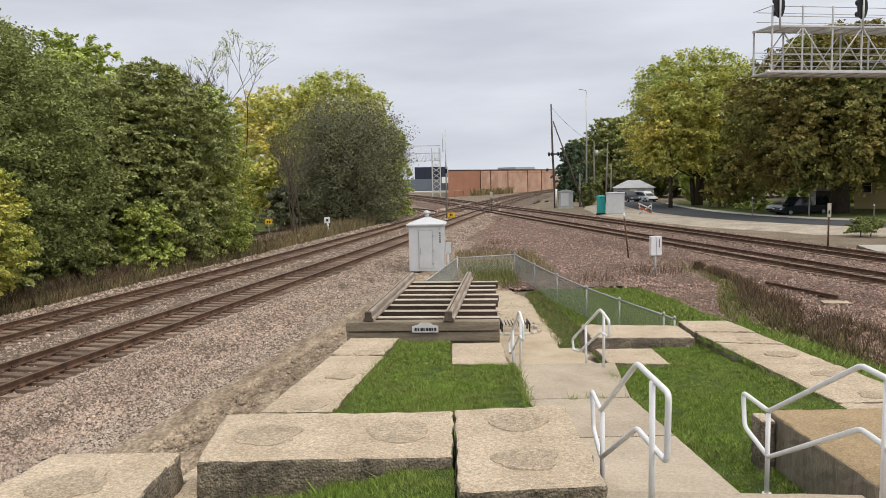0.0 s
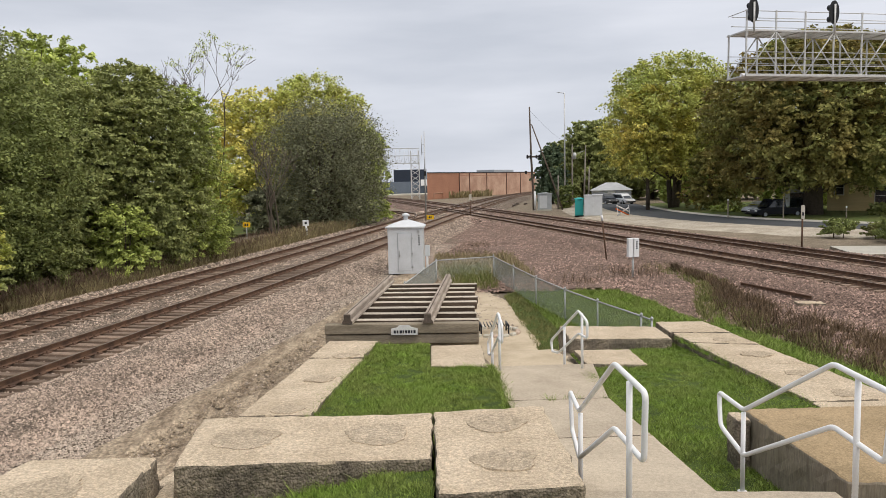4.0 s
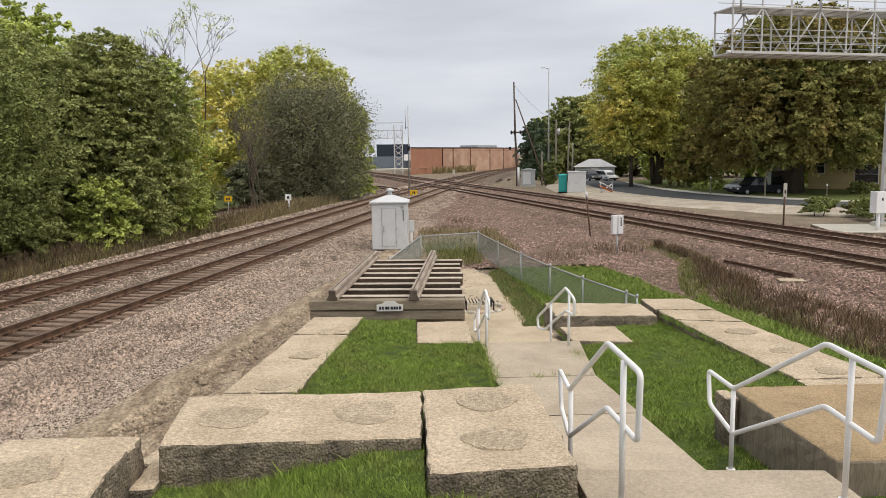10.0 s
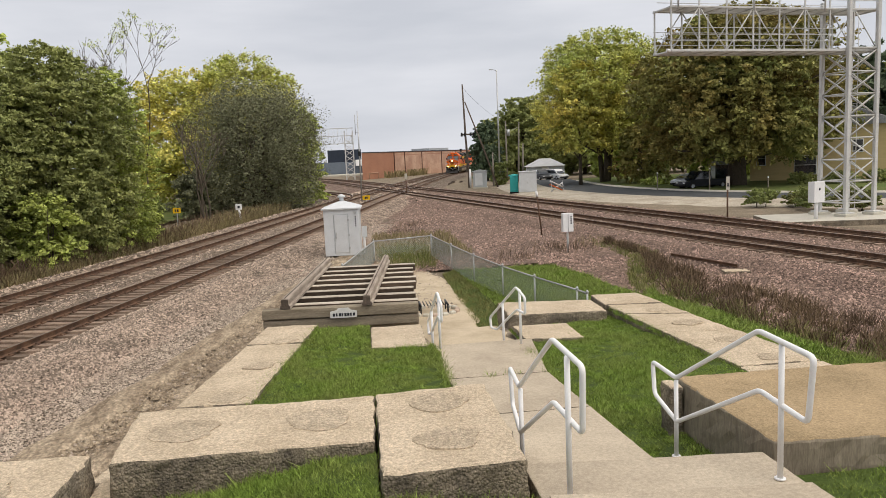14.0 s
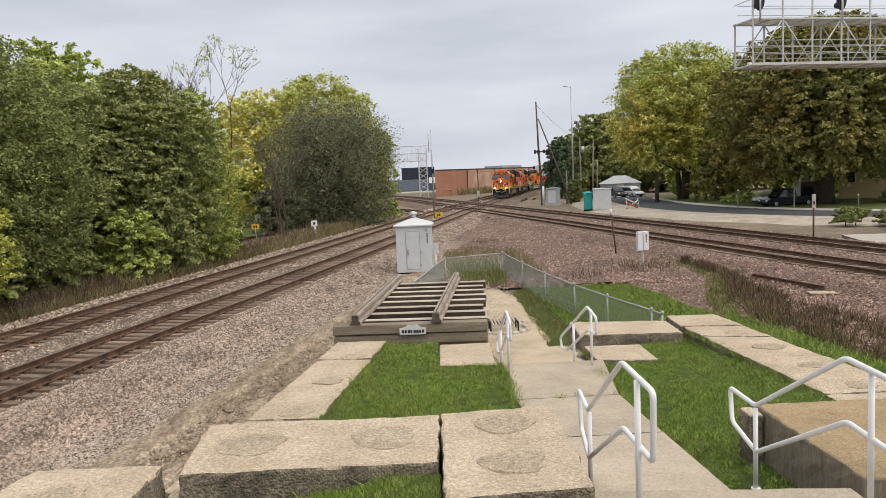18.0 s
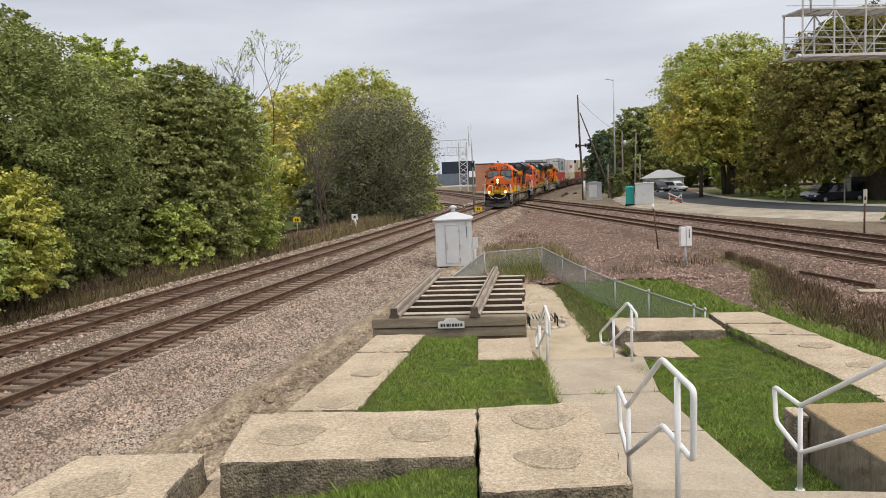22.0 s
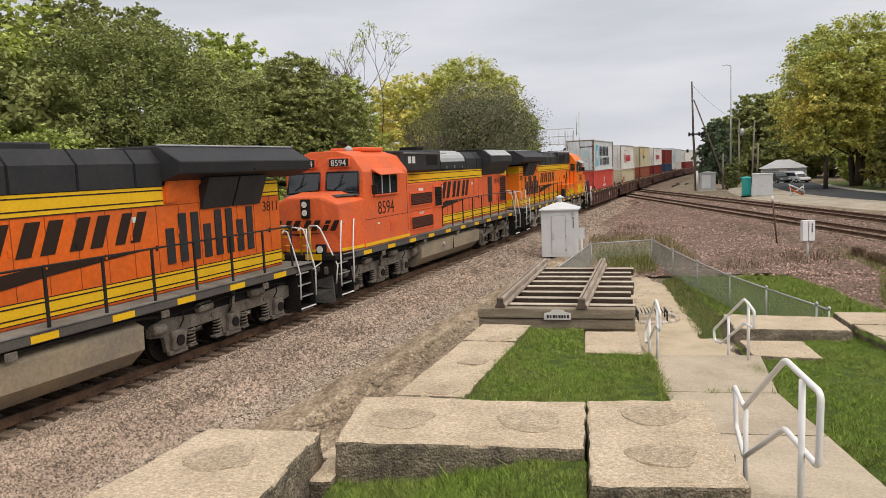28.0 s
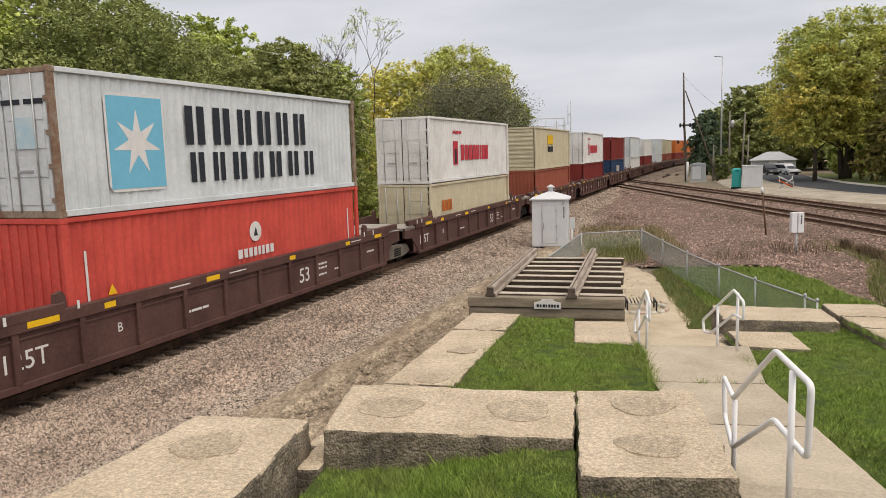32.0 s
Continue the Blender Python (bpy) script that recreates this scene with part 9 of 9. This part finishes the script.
def well_car(first):
    """One unit of an articulated double-stack well car."""
    ob = thing("well_car", "dark brown steel double-stack well car with white and yellow markings", "rail car", group="well cars of the train")
    for sx in (-1, 1):
        wall = new("side_sill")
        wall.parent = ob
        x0, x1 = min(sx * 1.33, sx * 1.37), max(sx * 1.33, sx * 1.37)
        part("web", box(x0, x1, -8.4, 8.4, 0.36, 1.36), WELLBROWN, wall)
        part("top_chord", box(min(sx * 1.3, sx * 1.46), max(sx * 1.3, sx * 1.46), -8.3, 8.3, 1.3, 1.55, 0.015), WELLBROWN, wall)
        part("bottom_chord", box(min(sx * 1.26, sx * 1.44), max(sx * 1.26, sx * 1.44), -8.0, 8.0, 0.24, 0.38, 0.015), WELLBROWN, wall)
        part("belt", box(min(sx * 1.36, sx * 1.41), max(sx * 1.36, sx * 1.41), -8.2, 8.2, 1.17, 1.21), WELLBROWN, wall)
        for y in np.arange(-7.5, 7.6, 1.5):
            part("rib", box(min(sx * 1.36, sx * 1.45), max(sx * 1.36, sx * 1.45), y - 0.07, y + 0.07, 0.38, 1.3, 0.01), WELLBROWN, wall)
        for sy in (-1, 1):
            part("shoulder", box(min(sx * 1.3, sx * 1.47), max(sx * 1.3, sx * 1.47), min(sy * 6.4, sy * 9.0), max(sy * 6.4, sy * 9.0), 1.48, 1.68, 0.015), WELLBROWN, wall)
            out = [(sy * 7.9, 0.3), (sy * 8.6, 0.95), (sy * 9.3, 1.0), (sy * 9.3, 1.4), (sy * 7.9, 1.4)]
            part("end_gusset", prism(out, sx * 1.3, sx * 1.4, axis="x"), WELLBROWN, wall)
    for sy in (-1, 1):
        part("end_platform", box(-1.4, 1.4, min(sy * 7.6, sy * 9.3), max(sy * 7.6, sy * 9.3), 1.3, 1.42, 0.01), DECKGREY, ob, "worn pale deck plate")
        part("end_bulkhead", box(-1.35, 1.35, sy * 7.7 - 0.05, sy * 7.7 + 0.05, 0.3, 1.3), WELLBROWN, ob)
        part("drawbar", box(-0.25, 0.25, min(sy * 8.9, sy * 9.75), max(sy * 8.9, sy * 9.75), 0.7, 1.05, 0.03), UNDER, ob)
        for sx in (-1, 1):
            part("container_guide", prism([(sy * 6.3, 1.55), (sy * 6.6, 1.55), (sy * 6.55, 1.85), (sy * 6.4, 1.9), (sy * 6.32, 1.8)], sx * 1.3, sx * 1.4, axis="x"), WELLBROWN, ob)
    part("well_floor", box(-1.25, 1.25, -8.0, 8.0, 0.26, 0.33), WELLBROWN, ob)
    # a truck under the front joint, and one under the rear of each unit
    for yt in ((9.0, -9.65) if first else (-9.65,)):
        for ay in (-0.88, 0.88):
            wheelset(ob, yt + ay, 0.46)
        for sx in (-1, 1):
            out = [(yt - 1.25, 0.42), (yt - 0.95, 0.72), (yt - 0.3, 0.78), (yt + 0.3, 0.78), (yt + 0.95, 0.72), (yt + 1.25, 0.42), (yt + 0.9, 0.32), (yt + 0.5, 0.28), (yt - 0.5, 0.28), (yt - 0.9, 0.32)]
            part("truck_frame", prism(out, sx * 0.98, sx * 1.12, axis="x"), TRUCKGREY if first else UNDER, ob, "cast steel truck side frame")
            for dy in (-0.22, 0, 0.22):
                coil = [(sx * 1.1 + 0.075 * math.cos(a), yt + dy + 0.075 * math.sin(a), 0.34 + 0.013 * a) for a in np.arange(0, 25, 0.9)]
                part("truck_spring", tube(coil, 0.02, 4), UNDER, ob)
    if first:
        bm = box(-1.3, -0.75, 8.9, 8.95, 1.42, 2.5, 0.02)
        for x in (-1.3, -0.8):
            tube([(x, 9.2, 1.42), (x, 9.2, 2.55), (x, 8.9, 2.55)], 0.025, 6, bm)
        part("brake_stand", bm, WELLBROWN, ob, "brown brake stand with a ladder")
        bm = bmesh.new()
        for z in (0.45, 0.75, 1.05):
            tube([(-1.42, 8.6, z), (-1.42, 9.1, z)], 0.02, 6, bm)
        for y in (8.6, 9.1):
            tube([(-1.42, y, 0.3), (-1.42, y, 2.0)], 0.022, 6, bm)
        part("ladder", bm, WHITERAIL, ob)
        coupler(ob, 10.0, 1)
    s = -1
    words("car_marking", "53", 0.62, WHITEMARK, ob, facing(s, -1.376, -2.35, 0.58), "white stencilled numerals")
    words("car_marking", "125T", 0.5, WHITEMARK, ob, facing(s, -1.376, 7.3, 0.62), "white stencilled letters")
    words("car_marking", "B", 0.28, WHITEMARK, ob, facing(s, -1.376, 5.0, 0.78), "white stencilled letter")
    for y, w, z in ((2.6, 0.9, 0.72), (-3.4, 0.55, 0.95), (-3.4, 0.55, 0.82), (-3.4, 0.5, 0.62), (-4.4, 0.4, 0.66), (-6.8, 0.5, 0.9)):
        bars("stencil_line", [w * 0.3, w * 0.4, w * 0.24], 0.06, WHITEMARK, ob, facing(s, -1.376, y, z), gap=0.03, label="white stencilled lines, plain bars")
    for y, w in ((6.9, 0.7), (5.3, 0.3), (2.0, 0.5), (-1.6, 0.3), (-5.0, 0.3), (-7.3, 0.55)):
        part("yellow_reflector", box(-1.466, -1.458, y - w / 2, y + w / 2, 1.36, 1.48), YELLOW, ob)
    for y in (7.7, 8.2, 6.1, -6.2, -6.9):
        part("white_tick", box(-1.478, -1.47, y - 0.03, y + 0.03, 1.5, 1.66), WHITEMARK, ob)
    for y in (3.2, 1.0, -5.6):
        part("white_line", box(-1.466, -1.458, y - 0.35, y + 0.35, 1.42, 1.45), WHITEMARK, ob)
    return ob


def star(cx, cz, r0, r1, n, x0, x1):
    pts = []
    for k in range(2 * n):
        a = math.pi / 2 + math.pi * k / n
        r = r0 if k % 2 == 0 else r1
        pts.append((cx + r * math.cos(a), cz + r * math.sin(a)))
    return prism(pts, x0, x1, axis="x")


RUN, RUN_S = spline(TRACK_A, 0.5)
S0 = float(np.interp(27.6, RUN[:, 1] * math.cos(radians(11.5)) + RUN[:, 0] * math.sin(radians(11.5)), RUN_S))


def on_track(s):
    return np.array([np.interp(s, RUN_S, RUN[:, 0]), np.interp(s, RUN_S, RUN[:, 1])])


def head_s(t):
    """How far along the line the front of the train is at t seconds: it gathers speed about the 22nd second."""
    slow = 21.6 - t
    lag = 1.17 * (slow + math.sqrt(slow * slow + 1))
    return (S0 + 14.35 * (26.0 - t) if t < 26 else S0 - 14.6 * (t - 26.0)) - lag


def car_pose(front, length, truck, turned=False, lift=0.0, shift=0.0):
    a, b = on_track(front + truck), on_track(front + length - truck)
    mid, d = (a + b) / 2, a - b
    return pose(mid[0], mid[1], lift, 0, 0, math.degrees(math.atan2(-d[0], d[1])) + (180 if turned else 0))


def taller(ob, z0, k):
    """Stretches the body of a locomotive above its deck."""
    up = lambda z: z if z <= z0 else z0 + (z - z0) * k
    for c in ob.children_recursive:
        if c.parent.name.startswith(("truck", "steps", "side_marking", "nose_marking")) or c.name.startswith(("truck", "steps", "wheel")):
            continue
        if c.type == "MESH" and c.matrix_basis == Matrix():
            for v in c.data.vertices:
                v.co.z = up(v.co.z)
        else:
            c.matrix_basis = Matrix.Translation((0, 0, up(c.matrix_basis.translation.z) - c.matrix_basis.translation.z)) @ c.matrix_basis


TRAIN = []
at = 0.0
for number, style, lit, turned in (("3811", "ge", True, False), ("8594", "emd", False, False), ("7832", "ge", False, True)):
    ob = loco(number, style, lit, 1 if turned else -1, 1 if turned else -1)
    taller(ob, 1.62, 1.075)
    TRAIN.append((ob, at - 0.95, 22.3, 4.25, turned, 0.0))
    at += 22.4
at += 0.1
LOADS = [
    ((BOX_RED, "red corrugated steel container with a small white mark", False, "vertical"), (BOX_PALE, "pale grey container with a blue panel and white star", True, "vertical")),
    ((BOX_CREAM, "cream white container with faded orange marks", True, "vertical"), (BOX_WHITE, "white container with red lettering bars", True, "vertical")),
    ((BOX_BRICK, "brick red container below a cream one", False, "vertical"), (BOX_CREAM, "cream container with ribbed end and yellow panel", False, "horizontal")),
    ((BOX_MAROON, "dusty maroon container stacked on the train", False, "vertical"), (BOX_WHITE, "white container with red lettering bars", True, "vertical")),
    ((BOX_BLUE, "dusty dark blue container stacked on the train", False, "vertical"), (BOX_MAROON, "maroon container on a blue one", False, "vertical")),
    ((BOX_WHITE, "dusty white container stacked on the train", True, "vertical"), (BOX_PALE, "pale grey container with dark lettering bars", True, "vertical")),
    ((BOX_MAROON, "dusty maroon container stacked on the train", False, "vertical"), (BOX_WHITE, "dusty white container stacked on the train", True, "vertical")),
    ((BOX_PALE, "dusty pale grey container stacked on the train", True, "vertical"), (BOX_PALE, "dusty pale grey container stacked on the train", True, "vertical")),
    ((BOX_BRICK, "dusty brick red container stacked on the train", False, "vertical"), (BOX_CREAM, "dusty cream container stacked on the train", False, "horizontal")),
    ((BOX_MAROON, "dusty maroon container stacked on the train", False, "vertical"), (BOX_ORANGE, "dusty orange container stacked on the train", False, "vertical")),
    ((BOX_BRICK, "dusty brick red container stacked on the train", False, "vertical"), (BOX_ORANGE, "dusty orange container stacked on the train", False, "vertical")),
]
first_car = other_car = None
boxes = {}
for k, (low, high) in enumerate(LOADS):
    if k == 0:
        car = first_car = well_car(True)
    elif k == 1:
        car = other_car = well_car(False)
    else:
        car = copy_thing(other_car, pose(0, 0, 0))
    TRAIN.append((car, at, 19.15, 0.4, False, 0.0))
    lift = 0.36
    for n, (paint, label, doors, ribs) in enumerate((low, high)):
        key = (paint.name, doors, ribs)
        if key in boxes and (k, n) not in ((0, 1), (1, 0), (1, 1), (2, 1), (3, 1)):
            c = copy_thing(boxes[key], pose(0, 0, 0))
            tagged(c, label)
        else:
            c = container("shipping_container", paint, label, height=2.9 if n == 1 or k == 0 else 2.64, doors=doors, ribs=ribs, frame=POSTWORN if (k, n) == (0, 1) else None)
            if (k, n) not in ((0, 1), (1, 0), (1, 1), (2, 1), (3, 1), (0, 0)):
                boxes[key] = c
        if (k, n) == (0, 0):
            part("small_mark", cyl((-1.224, -0.2, 1.98), (-1.23, -0.2, 1.98), 0.27, 18), WHITEMARK, c, "white oval mark")
            part("small_mark_dark", prism([(-0.1, 1.86), (-0.3, 1.86), (-0.21, 2.1)], -1.231, -1.235, axis="x"), MARKDARK, c)
            bars("lettering", [0.2, 0.16, 0.16, 0.14, 0.12, 0.12, 0.16, 0.16], 0.24, WHITEMARK, c, facing(-1, -1.225, -0.2, 1.32), gap=0.06, label="small white lettering, plain bars")
            for y in (5.6, -5.5):
                bars("code_column", [0.06] * 1, 1.5, WHITEMARK, c, facing(-1, -1.225, y, 0.7), label="white code column, plain bar")
            part("warning_mark", prism([(5.1, 1.2), (4.85, 1.2), (4.97, 1.42)], -1.225, -1.232, axis="x"), YELLOW, c)
        if (k, n) == (0, 1):
            part("blue_panel", prism([(4.68, 0.42), (3.18, 0.42), (3.06, 0.54), (3.06, 2.38), (3.18, 2.5), (4.68, 2.5), (4.8, 2.38), (4.8, 0.54)], -1.222, -1.228, axis="x"), WHITEMARK, c, "white border of a blue panel")
            part("blue_panel", box(-1.234, -1.226, 3.12, 4.74, 0.48, 2.44), SKYBLUE, c, "sky blue panel")
            part("star_mark", star(3.93, 1.46, 0.72, 0.26, 7, -1.233, -1.24), WHITEMARK, c, "white seven-pointed star")
            bars("lettering", [0.84, 0.8, 0.7, 0.72, 0.7, 0.74], 0.92, MARKDARK, c, facing(-1, -1.226, -0.42, 1.42), gap=0.2, split=2, label="large dark lettering, plain bars")
            bars("lettering", [0.62, 0.56, 0.7, 0.5, 0.7, 0.66, 0.62], 0.72, MARKDARK, c, facing(-1, -1.226, -0.66, 0.52), gap=0.24, split=2, label="large dark lettering, plain bars")
            for sx in (-0.58, 0.58):
                part("door_panel_mark", box(sx - 0.26, sx + 0.26, 6.145, 6.15, 1.35, 1.95), FADEDBLUE, c, "small faded blue panel on the door")
            bars("code_line", [0.5, 0.5], 0.1, MARKDARK, c, facing(0, -0.55, 6.15, 2.2), gap=0.1, label="dark code line, plain bars")
        if (k, n) in ((1, 1), (3, 1)):
            part("emblem", box(-1.232, -1.224, 2.35, 3.0, 0.75, 1.85), MARKRED, c, "red emblem")
            part("emblem_core", box(-1.236, -1.23, 2.55, 2.8, 0.8, 1.5), MARKDARK, c)
            bars("lettering", [0.46, 0.5, 0.5, 0.46, 0.5, 0.22, 0.48, 0.46], 0.74, MARKRED, c, facing(-1, -1.226, -0.25, 0.95), gap=0.11, label="red lettering, plain bars")
            bars("small_lettering", [0.3, 0.4, 0.3], 0.14, MARKRED, c, facing(-1, -1.226, 2.4, 2.2), gap=0.1, label="small red lettering, plain bars")
        if (k, n) == (1, 0):
            bars("lettering", [0.3, 0.3, 0.3, 0.2], 0.5, MATS["orange_steel"], c, facing(-1, -1.226, 4.0, 1.35), gap=0.06, label="faded orange lettering, plain bars")
        if (k, n) == (2, 1):
            part("yellow_panel", box(-1.232, -1.224, 0.2, 2.0, 1.75, 2.4), YELLOW, c, "yellow panel")
            bars("lettering", [0.4, 0.4, 0.3, 0.4], 0.4, MARKDARK, c, facing(-1, -1.226, 1.1, 1.2), gap=0.08, label="dark lettering, plain bars")
        TRAIN.append((c, at, 19.15, 0.4, False, lift))
        lift += 2.9 if (k, n) == (0, 0) else 2.66
    at += 19.15


def motions():
    """The train runs along its track, and the locomotives' wheels turn with it."""
    for ob, front, length, truck, turned, lift in TRAIN:
        walk(ob, [(t, car_pose(head_s(t) + front, length, truck, turned, lift)) for t in np.arange(0, 32.01, 0.5)])
    for wheel, radius, way in WHEELS:
        hub = wheel.matrix_basis.translation.copy()
        walk(wheel, [(k / 30, pose(*hub, way * math.degrees((head_s(0) - head_s(k / 30)) / radius) % 360)) for k in range(961)])


motions()
